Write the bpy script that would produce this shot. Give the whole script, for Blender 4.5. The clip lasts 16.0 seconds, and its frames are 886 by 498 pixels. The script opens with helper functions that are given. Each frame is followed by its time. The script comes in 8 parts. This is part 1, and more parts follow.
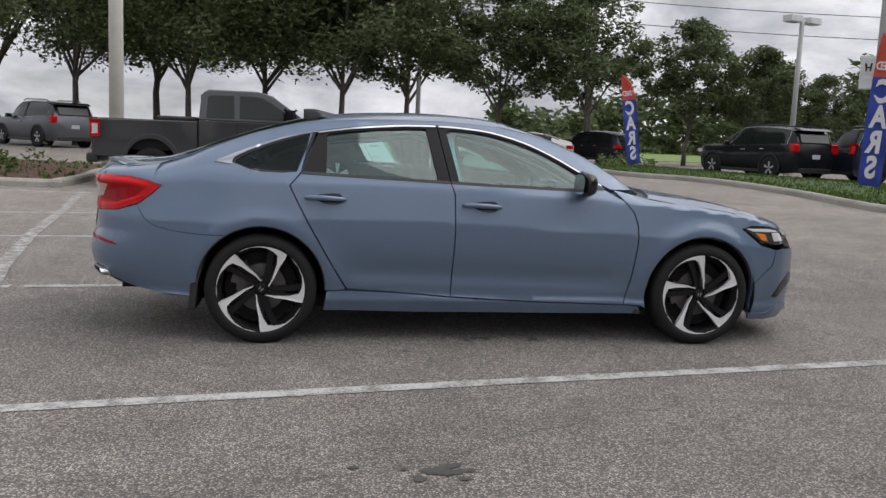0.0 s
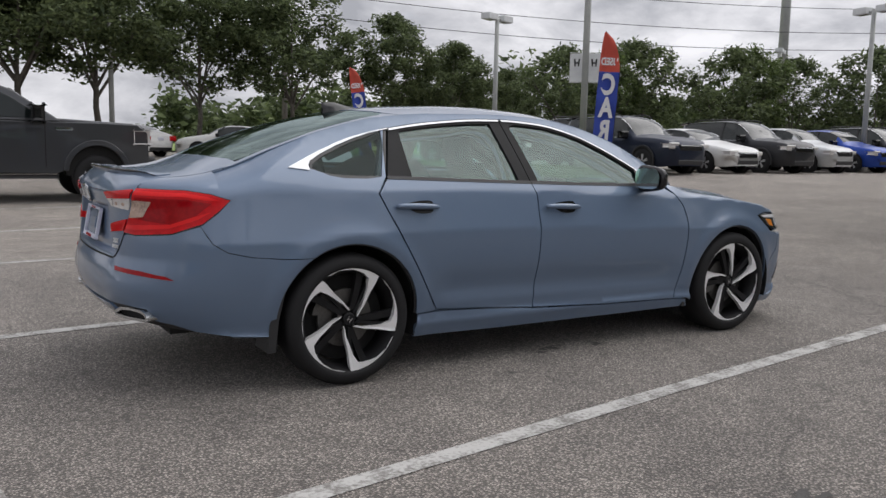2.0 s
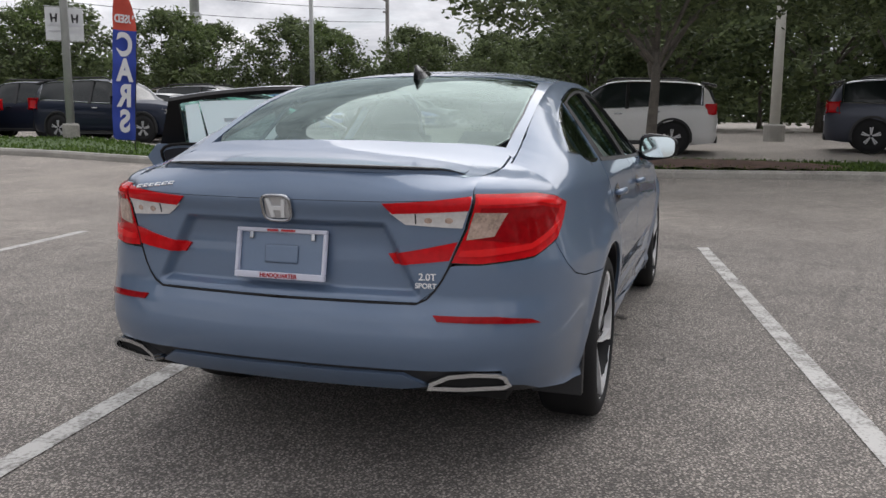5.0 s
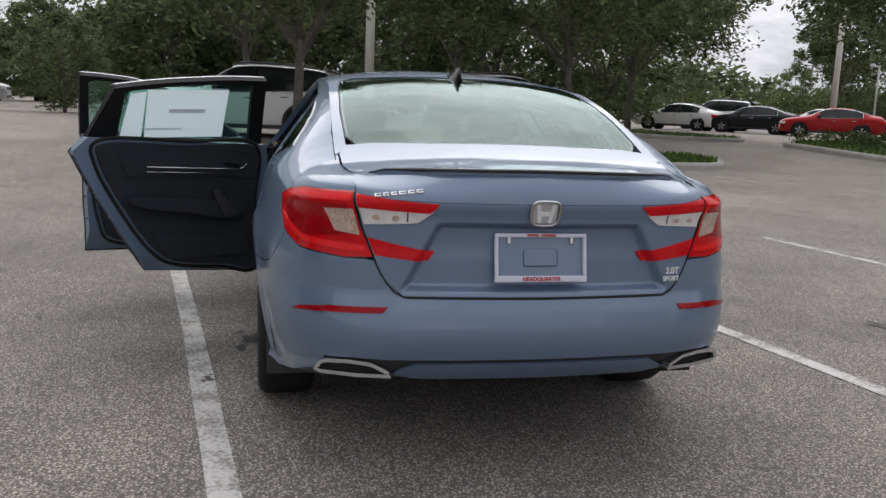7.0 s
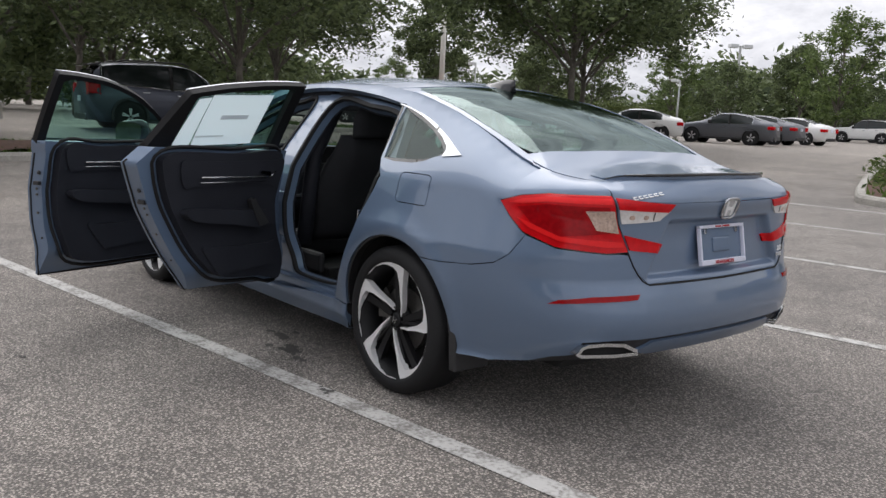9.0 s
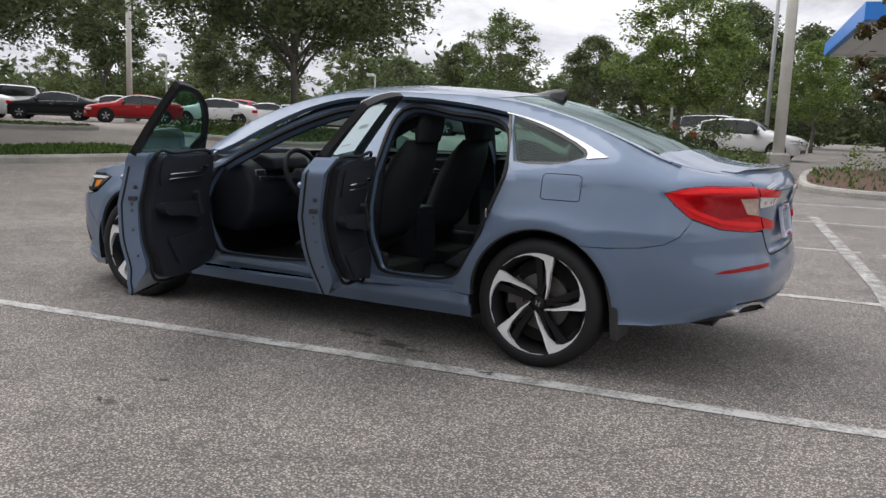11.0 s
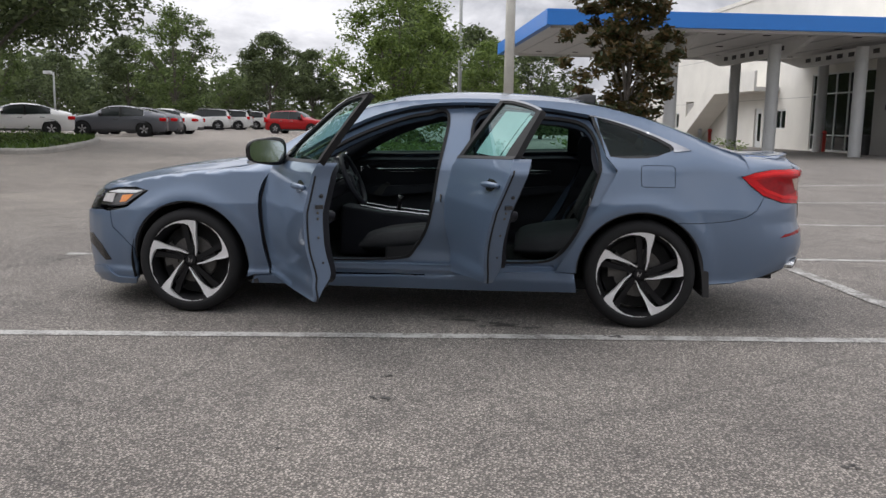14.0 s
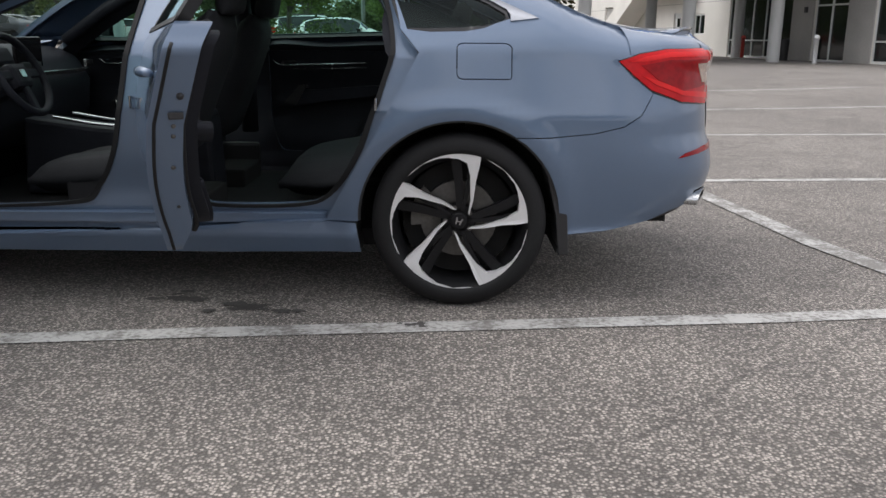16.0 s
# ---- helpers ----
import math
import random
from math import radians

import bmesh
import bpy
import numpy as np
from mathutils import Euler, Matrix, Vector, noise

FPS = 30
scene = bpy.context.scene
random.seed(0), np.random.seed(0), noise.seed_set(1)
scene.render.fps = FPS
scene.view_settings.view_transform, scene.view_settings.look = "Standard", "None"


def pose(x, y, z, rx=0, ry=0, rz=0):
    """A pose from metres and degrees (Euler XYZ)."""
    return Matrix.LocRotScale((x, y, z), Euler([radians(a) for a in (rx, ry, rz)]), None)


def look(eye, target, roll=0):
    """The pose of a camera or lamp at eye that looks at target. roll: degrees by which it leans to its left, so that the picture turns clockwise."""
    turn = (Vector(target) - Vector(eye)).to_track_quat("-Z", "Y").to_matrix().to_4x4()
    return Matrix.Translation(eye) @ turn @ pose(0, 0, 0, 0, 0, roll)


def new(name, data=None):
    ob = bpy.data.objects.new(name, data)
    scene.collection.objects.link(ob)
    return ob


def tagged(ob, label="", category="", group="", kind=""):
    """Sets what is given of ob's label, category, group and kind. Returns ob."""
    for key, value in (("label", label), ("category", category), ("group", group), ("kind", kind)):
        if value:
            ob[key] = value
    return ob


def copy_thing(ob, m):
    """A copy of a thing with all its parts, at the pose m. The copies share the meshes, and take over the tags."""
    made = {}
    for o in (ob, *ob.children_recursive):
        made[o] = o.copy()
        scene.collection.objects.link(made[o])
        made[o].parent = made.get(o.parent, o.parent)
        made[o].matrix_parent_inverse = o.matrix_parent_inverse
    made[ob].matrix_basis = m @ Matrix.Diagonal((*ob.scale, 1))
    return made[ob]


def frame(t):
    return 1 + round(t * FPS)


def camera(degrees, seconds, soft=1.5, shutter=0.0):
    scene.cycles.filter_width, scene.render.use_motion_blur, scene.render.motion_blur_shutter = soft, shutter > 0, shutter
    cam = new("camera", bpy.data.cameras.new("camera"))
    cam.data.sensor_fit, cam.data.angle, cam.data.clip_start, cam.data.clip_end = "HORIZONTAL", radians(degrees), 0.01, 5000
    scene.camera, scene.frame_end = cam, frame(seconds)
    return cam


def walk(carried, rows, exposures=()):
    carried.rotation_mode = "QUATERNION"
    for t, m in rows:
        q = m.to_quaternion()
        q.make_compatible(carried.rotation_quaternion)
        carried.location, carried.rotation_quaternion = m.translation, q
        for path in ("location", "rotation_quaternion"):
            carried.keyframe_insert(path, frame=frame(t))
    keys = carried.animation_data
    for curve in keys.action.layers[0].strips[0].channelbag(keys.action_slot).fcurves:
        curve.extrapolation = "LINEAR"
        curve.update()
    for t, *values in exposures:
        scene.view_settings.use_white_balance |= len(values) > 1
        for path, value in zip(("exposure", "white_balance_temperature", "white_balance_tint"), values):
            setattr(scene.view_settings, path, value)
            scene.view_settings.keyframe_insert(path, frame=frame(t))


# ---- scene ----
cam = camera(54.84, 16.0)

PATH = [
    (0, (-1.191, -6.079, 1.286), (-0.859, -4.123, 1.028), 2.46),
    (0.5, (-1.772, -5.861, 1.283), (-1.259, -3.944, 1.033), 2.43),
    (1, (-2.329, -5.557, 1.272), (-1.611, -3.707, 1.022), 1.74),
    (1.5, (-2.794, -5.136, 1.244), (-1.899, -3.365, 0.995), 1.73),
    (2, (-3.255, -4.696, 1.229), (-2.202, -3.014, 0.980), 1.27),
    (2.5, (-3.636, -4.185, 1.205), (-2.422, -2.615, 0.955), 1.49),
    (3, (-4.031, -3.619, 1.200), (-2.647, -2.197, 0.952), 0.84),
    (3.5, (-4.284, -3.041, 1.215), (-2.743, -1.794, 0.951), 1.12),
    (4, (-4.517, -2.456, 1.209), (-2.846, -1.392, 0.934), 0.99),
    (6.5, (-5.112, 0.361, 1.271), (-3.152, 0.165, 0.924), 1.24),
    (7, (-5.128, 0.940, 1.274), (-3.204, 0.505, 0.941), 2.24),
    (7.5, (-5.045, 1.515, 1.267), (-3.182, 0.867, 0.937), 2.92),
    (8, (-4.885, 2.078, 1.267), (-3.115, 1.205, 0.942), 3.10),
    (8.5, (-4.675, 2.613, 1.256), (-3.029, 1.523, 0.935), 2.92),
    (9, (-4.406, 3.122, 1.266), (-2.890, 1.857, 0.949), 2.76),
    (9.5, (-4.091, 3.607, 1.252), (-2.718, 2.187, 0.938), 2.90),
    (10, (-3.731, 4.053, 1.254), (-2.505, 2.504, 0.944), 2.87),
    (12.5, (-1.697, 5.807, 1.218), (-1.231, 3.884, 0.925), 1.63),
    (13, (-1.228, 5.983, 1.210), (-0.900, 4.031, 0.919), 1.56),
    (13.5, (-0.831, 6.128, 1.220), (-0.595, 4.163, 0.928), 0.82),
    (14, (-0.690, 6.118, 1.224), (-0.509, 4.148, 0.935), 0.95),
    (14.5, (-0.770, 5.797, 1.174), (-0.639, 3.823, 0.880), 0.30),
    (15, (-0.953, 5.278, 1.110), (-0.874, 3.302, 0.811), -0.67),
    (15.5, (-1.154, 4.682, 1.063), (-1.117, 2.715, 0.706), -0.32),
    (16, (-1.367, 4.084, 1.021), (-1.360, 2.144, 0.538), 0.59),
]
walk(cam, [(t, look(eye, target, roll)) for t, eye, target, roll in PATH], [(0, -0.03), (1.0, -0.08), (2.5, -0.11), (4.0, 0.02), (7.5, 0.11), (9.5, 0.32), (12.5, 0.26), (14.0, 0.18), (15.5, 0.18), (16, 0.42)])

# ---- world, sun and exposure ----
SUN_EL, SUN_AZ = radians(52), radians(100)
world = bpy.data.worlds.new("overcast_sky")
scene.world = world
world.use_nodes = True
wn, wl = world.node_tree.nodes, world.node_tree.links
sky = wn.new("ShaderNodeTexSky")
sky.sky_type, sky.sun_disc = "NISHITA", False
sky.sun_elevation, sky.sun_rotation = SUN_EL, SUN_AZ
wcoord, wmap = wn.new("ShaderNodeTexCoord"), wn.new("ShaderNodeMapping")
wmap.inputs["Scale"].default_value = (1.0, 1.0, 2.6)
wl.new(wcoord.outputs["Generated"], wmap.inputs["Vector"])
cl1, cl2 = wn.new("ShaderNodeTexNoise"), wn.new("ShaderNodeTexNoise")
for nd, sc, det, ro in ((cl1, 5.6, 7, 0.6), (cl2, 4.6, 6, 0.6)):
    nd.inputs["Scale"].default_value, nd.inputs["Detail"].default_value, nd.inputs["Roughness"].default_value = sc, det, ro
    nd.inputs["Distortion"].default_value = 0.35
    wl.new(wmap.outputs["Vector"], nd.inputs["Vector"])
ramp_a, ramp_b = wn.new("ShaderNodeValToRGB"), wn.new("ShaderNodeValToRGB")
ramp_a.color_ramp.elements[0].position, ramp_a.color_ramp.elements[1].position = 0.36, 0.68
ramp_a.color_ramp.elements[0].color, ramp_a.color_ramp.elements[1].color = (0.46, 0.47, 0.52, 1), (1.07, 1.065, 1.115, 1)
ramp_b.color_ramp.elements[0].position, ramp_b.color_ramp.elements[1].position = 0.30, 0.42
ramp_b.color_ramp.elements[0].color, ramp_b.color_ramp.elements[1].color = (0.75, 0.75, 0.75, 1), (1, 1, 1, 1)
wl.new(cl1.outputs["Fac"], ramp_a.inputs["Fac"])
wl.new(cl2.outputs["Fac"], ramp_b.inputs["Fac"])
bg_sky, bg_cloud, wmix = wn["Background"], wn.new("ShaderNodeBackground"), wn.new("ShaderNodeMixShader")
wl.new(sky.outputs["Color"], bg_sky.inputs["Color"])
bg_sky.inputs["Strength"].default_value = 0.1
wl.new(ramp_a.outputs["Color"], bg_cloud.inputs["Color"])
wsep, wgrad = wn.new("ShaderNodeSeparateXYZ"), wn.new("ShaderNodeMapRange")
wl.new(wcoord.outputs["Generated"], wsep.inputs["Vector"])
wl.new(wsep.outputs["Z"], wgrad.inputs["Value"])
# an overcast sky grows brighter towards the zenith
wgrad.inputs["To Min"].default_value, wgrad.inputs["To Max"].default_value = 0.88, 1.38
# and towards the hidden sun
wdot, wnear, wmul = wn.new("ShaderNodeVectorMath"), wn.new("ShaderNodeMapRange"), wn.new("ShaderNodeMath")
wdot.operation, wmul.operation = "DOT_PRODUCT", "MULTIPLY"
wdot.inputs[1].default_value = (math.sin(SUN_AZ) * math.cos(SUN_EL), math.cos(SUN_AZ) * math.cos(SUN_EL), math.sin(SUN_EL))
wl.new(wcoord.outputs["Generated"], wdot.inputs[0])
wnear.interpolation_type = "SMOOTHSTEP"
wnear.inputs["From Min"].default_value, wnear.inputs["From Max"].default_value = 0.2, 1.0
wnear.inputs["To Min"].default_value, wnear.inputs["To Max"].default_value = 1.0, 1.12
wl.new(wdot.outputs["Value"], wnear.inputs["Value"])
wl.new(wgrad.outputs["Result"], wmul.inputs[0])
wl.new(wnear.outputs["Result"], wmul.inputs[1])
wl.new(wmul.outputs[0], bg_cloud.inputs["Strength"])
wl.new(ramp_b.outputs["Color"], wmix.inputs["Fac"])
wl.new(bg_sky.outputs["Background"], wmix.inputs[1])
wl.new(bg_cloud.outputs["Background"], wmix.inputs[2])
wl.new(wmix.outputs["Shader"], wn["World Output"].inputs["Surface"])

sun_data = bpy.data.lights.new("sun", "SUN")
sun_data.energy, sun_data.angle, sun_data.color = 1.75, radians(70), (1.0, 0.97, 0.95)
sun = new("sun", sun_data)
sun.matrix_world = look((0, 0, 0), (math.sin(SUN_AZ) * -math.cos(SUN_EL), math.cos(SUN_AZ) * -math.cos(SUN_EL), -math.sin(SUN_EL)))
scene.view_settings.exposure = 0.0


# ---- materials ----
def nodes_of(name):
    m = bpy.data.materials.new(name)
    m.use_nodes = True
    return m, m.node_tree.nodes, m.node_tree.links, m.node_tree.nodes["Principled BSDF"]


def mat(name, colour, rough=0.5, metal=0.0, vary=0.12, scale=6.0, fine=60.0, bump=0.0, coat=0.0, rnd=0.0, spec=0.5):
    """A surface with two scales of variation: broad patches and fine grain."""
    m, n, l, b = nodes_of(name)
    co = n.new("ShaderNodeTexCoord")
    a, c = n.new("ShaderNodeTexNoise"), n.new("ShaderNodeTexNoise")
    a.inputs["Scale"].default_value, a.inputs["Detail"].default_value = scale, 4
    c.inputs["Scale"].default_value, c.inputs["Detail"].default_value = fine, 3
    l.new(co.outputs["Object"], a.inputs["Vector"])
    l.new(co.outputs["Object"], c.inputs["Vector"])
    add = n.new("ShaderNodeMath")
    add.operation = "ADD"
    l.new(a.outputs["Fac"], add.inputs[0])
    l.new(c.outputs["Fac"], add.inputs[1])
    last = add.outputs[0]
    if rnd:
        info, mul, ad2 = n.new("ShaderNodeObjectInfo"), n.new("ShaderNodeMath"), n.new("ShaderNodeMath")
        mul.operation, mul.inputs[1].default_value = "MULTIPLY", rnd
        ad2.operation = "ADD"
        l.new(info.outputs["Random"], mul.inputs[0])
        l.new(mul.outputs[0], ad2.inputs[0])
        l.new(last, ad2.inputs[1])
        last = ad2.outputs[0]
    r = n.new("ShaderNodeValToRGB")
    half = n.new("ShaderNodeMath")
    half.operation, half.inputs[1].default_value = "MULTIPLY", 0.5
    l.new(last, half.inputs[0])
    r.color_ramp.elements[0].position, r.color_ramp.elements[1].position = 0.36, 0.64
    lo, hi = [max(0, v * (1 - vary)) for v in colour], [min(1, v * (1 + vary)) for v in colour]
    r.color_ramp.elements[0].color, r.color_ramp.elements[1].color = (*lo, 1), (*hi, 1)
    l.new(half.outputs[0], r.inputs["Fac"])
    l.new(r.outputs["Color"], b.inputs["Base Color"])
    b.inputs["Metallic"].default_value = metal
    b.inputs["Specular IOR Level"].default_value = spec
    b.inputs["Coat Weight"].default_value, b.inputs["Coat Roughness"].default_value = coat, 0.04
    rr = n.new("ShaderNodeMapRange")
    rr.inputs["To Min"].default_value, rr.inputs["To Max"].default_value = max(0.02, rough - 0.06), min(1, rough + 0.06)
    l.new(a.outputs["Fac"], rr.inputs["Value"])
    l.new(rr.outputs["Result"], b.inputs["Roughness"])
    if bump:
        bu = n.new("ShaderNodeBump")
        bu.inputs["Strength"].default_value, bu.inputs["Distance"].default_value = bump, 0.01
        l.new(c.outputs["Fac"], bu.inputs["Height"])
        l.new(bu.outputs["Normal"], b.inputs["Normal"])
    return m


def glass_mat(name, tint, gloss=5.0, rough=0.0, coated=0.08, shine=(0.80, 0.93, 0.90)):
    """See-through glass whose gloss grows towards glancing angles, the same from both sides."""
    m, n, l, b = nodes_of(name)
    n.remove(b)
    tr, gl, mx, fr = n.new("ShaderNodeBsdfTransparent"), n.new("ShaderNodeBsdfGlossy"), n.new("ShaderNodeMixShader"), n.new("ShaderNodeLayerWeight")
    tr.inputs["Color"].default_value = (*tint, 1)
    gl.inputs["Roughness"].default_value = rough
    gl.inputs["Color"].default_value = (*shine, 1)
    fr.inputs["Blend"].default_value = 0.5
    pw = n.new("ShaderNodeMath")
    pw.operation, pw.inputs[1].default_value = "POWER", gloss
    l.new(fr.outputs["Facing"], pw.inputs[0])
    mir = n.new("ShaderNodeMapRange")
    mir.inputs["To Min"].default_value = coated
    l.new(pw.outputs[0], mir.inputs["Value"])
    l.new(mir.outputs["Result"], mx.inputs["Fac"])
    l.new(tr.outputs["BSDF"], mx.inputs[1])
    l.new(gl.outputs["BSDF"], mx.inputs[2])
    l.new(mx.outputs["Shader"], n["Material Output"].inputs["Surface"])
    return m


def asphalt_mat():
    m, n, l, b = nodes_of("asphalt")
    geo = n.new("ShaderNodeNewGeometry")

    def noise_tex(scale, detail=4, rough=0.55):
        t = n.new("ShaderNodeTexNoise")
        t.inputs["Scale"].default_value, t.inputs["Detail"].default_value, t.inputs["Roughness"].default_value = scale, detail, rough
        l.new(geo.outputs["Position"], t.inputs["Vector"])
        return t

    def mixc(fac, a, bb, mode="MIX"):
        x = n.new("ShaderNodeMix")
        x.data_type, x.blend_type = "RGBA", mode
        for sock, v in ((x.inputs["Factor"], fac), (x.inputs[6], a), (x.inputs[7], bb)):
            if isinstance(v, (int, float)):
                sock.default_value = v
            elif isinstance(v, tuple):
                sock.default_value = v
            else:
                l.new(v, sock)
        return x.outputs[2]

    def ramp(src, p0, c0, p1, c1):
        r = n.new("ShaderNodeValToRGB")
        r.color_ramp.elements[0].position, r.color_ramp.elements[1].position = p0, p1
        r.color_ramp.elements[0].color, r.color_ramp.elements[1].color = c0, c1
        l.new(src, r.inputs["Fac"])
        return r.outputs["Color"]

    vor = n.new("ShaderNodeTexVoronoi")
    vor.inputs["Scale"].default_value = 98
    vor.inputs["Randomness"].default_value = 1.0
    l.new(geo.outputs["Position"], vor.inputs["Vector"])
    sep = n.new("ShaderNodeSeparateColor")
    l.new(vor.outputs["Color"], sep.inputs["Color"])
    stone = ramp(sep.outputs["Red"], 0.04, (0.132, 0.120, 0.111, 1), 0.97, (0.54, 0.488, 0.448, 1))
    gap = ramp(vor.outputs["Distance"], 0.30, (0, 0, 0, 1), 0.62, (1, 1, 1, 1))
    col = mixc(gap, stone, (0.105, 0.096, 0.088, 1))
    fine = noise_tex(190, 2)
    col = mixc(0.55, col, ramp(fine.outputs["Fac"], 0.35, (0.55, 0.55, 0.55, 1), 0.68, (1.45, 1.43, 1.4, 1)), "MULTIPLY")
    broad = noise_tex(0.55, 5, 0.6)
    col = mixc(0.8, col, ramp(broad.outputs["Fac"], 0.32, (0.70, 0.69, 0.68, 1), 0.68, (1.18, 1.17, 1.14, 1)), "MULTIPLY")
    patch = noise_tex(3.1, 6, 0.65)
    col = mixc(0.6, col, ramp(patch.outputs["Fac"], 0.33, (0.66, 0.66, 0.66, 1), 0.55, (1.06, 1.06, 1.05, 1)), "MULTIPLY")
    # tar-dark cracks
    wob = noise_tex(1.6, 5)
    vadd = n.new("ShaderNodeVectorMath")
    vadd.operation = "MULTIPLY_ADD"
    vadd.inputs[1].default_value = (0.55, 0.55, 0.0)
    l.new(wob.outputs["Color"], vadd.inputs[0])
    l.new(geo.outputs["Position"], vadd.inputs[2])
    cr = n.new("ShaderNodeTexVoronoi")
    cr.feature = "DISTANCE_TO_EDGE"
    cr.inputs["Scale"].default_value = 0.19
    l.new(vadd.outputs["Vector"], cr.inputs["Vector"])
    col = mixc(ramp(cr.outputs["Distance"], 0.0009, (0.38, 0.38, 0.38, 1), 0.0020, (0, 0, 0, 1)), col, (0.03, 0.028, 0.026, 1))
    # the asphalt grows paler outwards, to the north and east of the bays
    sx_, max_xy, pale = n.new("ShaderNodeSeparateXYZ"), n.new("ShaderNodeMath"), n.new("ShaderNodeMapRange")
    l.new(geo.outputs["Position"], sx_.inputs["Vector"])
    max_xy.operation = "MAXIMUM"
    l.new(sx_.outputs["Y"], max_xy.inputs[0])
    l.new(sx_.outputs["X"], max_xy.inputs[1])
    pale.interpolation_type = "SMOOTHSTEP"
    pale.inputs["From Min"].default_value, pale.inputs["From Max"].default_value = 2.6, 7.0
    pale.inputs["To Max"].default_value = 0.75
    l.new(max_xy.outputs[0], pale.inputs["Value"])
    col = mixc(pale.outputs["Result"], col, mixc(1.0, col, (1.42, 1.40, 1.36, 1), "MULTIPLY"))
    l.new(col, b.inputs["Base Color"])
    b.inputs["Roughness"].default_value = 0.82
    b.inputs["Specular IOR Level"].default_value = 0.35
    b.inputs["Sheen Weight"].default_value, b.inputs["Sheen Roughness"].default_value = 0.12, 0.4
    inv = n.new("ShaderNodeMath")
    inv.operation, inv.inputs[0].default_value = "SUBTRACT", 1.0
    l.new(vor.outputs["Distance"], inv.inputs[1])
    bu = n.new("ShaderNodeBump")
    bu.inputs["Strength"].default_value, bu.inputs["Distance"].default_value = 0.75, 0.006
    l.new(inv.outputs[0], bu.inputs["Height"])
    l.new(bu.outputs["Normal"], b.inputs["Normal"])
    return m


def worn_paint_mat(name, wear=0.40):
    """Road paint, rubbed through to the stones in places."""
    m, n, l, b = nodes_of(name)
    geo = n.new("ShaderNodeNewGeometry")
    t, t2 = n.new("ShaderNodeTexNoise"), n.new("ShaderNodeTexNoise")
    for nd, sc in ((t, 55), (t2, 7)):
        nd.inputs["Scale"].default_value, nd.inputs["Detail"].default_value = sc, 5
        l.new(geo.outputs["Position"], nd.inputs["Vector"])
    ad = n.new("ShaderNodeMath")
    ad.operation = "ADD"
    l.new(t.outputs["Fac"], ad.inputs[0])
    l.new(t2.outputs["Fac"], ad.inputs[1])
    hf = n.new("ShaderNodeMath")
    hf.operation, hf.inputs[1].default_value = "MULTIPLY", 0.5
    l.new(ad.outputs[0], hf.inputs[0])
    r = n.new("ShaderNodeValToRGB")
    r.color_ramp.elements[0].position, r.color_ramp.elements[1].position = wear, wear + 0.15
    r.color_ramp.elements[0].color, r.color_ramp.elements[1].color = (0.19, 0.18, 0.165, 1), (0.47, 0.46, 0.44, 1)
    l.new(hf.outputs[0], r.inputs["Fac"])
    l.new(r.outputs["Color"], b.inputs["Base Color"])
    b.inputs["Roughness"].default_value = 0.75
    bu = n.new("ShaderNodeBump")
    bu.inputs["Strength"].default_value, bu.inputs["Distance"].default_value = 0.5, 0.004
    l.new(t.outputs["Fac"], bu.inputs["Height"])
    l.new(bu.outputs["Normal"], b.inputs["Normal"])
    return m


def leaf_mat(name, dark, light):
    """Foliage: every leaf its own tone, a little light let through."""
    m, n, l, b = nodes_of(name)
    geo = n.new("ShaderNodeNewGeometry")
    r = n.new("ShaderNodeValToRGB")
    r.color_ramp.elements[0].color, r.color_ramp.elements[1].color = (*dark, 1), (*light, 1)
    l.new(geo.outputs["Random Per Island"], r.inputs["Fac"])
    l.new(r.outputs["Color"], b.inputs["Base Color"])
    b.inputs["Roughness"].default_value = 0.55
    b.inputs["Specular IOR Level"].default_value = 0.3
    tl, mx = n.new("ShaderNodeBsdfTranslucent"), n.new("ShaderNodeMixShader")
    l.new(r.outputs["Color"], tl.inputs["Color"])
    mx.inputs["Fac"].default_value = 0.4
    l.new(b.outputs["BSDF"], mx.inputs[1])
    l.new(tl.outputs["BSDF"], mx.inputs[2])
    l.new(mx.outputs["Shader"], n["Material Output"].inputs["Surface"])
    return m


def paper_mat(name, colour):
    """Thin sheet that lets half of the light behind it through."""
    m, n, l, b = nodes_of(name)
    b.inputs["Base Color"].default_value = (*colour, 1)
    b.inputs["Roughness"].default_value = 0.85
    tl, mx = n.new("ShaderNodeBsdfTranslucent"), n.new("ShaderNodeMixShader")
    tl.inputs["Color"].default_value = (*colour, 1)
    mx.inputs["Fac"].default_value = 0.45
    l.new(b.outputs["BSDF"], mx.inputs[1])
    l.new(tl.outputs["BSDF"], mx.inputs[2])
    l.new(mx.outputs["Shader"], n["Material Output"].inputs["Surface"])
    return m


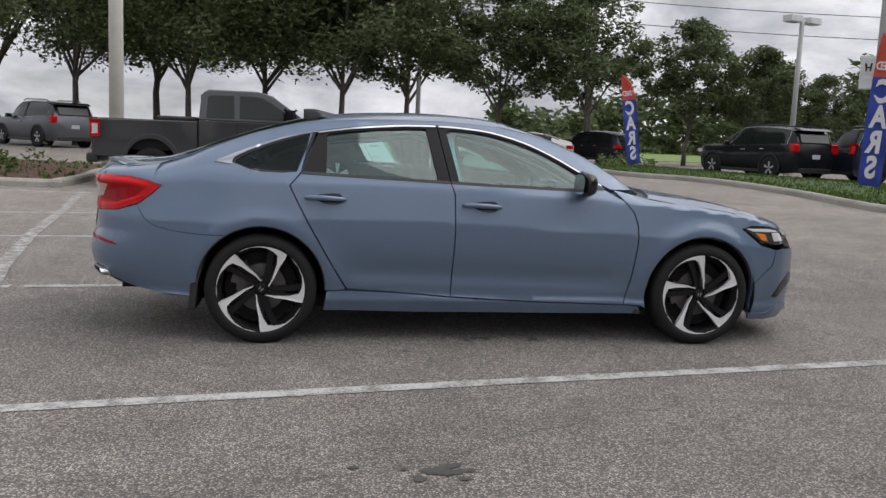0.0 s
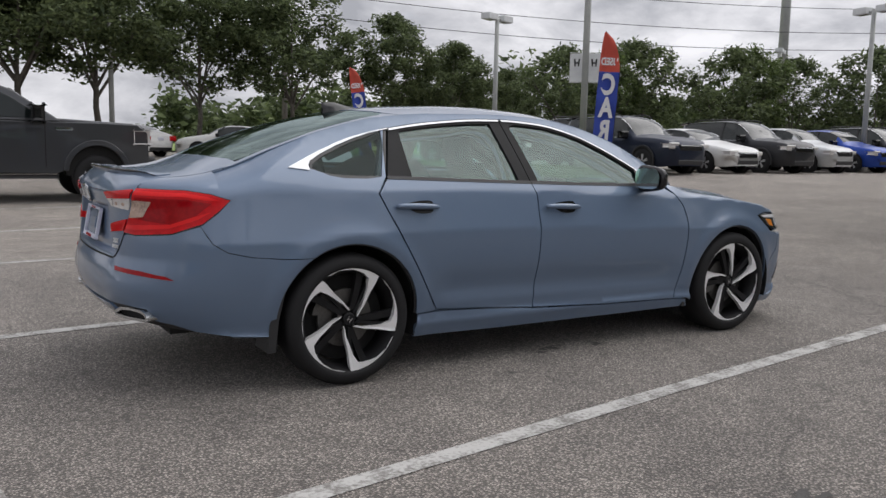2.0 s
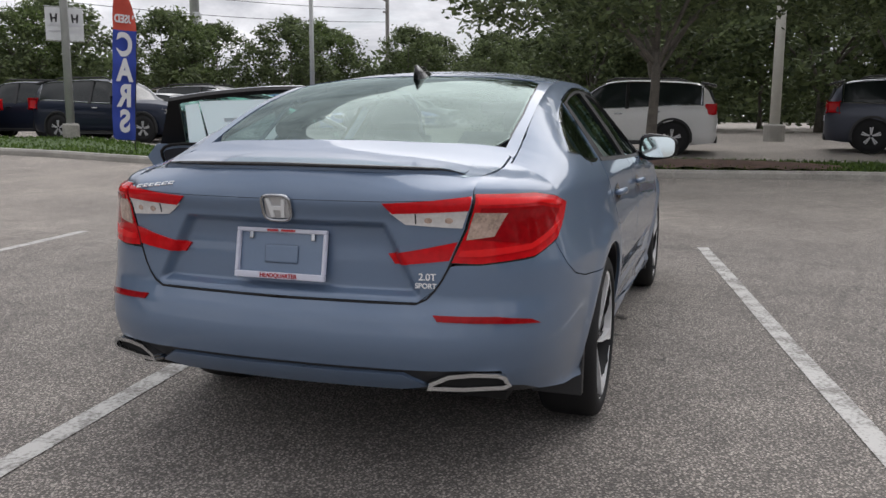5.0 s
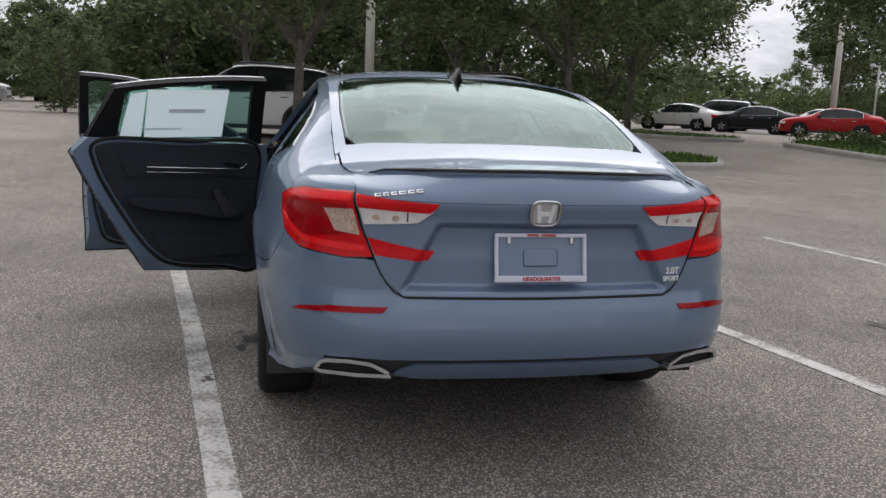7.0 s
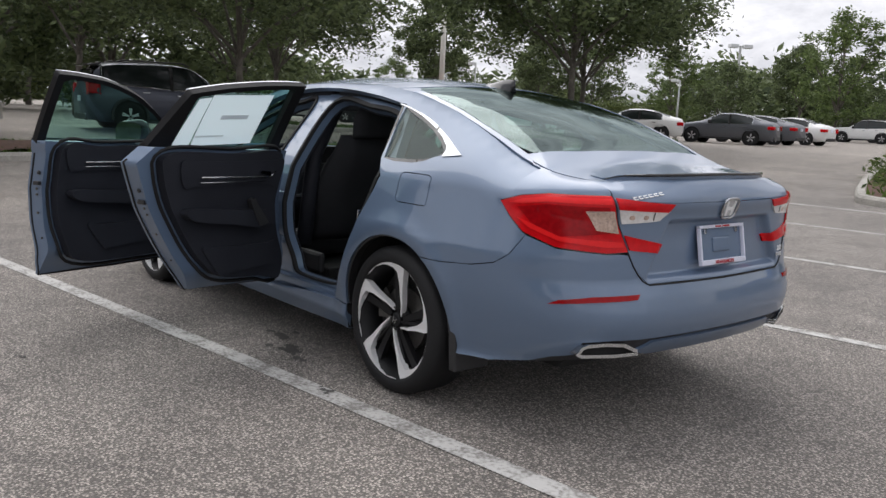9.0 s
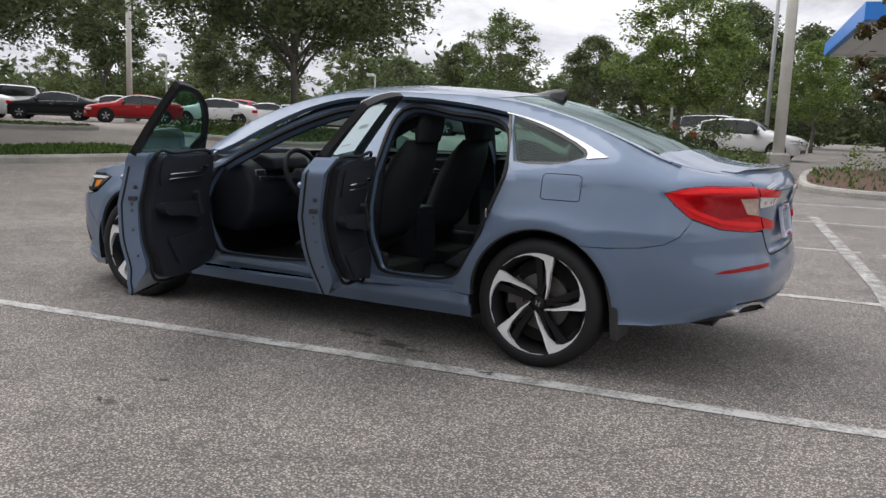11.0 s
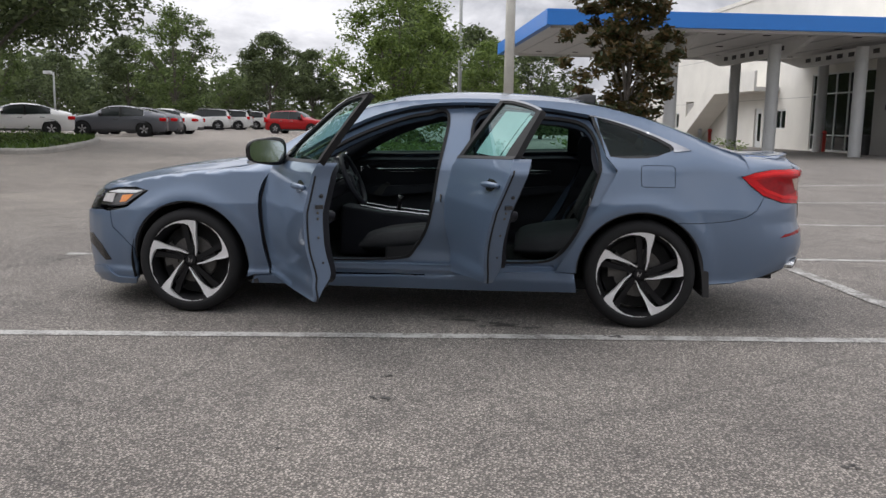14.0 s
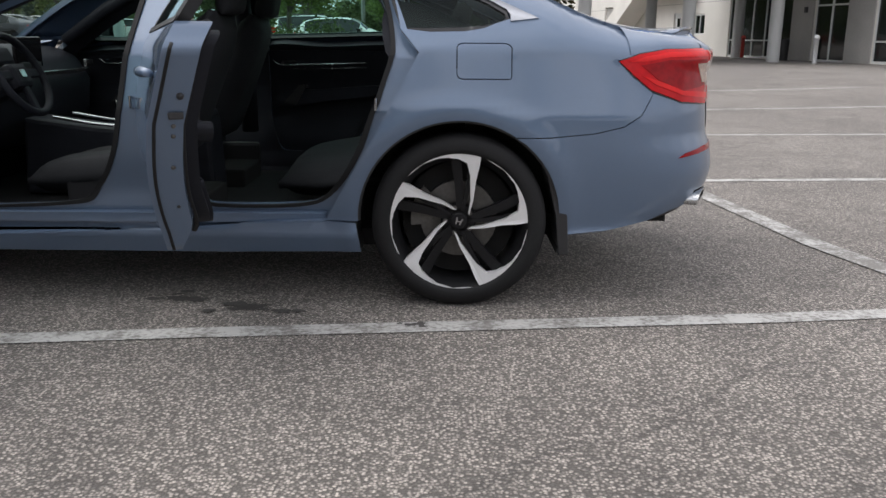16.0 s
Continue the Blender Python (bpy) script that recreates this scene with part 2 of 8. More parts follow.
def paint_mat(name, colour, metal=0.35, rough=0.38, coat=0.85, spec=0.5):
    """Metallic car paint under clear lacquer, with fine flakes and a light film of dust."""
    m, n, l, b = nodes_of(name)
    co = n.new("ShaderNodeTexCoord")
    fl, du = n.new("ShaderNodeTexNoise"), n.new("ShaderNodeTexNoise")
    fl.inputs["Scale"].default_value, du.inputs["Scale"].default_value, du.inputs["Detail"].default_value = 900, 2.2, 6
    l.new(co.outputs["Object"], fl.inputs["Vector"])
    l.new(co.outputs["Object"], du.inputs["Vector"])
    r = n.new("ShaderNodeValToRGB")
    r.color_ramp.elements[0].position, r.color_ramp.elements[1].position = 0.35, 0.65
    r.color_ramp.elements[0].color = (*[v * 0.9 for v in colour], 1)
    r.color_ramp.elements[1].color = (*[min(1, v * 1.1) for v in colour], 1)
    l.new(fl.outputs["Fac"], r.inputs["Fac"])
    l.new(r.outputs["Color"], b.inputs["Base Color"])
    b.inputs["Metallic"].default_value, b.inputs["Roughness"].default_value = metal, rough
    b.inputs["Specular IOR Level"].default_value = spec
    b.inputs["Coat Weight"].default_value = coat
    b.inputs["Coat IOR"].default_value = 1.55
    cr = n.new("ShaderNodeMapRange")
    cr.inputs["To Min"].default_value, cr.inputs["To Max"].default_value = 0.01, 0.05
    l.new(du.outputs["Fac"], cr.inputs["Value"])
    l.new(cr.outputs["Result"], b.inputs["Coat Roughness"])
    return m


ASPHALT, LINE, LINE_FADED = asphalt_mat(), worn_paint_mat("line_paint"), worn_paint_mat("faded_line_paint", 0.46)
PAINT = paint_mat("grey_blue_paint", (0.112, 0.163, 0.248), .26, .44)
BLACK_GLOSS = mat("black_gloss", (0.012, 0.012, 0.013), 0.12, vary=0.1)
BLACK_TRIM = mat("black_plastic", (0.022, 0.022, 0.024), 0.5, bump=0.15, fine=260)
RUBBER = mat("rubber", (0.013, 0.013, 0.014), 0.7, bump=0.1, fine=120, spec=.3)
CHROME = mat("chrome", (0.42, 0.43, 0.45), 0.1, 1.0, vary=0.03)
BADGE = mat("bright_badge", (0.78, 0.79, 0.80), 0.35, 0.3, vary=0.04)
SATIN = mat("satin_silver", (0.55, 0.56, 0.57), 0.25, 1.0, vary=0.04)
MACHINED = mat("machined_alloy", (0.82, 0.82, 0.83), 0.35, 0.35, vary=0.05, fine=300)
WHEEL_BLACK = mat("wheel_black", (0.008, 0.008, 0.009), 0.5, vary=0.15, spec=.25)
STEEL = mat("brake_steel", (0.12, 0.115, 0.11), 0.5, 0.7, vary=0.2)
DARK = mat("dark_void", (0.008, 0.008, 0.008), 0.9)
CLOTH = mat("black_cloth", (0.020, 0.021, 0.024), 0.8, vary=0.3, fine=420, bump=0.3, spec=.25)
SOFT_BLACK = mat("soft_black_vinyl", (0.020, 0.0215, 0.028), 0.55, vary=0.2, fine=350, bump=0.25, spec=.18)
HEADLINER = mat("headliner", (0.12, 0.12, 0.12), 0.95, fine=300)
CARPET = mat("carpet", (0.014, 0.014, 0.015), 1.0, fine=500, bump=0.4)
GLASS = glass_mat("car_glass", (0.47, 0.81, 0.72), coated=0.09)
SASH_BLACK = mat("sash_black", (0.010, 0.010, 0.011), 0.6, vary=0.1, spec=.25)
GLASS_TINTED = glass_mat("tinted_quarter_glass", (0.30, 0.37, 0.35), coated=0.022)
GLASS_CLEAR = glass_mat("windscreen_glass", (0.62, 0.72, 0.67))
GLASS_REAR = glass_mat("heated_rear_glass", (0.5, 0.58, 0.55), 4.9, coated=0.10, shine=(0.58, 0.70, 0.68))
RED_LENS = mat("red_lens", (0.50, 0.005, 0.009), 0.10, vary=0.14, scale=22, coat=.12, spec=.15)
RED_DARK = mat("deep_red_lens", (0.27, 0.003, 0.006), 0.10, vary=0.14, scale=30, coat=.12, spec=.15)
CLEAR_LENS = mat("clear_lens", (0.62, 0.60, 0.59), 0.12, 0.1, vary=0.12, scale=30, fine=90, coat=.6)
CELL_LENS = mat("amber_clear_lens", (0.46, 0.34, 0.28), 0.15, 0.2, vary=0.3, scale=40, fine=120, coat=.6)
RED_BRIGHT = mat("bright_red_lens", (0.68, 0.014, 0.016), 0.12, vary=0.06, coat=.12, spec=.15)
LAMP_GREY = mat("lamp_grey", (0.07, 0.07, 0.072), 0.15, 0.4, vary=0.3, scale=40, coat=.6)
ALLOY = mat("dull_alloy", (0.50, 0.50, 0.51), 0.4, 0.5, vary=0.08)
AMBER = mat("amber_lens", (0.75, 0.24, 0.03), 0.15, vary=0.2, coat=1.0)
PAPER = paper_mat("paper", (0.84, 0.85, 0.93))
PAPER_GREY = paper_mat("print_grey", (0.62, 0.62, 0.66))
MIRROR = mat("mirror_glass", (0.80, 0.90, 0.92), 0.01, 1.0, vary=0.0)
# ---- building tools ----
from mathutils.geometry import delaunay_2d_cdt


def thing(name, label="", category="", group="", kind="", m=None):
    """An Empty at the base of a thing that has parts."""
    ob = new(name)
    ob.empty_display_size = 0.2
    if m is not None:
        ob.matrix_world = m
    return tagged(ob, label, category, group, kind)


def part(name, geom, material, parent=None, label="", smooth=False):
    """Links a bmesh or a mesh as one object, under a thing or a part."""
    if isinstance(geom, bmesh.types.BMesh):
        me = bpy.data.meshes.new(name)
        geom.to_mesh(me)
        geom.free()
    else:
        me = geom
    for mt in material if isinstance(material, (list, tuple)) else [material]:
        me.materials.append(mt)
    if smooth:
        me.polygons.foreach_set("use_smooth", [True] * len(me.polygons))
    ob = new(name, me)
    if parent is not None:
        ob.parent = parent
    if label:
        ob["label"] = label
    return ob


def box_bm(a, b, bevel=0.0, segs=2, bm=None):
    bm2 = bmesh.new()
    bmesh.ops.create_cube(bm2, size=1)
    for v in bm2.verts:
        v.co = Vector([(p + q) / 2 + (q - p) * c for p, q, c in zip(a, b, v.co)])
    if bevel:
        bmesh.ops.bevel(bm2, geom=bm2.edges[:], offset=bevel, segments=segs, affect="EDGES", profile=0.5)
    return merge(bm, bm2)


def merge(bm, other):
    if bm is None:
        return other
    tmp = bpy.data.meshes.new("tmp")
    other.to_mesh(tmp)
    other.free()
    bm.from_mesh(tmp)
    bpy.data.meshes.remove(tmp)
    return bm


def turn(bm, m):
    bmesh.ops.transform(bm, matrix=m, verts=bm.verts[:])
    return bm


def tube_bm(points, radii, sides=10, bm=None, cap=True):
    """A round tube along points; radii one number or one for each point."""
    bm = bm or bmesh.new()
    pts = [Vector(p) for p in points]
    radii = radii if isinstance(radii, (list, tuple)) else [radii] * len(pts)
    rings, side = [], None
    for i, p in enumerate(pts):
        d = (pts[min(i + 1, len(pts) - 1)] - pts[max(i - 1, 0)]).normalized()
        if side is None:
            side = d.orthogonal().normalized()
        side = (side - d * side.dot(d)).normalized()
        up = d.cross(side)
        rings.append([bm.verts.new(p + (side * math.cos(a) + up * math.sin(a)) * radii[i]) for a in [2 * math.pi * k / sides for k in range(sides)]])
    for r0, r1 in zip(rings, rings[1:]):
        for k in range(sides):
            bm.faces.new((r0[k], r0[(k + 1) % sides], r1[(k + 1) % sides], r1[k]))
    if cap:
        bm.faces.new(rings[0][::-1])
        bm.faces.new(rings[-1])
    return bm


def spin_bm(profile, segs=48, bm=None, axis="y", arc=2 * math.pi, start=0.0):
    """Turns a profile of (radius, along) round an axis."""
    bm = bm or bmesh.new()
    closed = abs(arc - 2 * math.pi) < 1e-6
    rings = []
    for k in range(segs if closed else segs + 1):
        a = start + arc * k / segs
        c, s = math.cos(a), math.sin(a)
        rings.append([bm.verts.new((r * c, h, r * s) if axis == "y" else (r * c, r * s, h)) for r, h in profile])
    for k in range(segs):
        r0, r1 = rings[k], rings[(k + 1) % len(rings)]
        for i in range(len(profile) - 1):
            bm.faces.new((r0[i], r0[i + 1], r1[i + 1], r1[i]))
    return bm


def prism_bm(poly, y0, y1, bevel=0.0, bm=None):
    """A flat outline in x and z, drawn out from y0 to y1."""
    b2 = bmesh.new()
    f = b2.faces.new([b2.verts.new((x, y0, z)) for x, z in poly])
    ext = bmesh.ops.extrude_face_region(b2, geom=[f])
    bmesh.ops.translate(b2, vec=(0, y1 - y0, 0), verts=[g for g in ext["geom"] if isinstance(g, bmesh.types.BMVert)])
    bmesh.ops.recalc_face_normals(b2, faces=b2.faces[:])
    if bevel:
        bmesh.ops.bevel(b2, geom=b2.edges[:], offset=bevel, segments=2, affect="EDGES", profile=0.5)
    return merge(bm, b2)


def pch(xs, ys):
    """A smooth curve through points that never overshoots them."""
    xs, ys = np.array(xs, float), np.array(ys, float)
    h, d = np.diff(xs), np.diff(ys) / np.diff(xs)
    m = np.zeros(len(xs))
    m[0], m[-1] = d[0], d[-1]
    for i in range(1, len(xs) - 1):
        if d[i - 1] * d[i] > 0:
            w1, w2 = 2 * h[i] + h[i - 1], h[i] + 2 * h[i - 1]
            m[i] = (w1 + w2) / (w1 / d[i - 1] + w2 / d[i])

    def f(x):
        x = np.clip(np.asarray(x, float), xs[0], xs[-1])
        k = np.clip(np.searchsorted(xs, x) - 1, 0, len(xs) - 2)
        t = (x - xs[k]) / h[k]
        return (1 + 2 * t) * (1 - t) ** 2 * ys[k] + t * (1 - t) ** 2 * h[k] * m[k] + t * t * (3 - 2 * t) * ys[k + 1] + t * t * (t - 1) * h[k] * m[k + 1]

    return f


def sstep(a, b, x):
    t = np.clip((np.asarray(x, float) - a) / (b - a), 0, 1)
    return t * t * (3 - 2 * t)


def smooth_loop(pts, n=6, sharp=()):
    """A closed outline rounded through its points; indices in sharp keep their corner."""
    out, m = [], len(pts)
    P = [np.array(p, float) for p in pts]
    for i in range(m):
        p0, p1, p2, p3 = P[i - 1], P[i], P[(i + 1) % m], P[(i + 2) % m]
        if i in sharp:
            p0 = p1
        if (i + 1) % m in sharp:
            p3 = p2
        for k in range(n):
            t = k / n
            out.append(0.5 * (2 * p1 + (p2 - p0) * t + (2 * p0 - 5 * p1 + 4 * p2 - p3) * t * t + (3 * p1 - p0 - 3 * p2 + p3) * t ** 3))
    return [tuple(p) for p in out]


def inset(loop, g):
    """A closed outline moved inwards by g."""
    P = np.array(loop, float)
    area = np.sum(P[:, 0] * np.roll(P[:, 1], -1) - np.roll(P[:, 0], -1) * P[:, 1])
    t = np.roll(P, -1, 0) - np.roll(P, 1, 0)
    t /= np.linalg.norm(t, axis=1)[:, None] + 1e-9
    nrm = np.stack([-t[:, 1], t[:, 0]], 1) * (1 if area > 0 else -1)
    return [tuple(p) for p in P + nrm * g]


def resample(loop, step):
    out = []
    for a, b in zip(loop, list(loop[1:]) + [loop[0]]):
        a, b = np.array(a), np.array(b)
        k = max(1, int(math.ceil(np.linalg.norm(b - a) / step)))
        out += [tuple(a + (b - a) * i / k) for i in range(k)]
    return out


def inside(loops, pts):
    """Even-odd test of many points against several closed outlines."""
    pts = np.asarray(pts, float)
    odd = np.zeros(len(pts), bool)
    for lp in loops:
        a = np.array(lp, float)
        b = np.roll(a, -1, 0)
        for (x0, y0), (x1, y1) in zip(a, b):
            if y0 != y1:
                hit = (y0 > pts[:, 1]) != (y1 > pts[:, 1])
                odd ^= hit & (pts[:, 0] < (x1 - x0) * (pts[:, 1] - y0) / (y1 - y0) + x0)
    return odd


def edge_gap(loops, pts):
    """Distance of points to the nearest outline vertex."""
    v = np.concatenate([np.array(lp, float) for lp in loops])
    return np.sqrt(((np.asarray(pts)[:, None] - v[None]) ** 2).sum(-1)).min(1)


def panel(outline, surf, holes=(), step=0.03, depth=0.015, back=False, lift=0.0, flip=False, push=None):
    """A sheet cut to an outline on a curved surface, its edges turned in by depth. surf(u, v) gives places and outward normals."""
    loops = [resample(outline, step)] + [resample(h, step) for h in holes]
    pts, edges = [], []
    for lp in loops:
        k = len(pts)
        pts += lp
        edges += [(k + i, k + (i + 1) % len(lp)) for i in range(len(lp))]
    P = np.array(pts)
    gx, gy = np.arange(P[:, 0].min(), P[:, 0].max(), step), np.arange(P[:, 1].min(), P[:, 1].max(), step)
    grid = np.array([(x, y) for x in gx for y in gy]).reshape(-1, 2)
    if len(grid):
        grid = grid[inside(loops, grid)]
    if len(grid):
        grid = grid[edge_gap(loops, grid) > step * 0.55]
    allp = [Vector(p) for p in pts] + [Vector(p) for p in grid]
    cv, _, cf, _, _, _ = delaunay_2d_cdt(allp, edges, [], 0, 1e-6)
    U = np.array([tuple(v) for v in cv])
    tri = [tuple(f) for f in cf]
    cen = np.array([U[list(f)].mean(0) for f in tri])
    keep = inside(loops, cen)
    tu = U[np.array(tri)]
    ar = np.cross(tu[:, 1] - tu[:, 0], tu[:, 2] - tu[:, 0])
    tri = [f if a > 0 else f[::-1] for f, k, a in zip(tri, keep, ar) if k and abs(a) > 2e-7]
    X, N = surf(U[:, 0], U[:, 1])
    X = X + N * lift
    # winding so that faces look along N
    f0 = np.array(tri)
    fn = np.cross(X[f0[:, 1]] - X[f0[:, 0]], X[f0[:, 2]] - X[f0[:, 0]])
    sgn = (fn * N[f0[:, 0]]).sum(1)
    if sgn.sum() < 0:
        tri = [f[::-1] for f in tri]
    verts, norms, faces = [tuple(x) for x in X], [tuple(v) for v in N], list(tri)
    count = {}
    for f in tri:
        for i in range(3):
            e = (f[i], f[(i + 1) % 3])
            count[e] = count.get(e, 0) + 1
    rim = [e for e in count if (e[1], e[0]) not in count]
    if depth:
        D = N if push is None else np.tile(push, (len(N), 1))
        top, bot = {}, {}
        for a, b in rim:
            for v in (a, b):
                if v not in top:
                    top[v] = len(verts)
                    verts.append(tuple(X[v]))
                    norms.append((0, 0, 0))
                    bot[v] = len(verts)
                    verts.append(tuple(X[v] - D[v] * depth))
                    norms.append((0, 0, 0))
            faces.append((top[b], top[a], bot[a], bot[b]))
            e = X[b] - X[a]
            nn = np.cross(e, N[a])
            nn = nn / (np.linalg.norm(nn) + 1e-9)
            for v in (a, b):
                for q in (top[v], bot[v]):
                    norms[q] = tuple(np.array(norms[q]) + nn)
        if back:
            base = len(verts)
            verts += [tuple(x) for x in X - D * depth]
            norms += [tuple(-v) for v in D]
            faces += [tuple(base + i for i in f[::-1]) for f in tri]
    me = bpy.data.meshes.new("panel")
    me.from_pydata(verts, [], faces)
    me.polygons.foreach_set("use_smooth", [True] * len(me.polygons))
    nv = np.array(norms)
    nv /= np.linalg.norm(nv, axis=1)[:, None] + 1e-9
    me.normals_split_custom_set_from_vertices([tuple(v) for v in nv])
    return me


def fd_normals(f, u, v, out, h=0.004):
    """Outward unit normals of a surface by small steps; out is a rough outward direction."""
    a = f(u + h, v) - f(u - h, v)
    b = f(u, v + h) - f(u, v - h)
    n = np.cross(a, b)
    n /= np.linalg.norm(n, axis=1)[:, None] + 1e-12
    s = np.sign((n * out).sum(1))
    s[s == 0] = 1
    return n * s[:, None]


def text_bm(words, size, depth=0.002, bold=0.0):
    """Lettering in the built-in font, as a mesh in x and y, centred."""
    cu = bpy.data.curves.new("lettering", "FONT")
    cu.body, cu.size, cu.extrude, cu.align_x, cu.align_y, cu.offset = words, size, depth, "CENTER", "CENTER", bold
    ob = bpy.data.objects.new("lettering", cu)
    scene.collection.objects.link(ob)
    me = bpy.data.meshes.new_from_object(ob.evaluated_get(bpy.context.evaluated_depsgraph_get()))
    bm = bmesh.new()
    bm.from_mesh(me)
    bpy.data.objects.remove(ob)
    bpy.data.curves.remove(cu)
    bpy.data.meshes.remove(me)
    return bm
# ---- the car park: ground, lines, kerbed islands ----
def gh(x, y):
    """Height of the ground: level round the sedan, rising gently outwards."""
    x, y = np.asarray(x, float), np.asarray(y, float)
    r = np.hypot(x, y)
    return (.30 + .12 * sstep(8, 18, x)) * sstep(8, 22, r) * (1 - .6 * sstep(-10, -28, y) * sstep(14, 0, x))


def gz(x, y):
    return float(gh(x, y))


radii = [0] + list(np.linspace(2, 40, 39)) + [45, 52, 60, 75, 95, 130, 200, 400, 900, 2500]
gv, gf, seg = [(0.0, 0.0, 0.0)], [], 96
for r in radii[1:]:
    a = np.arange(seg) * 2 * math.pi / seg
    X, Y = r * np.cos(a), r * np.sin(a)
    gv += [tuple(p) for p in np.stack([X, Y, gh(X, Y)], 1)]
for k in range(seg):
    gf.append((0, 1 + k, 1 + (k + 1) % seg))
for i in range(len(radii) - 2):
    b0, b1 = 1 + i * seg, 1 + (i + 1) * seg
    for k in range(seg):
        gf.append((b0 + k, b1 + k, b1 + (k + 1) % seg, b0 + (k + 1) % seg))
gme = bpy.data.meshes.new("ground")
gme.from_pydata(gv, [], gf)
GROUND = tagged(part("ground", gme, ASPHALT, smooth=True), "worn coarse grey asphalt car park", "ground", kind="structure")


def ribbon(name, pts, width, material, lift=.004, label="", step=.4):
    """A thin painted strip laid along the ground."""
    P = [np.array(p, float) for p in pts]
    dense = []
    for a, b in zip(P, P[1:]):
        n = max(1, int(np.linalg.norm(b - a) / step))
        dense += [a + (b - a) * k / n for k in range(n)]
    dense.append(P[-1])
    bm = bmesh.new()
    rows_ = []
    rng = random.Random(name + str(pts[0]))
    for i, p in enumerate(dense):
        d = dense[min(i + 1, len(dense) - 1)] - dense[max(i - 1, 0)]
        d /= np.linalg.norm(d)
        nn = np.array([-d[1], d[0]]) * width / 2 * rng.uniform(.95, 1.05)
        q = [p + nn, p - nn]
        rows_.append([bm.verts.new((*v, gz(*v) + lift)) for v in q])
    for r0, r1 in zip(rows_, rows_[1:]):
        bm.faces.new((r0[0], r0[1], r1[1], r1[0]))
    bmesh.ops.recalc_face_normals(bm, faces=bm.faces[:])
    for f in bm.faces:
        if f.normal.z < 0:
            f.normal_flip()
    return tagged(part(name, bm, material), label, "road marking", kind="structure")


BAY = "worn white painted parking line"
ribbon("parking_line", [(-3.3, .91), (-2.62, 1.01), (-.5, 1.25), (1.55, 1.51), (3.3, 1.73)], .105, LINE, label=BAY)
ribbon("parking_line", [(-2.74, -2.16), (0, -1.73), (3.42, -1.22)], .105, LINE, label=BAY)
for x0, y0, x1, y1 in ((-2.7, -5.22, 3.0, -4.42), (-3.0, -8.35, 3.1, -7.65), (-3.4, -11.2, 3.0, -10.4)):
    ribbon("parking_line", [(x0, y0), (x1, y1)], .105, LINE, label=BAY)
for x0, y0, x1, y1 in ((-8.5, -2.72, -2.75, -2.15), (-8.6, -5.85, -2.9, -5.15), (-9.0, -9.1, -3.3, -8.35), (-9.2, -12.4, -3.6, -11.4)):
    ribbon("parking_line", [(x0, y0), (x1, y1)], .105, LINE, label=BAY)
for x0, y0, x1, y1 in ((-8.6, .29, -3.4, .90), (-8.4, 3.45, 2.4, 4.95), (-8.2, 6.05, 3.2, 8.2), (-8.0, 9.7, 0.2, 10.6)):
    ribbon("parking_line", [(x0, y0), (x1, y1)], .105, LINE, label=BAY)
ribbon("row_line", [(-1.9, -9.0), (-2.93, -2.9), (-3.27, -.2), (-3.75, 1.78), (-4.2, 4.2), (-4.64, 7.35), (-5.2, 10.8)], .14, LINE_FADED, .006, "worn white painted line across the bay ends")

# drips and dark spots on the asphalt, as thin films of tar
TAR = mat("tar_film", (0.06, 0.056, 0.052), 0.7, vary=.3, bump=.2, fine=90)
rng = random.Random(5)
spots = [(-.65, -2.95, .08), (-.10, 2.45, .035), (-.06, 2.12, .025), (-.55, -1.1, .03), (.0, -.75, .06), (.33, -.8, .05), (-.6, .95, .09), (-1.25, 1.15, .06), (-.3, .85, .07), (.2, 3.1, .02), (-1.9, 3.0, .025), (1.2, 2.7, .02), (-3.4, 3.2, .03)]
for x, y, r in spots:
    bm = bmesh.new()
    for k in range(3 + int(r * 90)):
        q = r * rng.uniform(.12, .45) if k else r * .55
        cx, cy = (x + rng.gauss(0, r * 1.1), y + rng.gauss(0, r * .6)) if k else (x, y)
        bm.faces.new([bm.verts.new((cx + q * math.cos(a) * rng.uniform(.5, 1.3) * 1.3, cy + q * math.sin(a) * rng.uniform(.5, 1.2), .0035 + .0002 * k)) for a in np.linspace(0, 2 * math.pi, 12)[:-1]])
    tagged(part("oil_spot", bm, TAR), "dark dried oil drips on asphalt", "stain", kind="structure")

CONCRETE = mat("kerb_concrete", (0.33, 0.315, 0.285), .85, vary=.28, scale=2.0, fine=40, bump=.4)
SOIL = mat("mulch", (0.085, 0.045, 0.03), .95, vary=.5, scale=5, fine=70, bump=.9)
GRASS_BED = mat("turf", (0.05, 0.085, 0.022), .9, vary=.45, scale=2.5, fine=60, bump=.8)
GRASS = leaf_mat("grass_blades", (0.035, 0.07, 0.014), (0.13, 0.20, 0.045))
FIELD = mat("sunlit_field", (0.15, 0.21, 0.05), .9, vary=.25, scale=.6, fine=8, bump=.4)


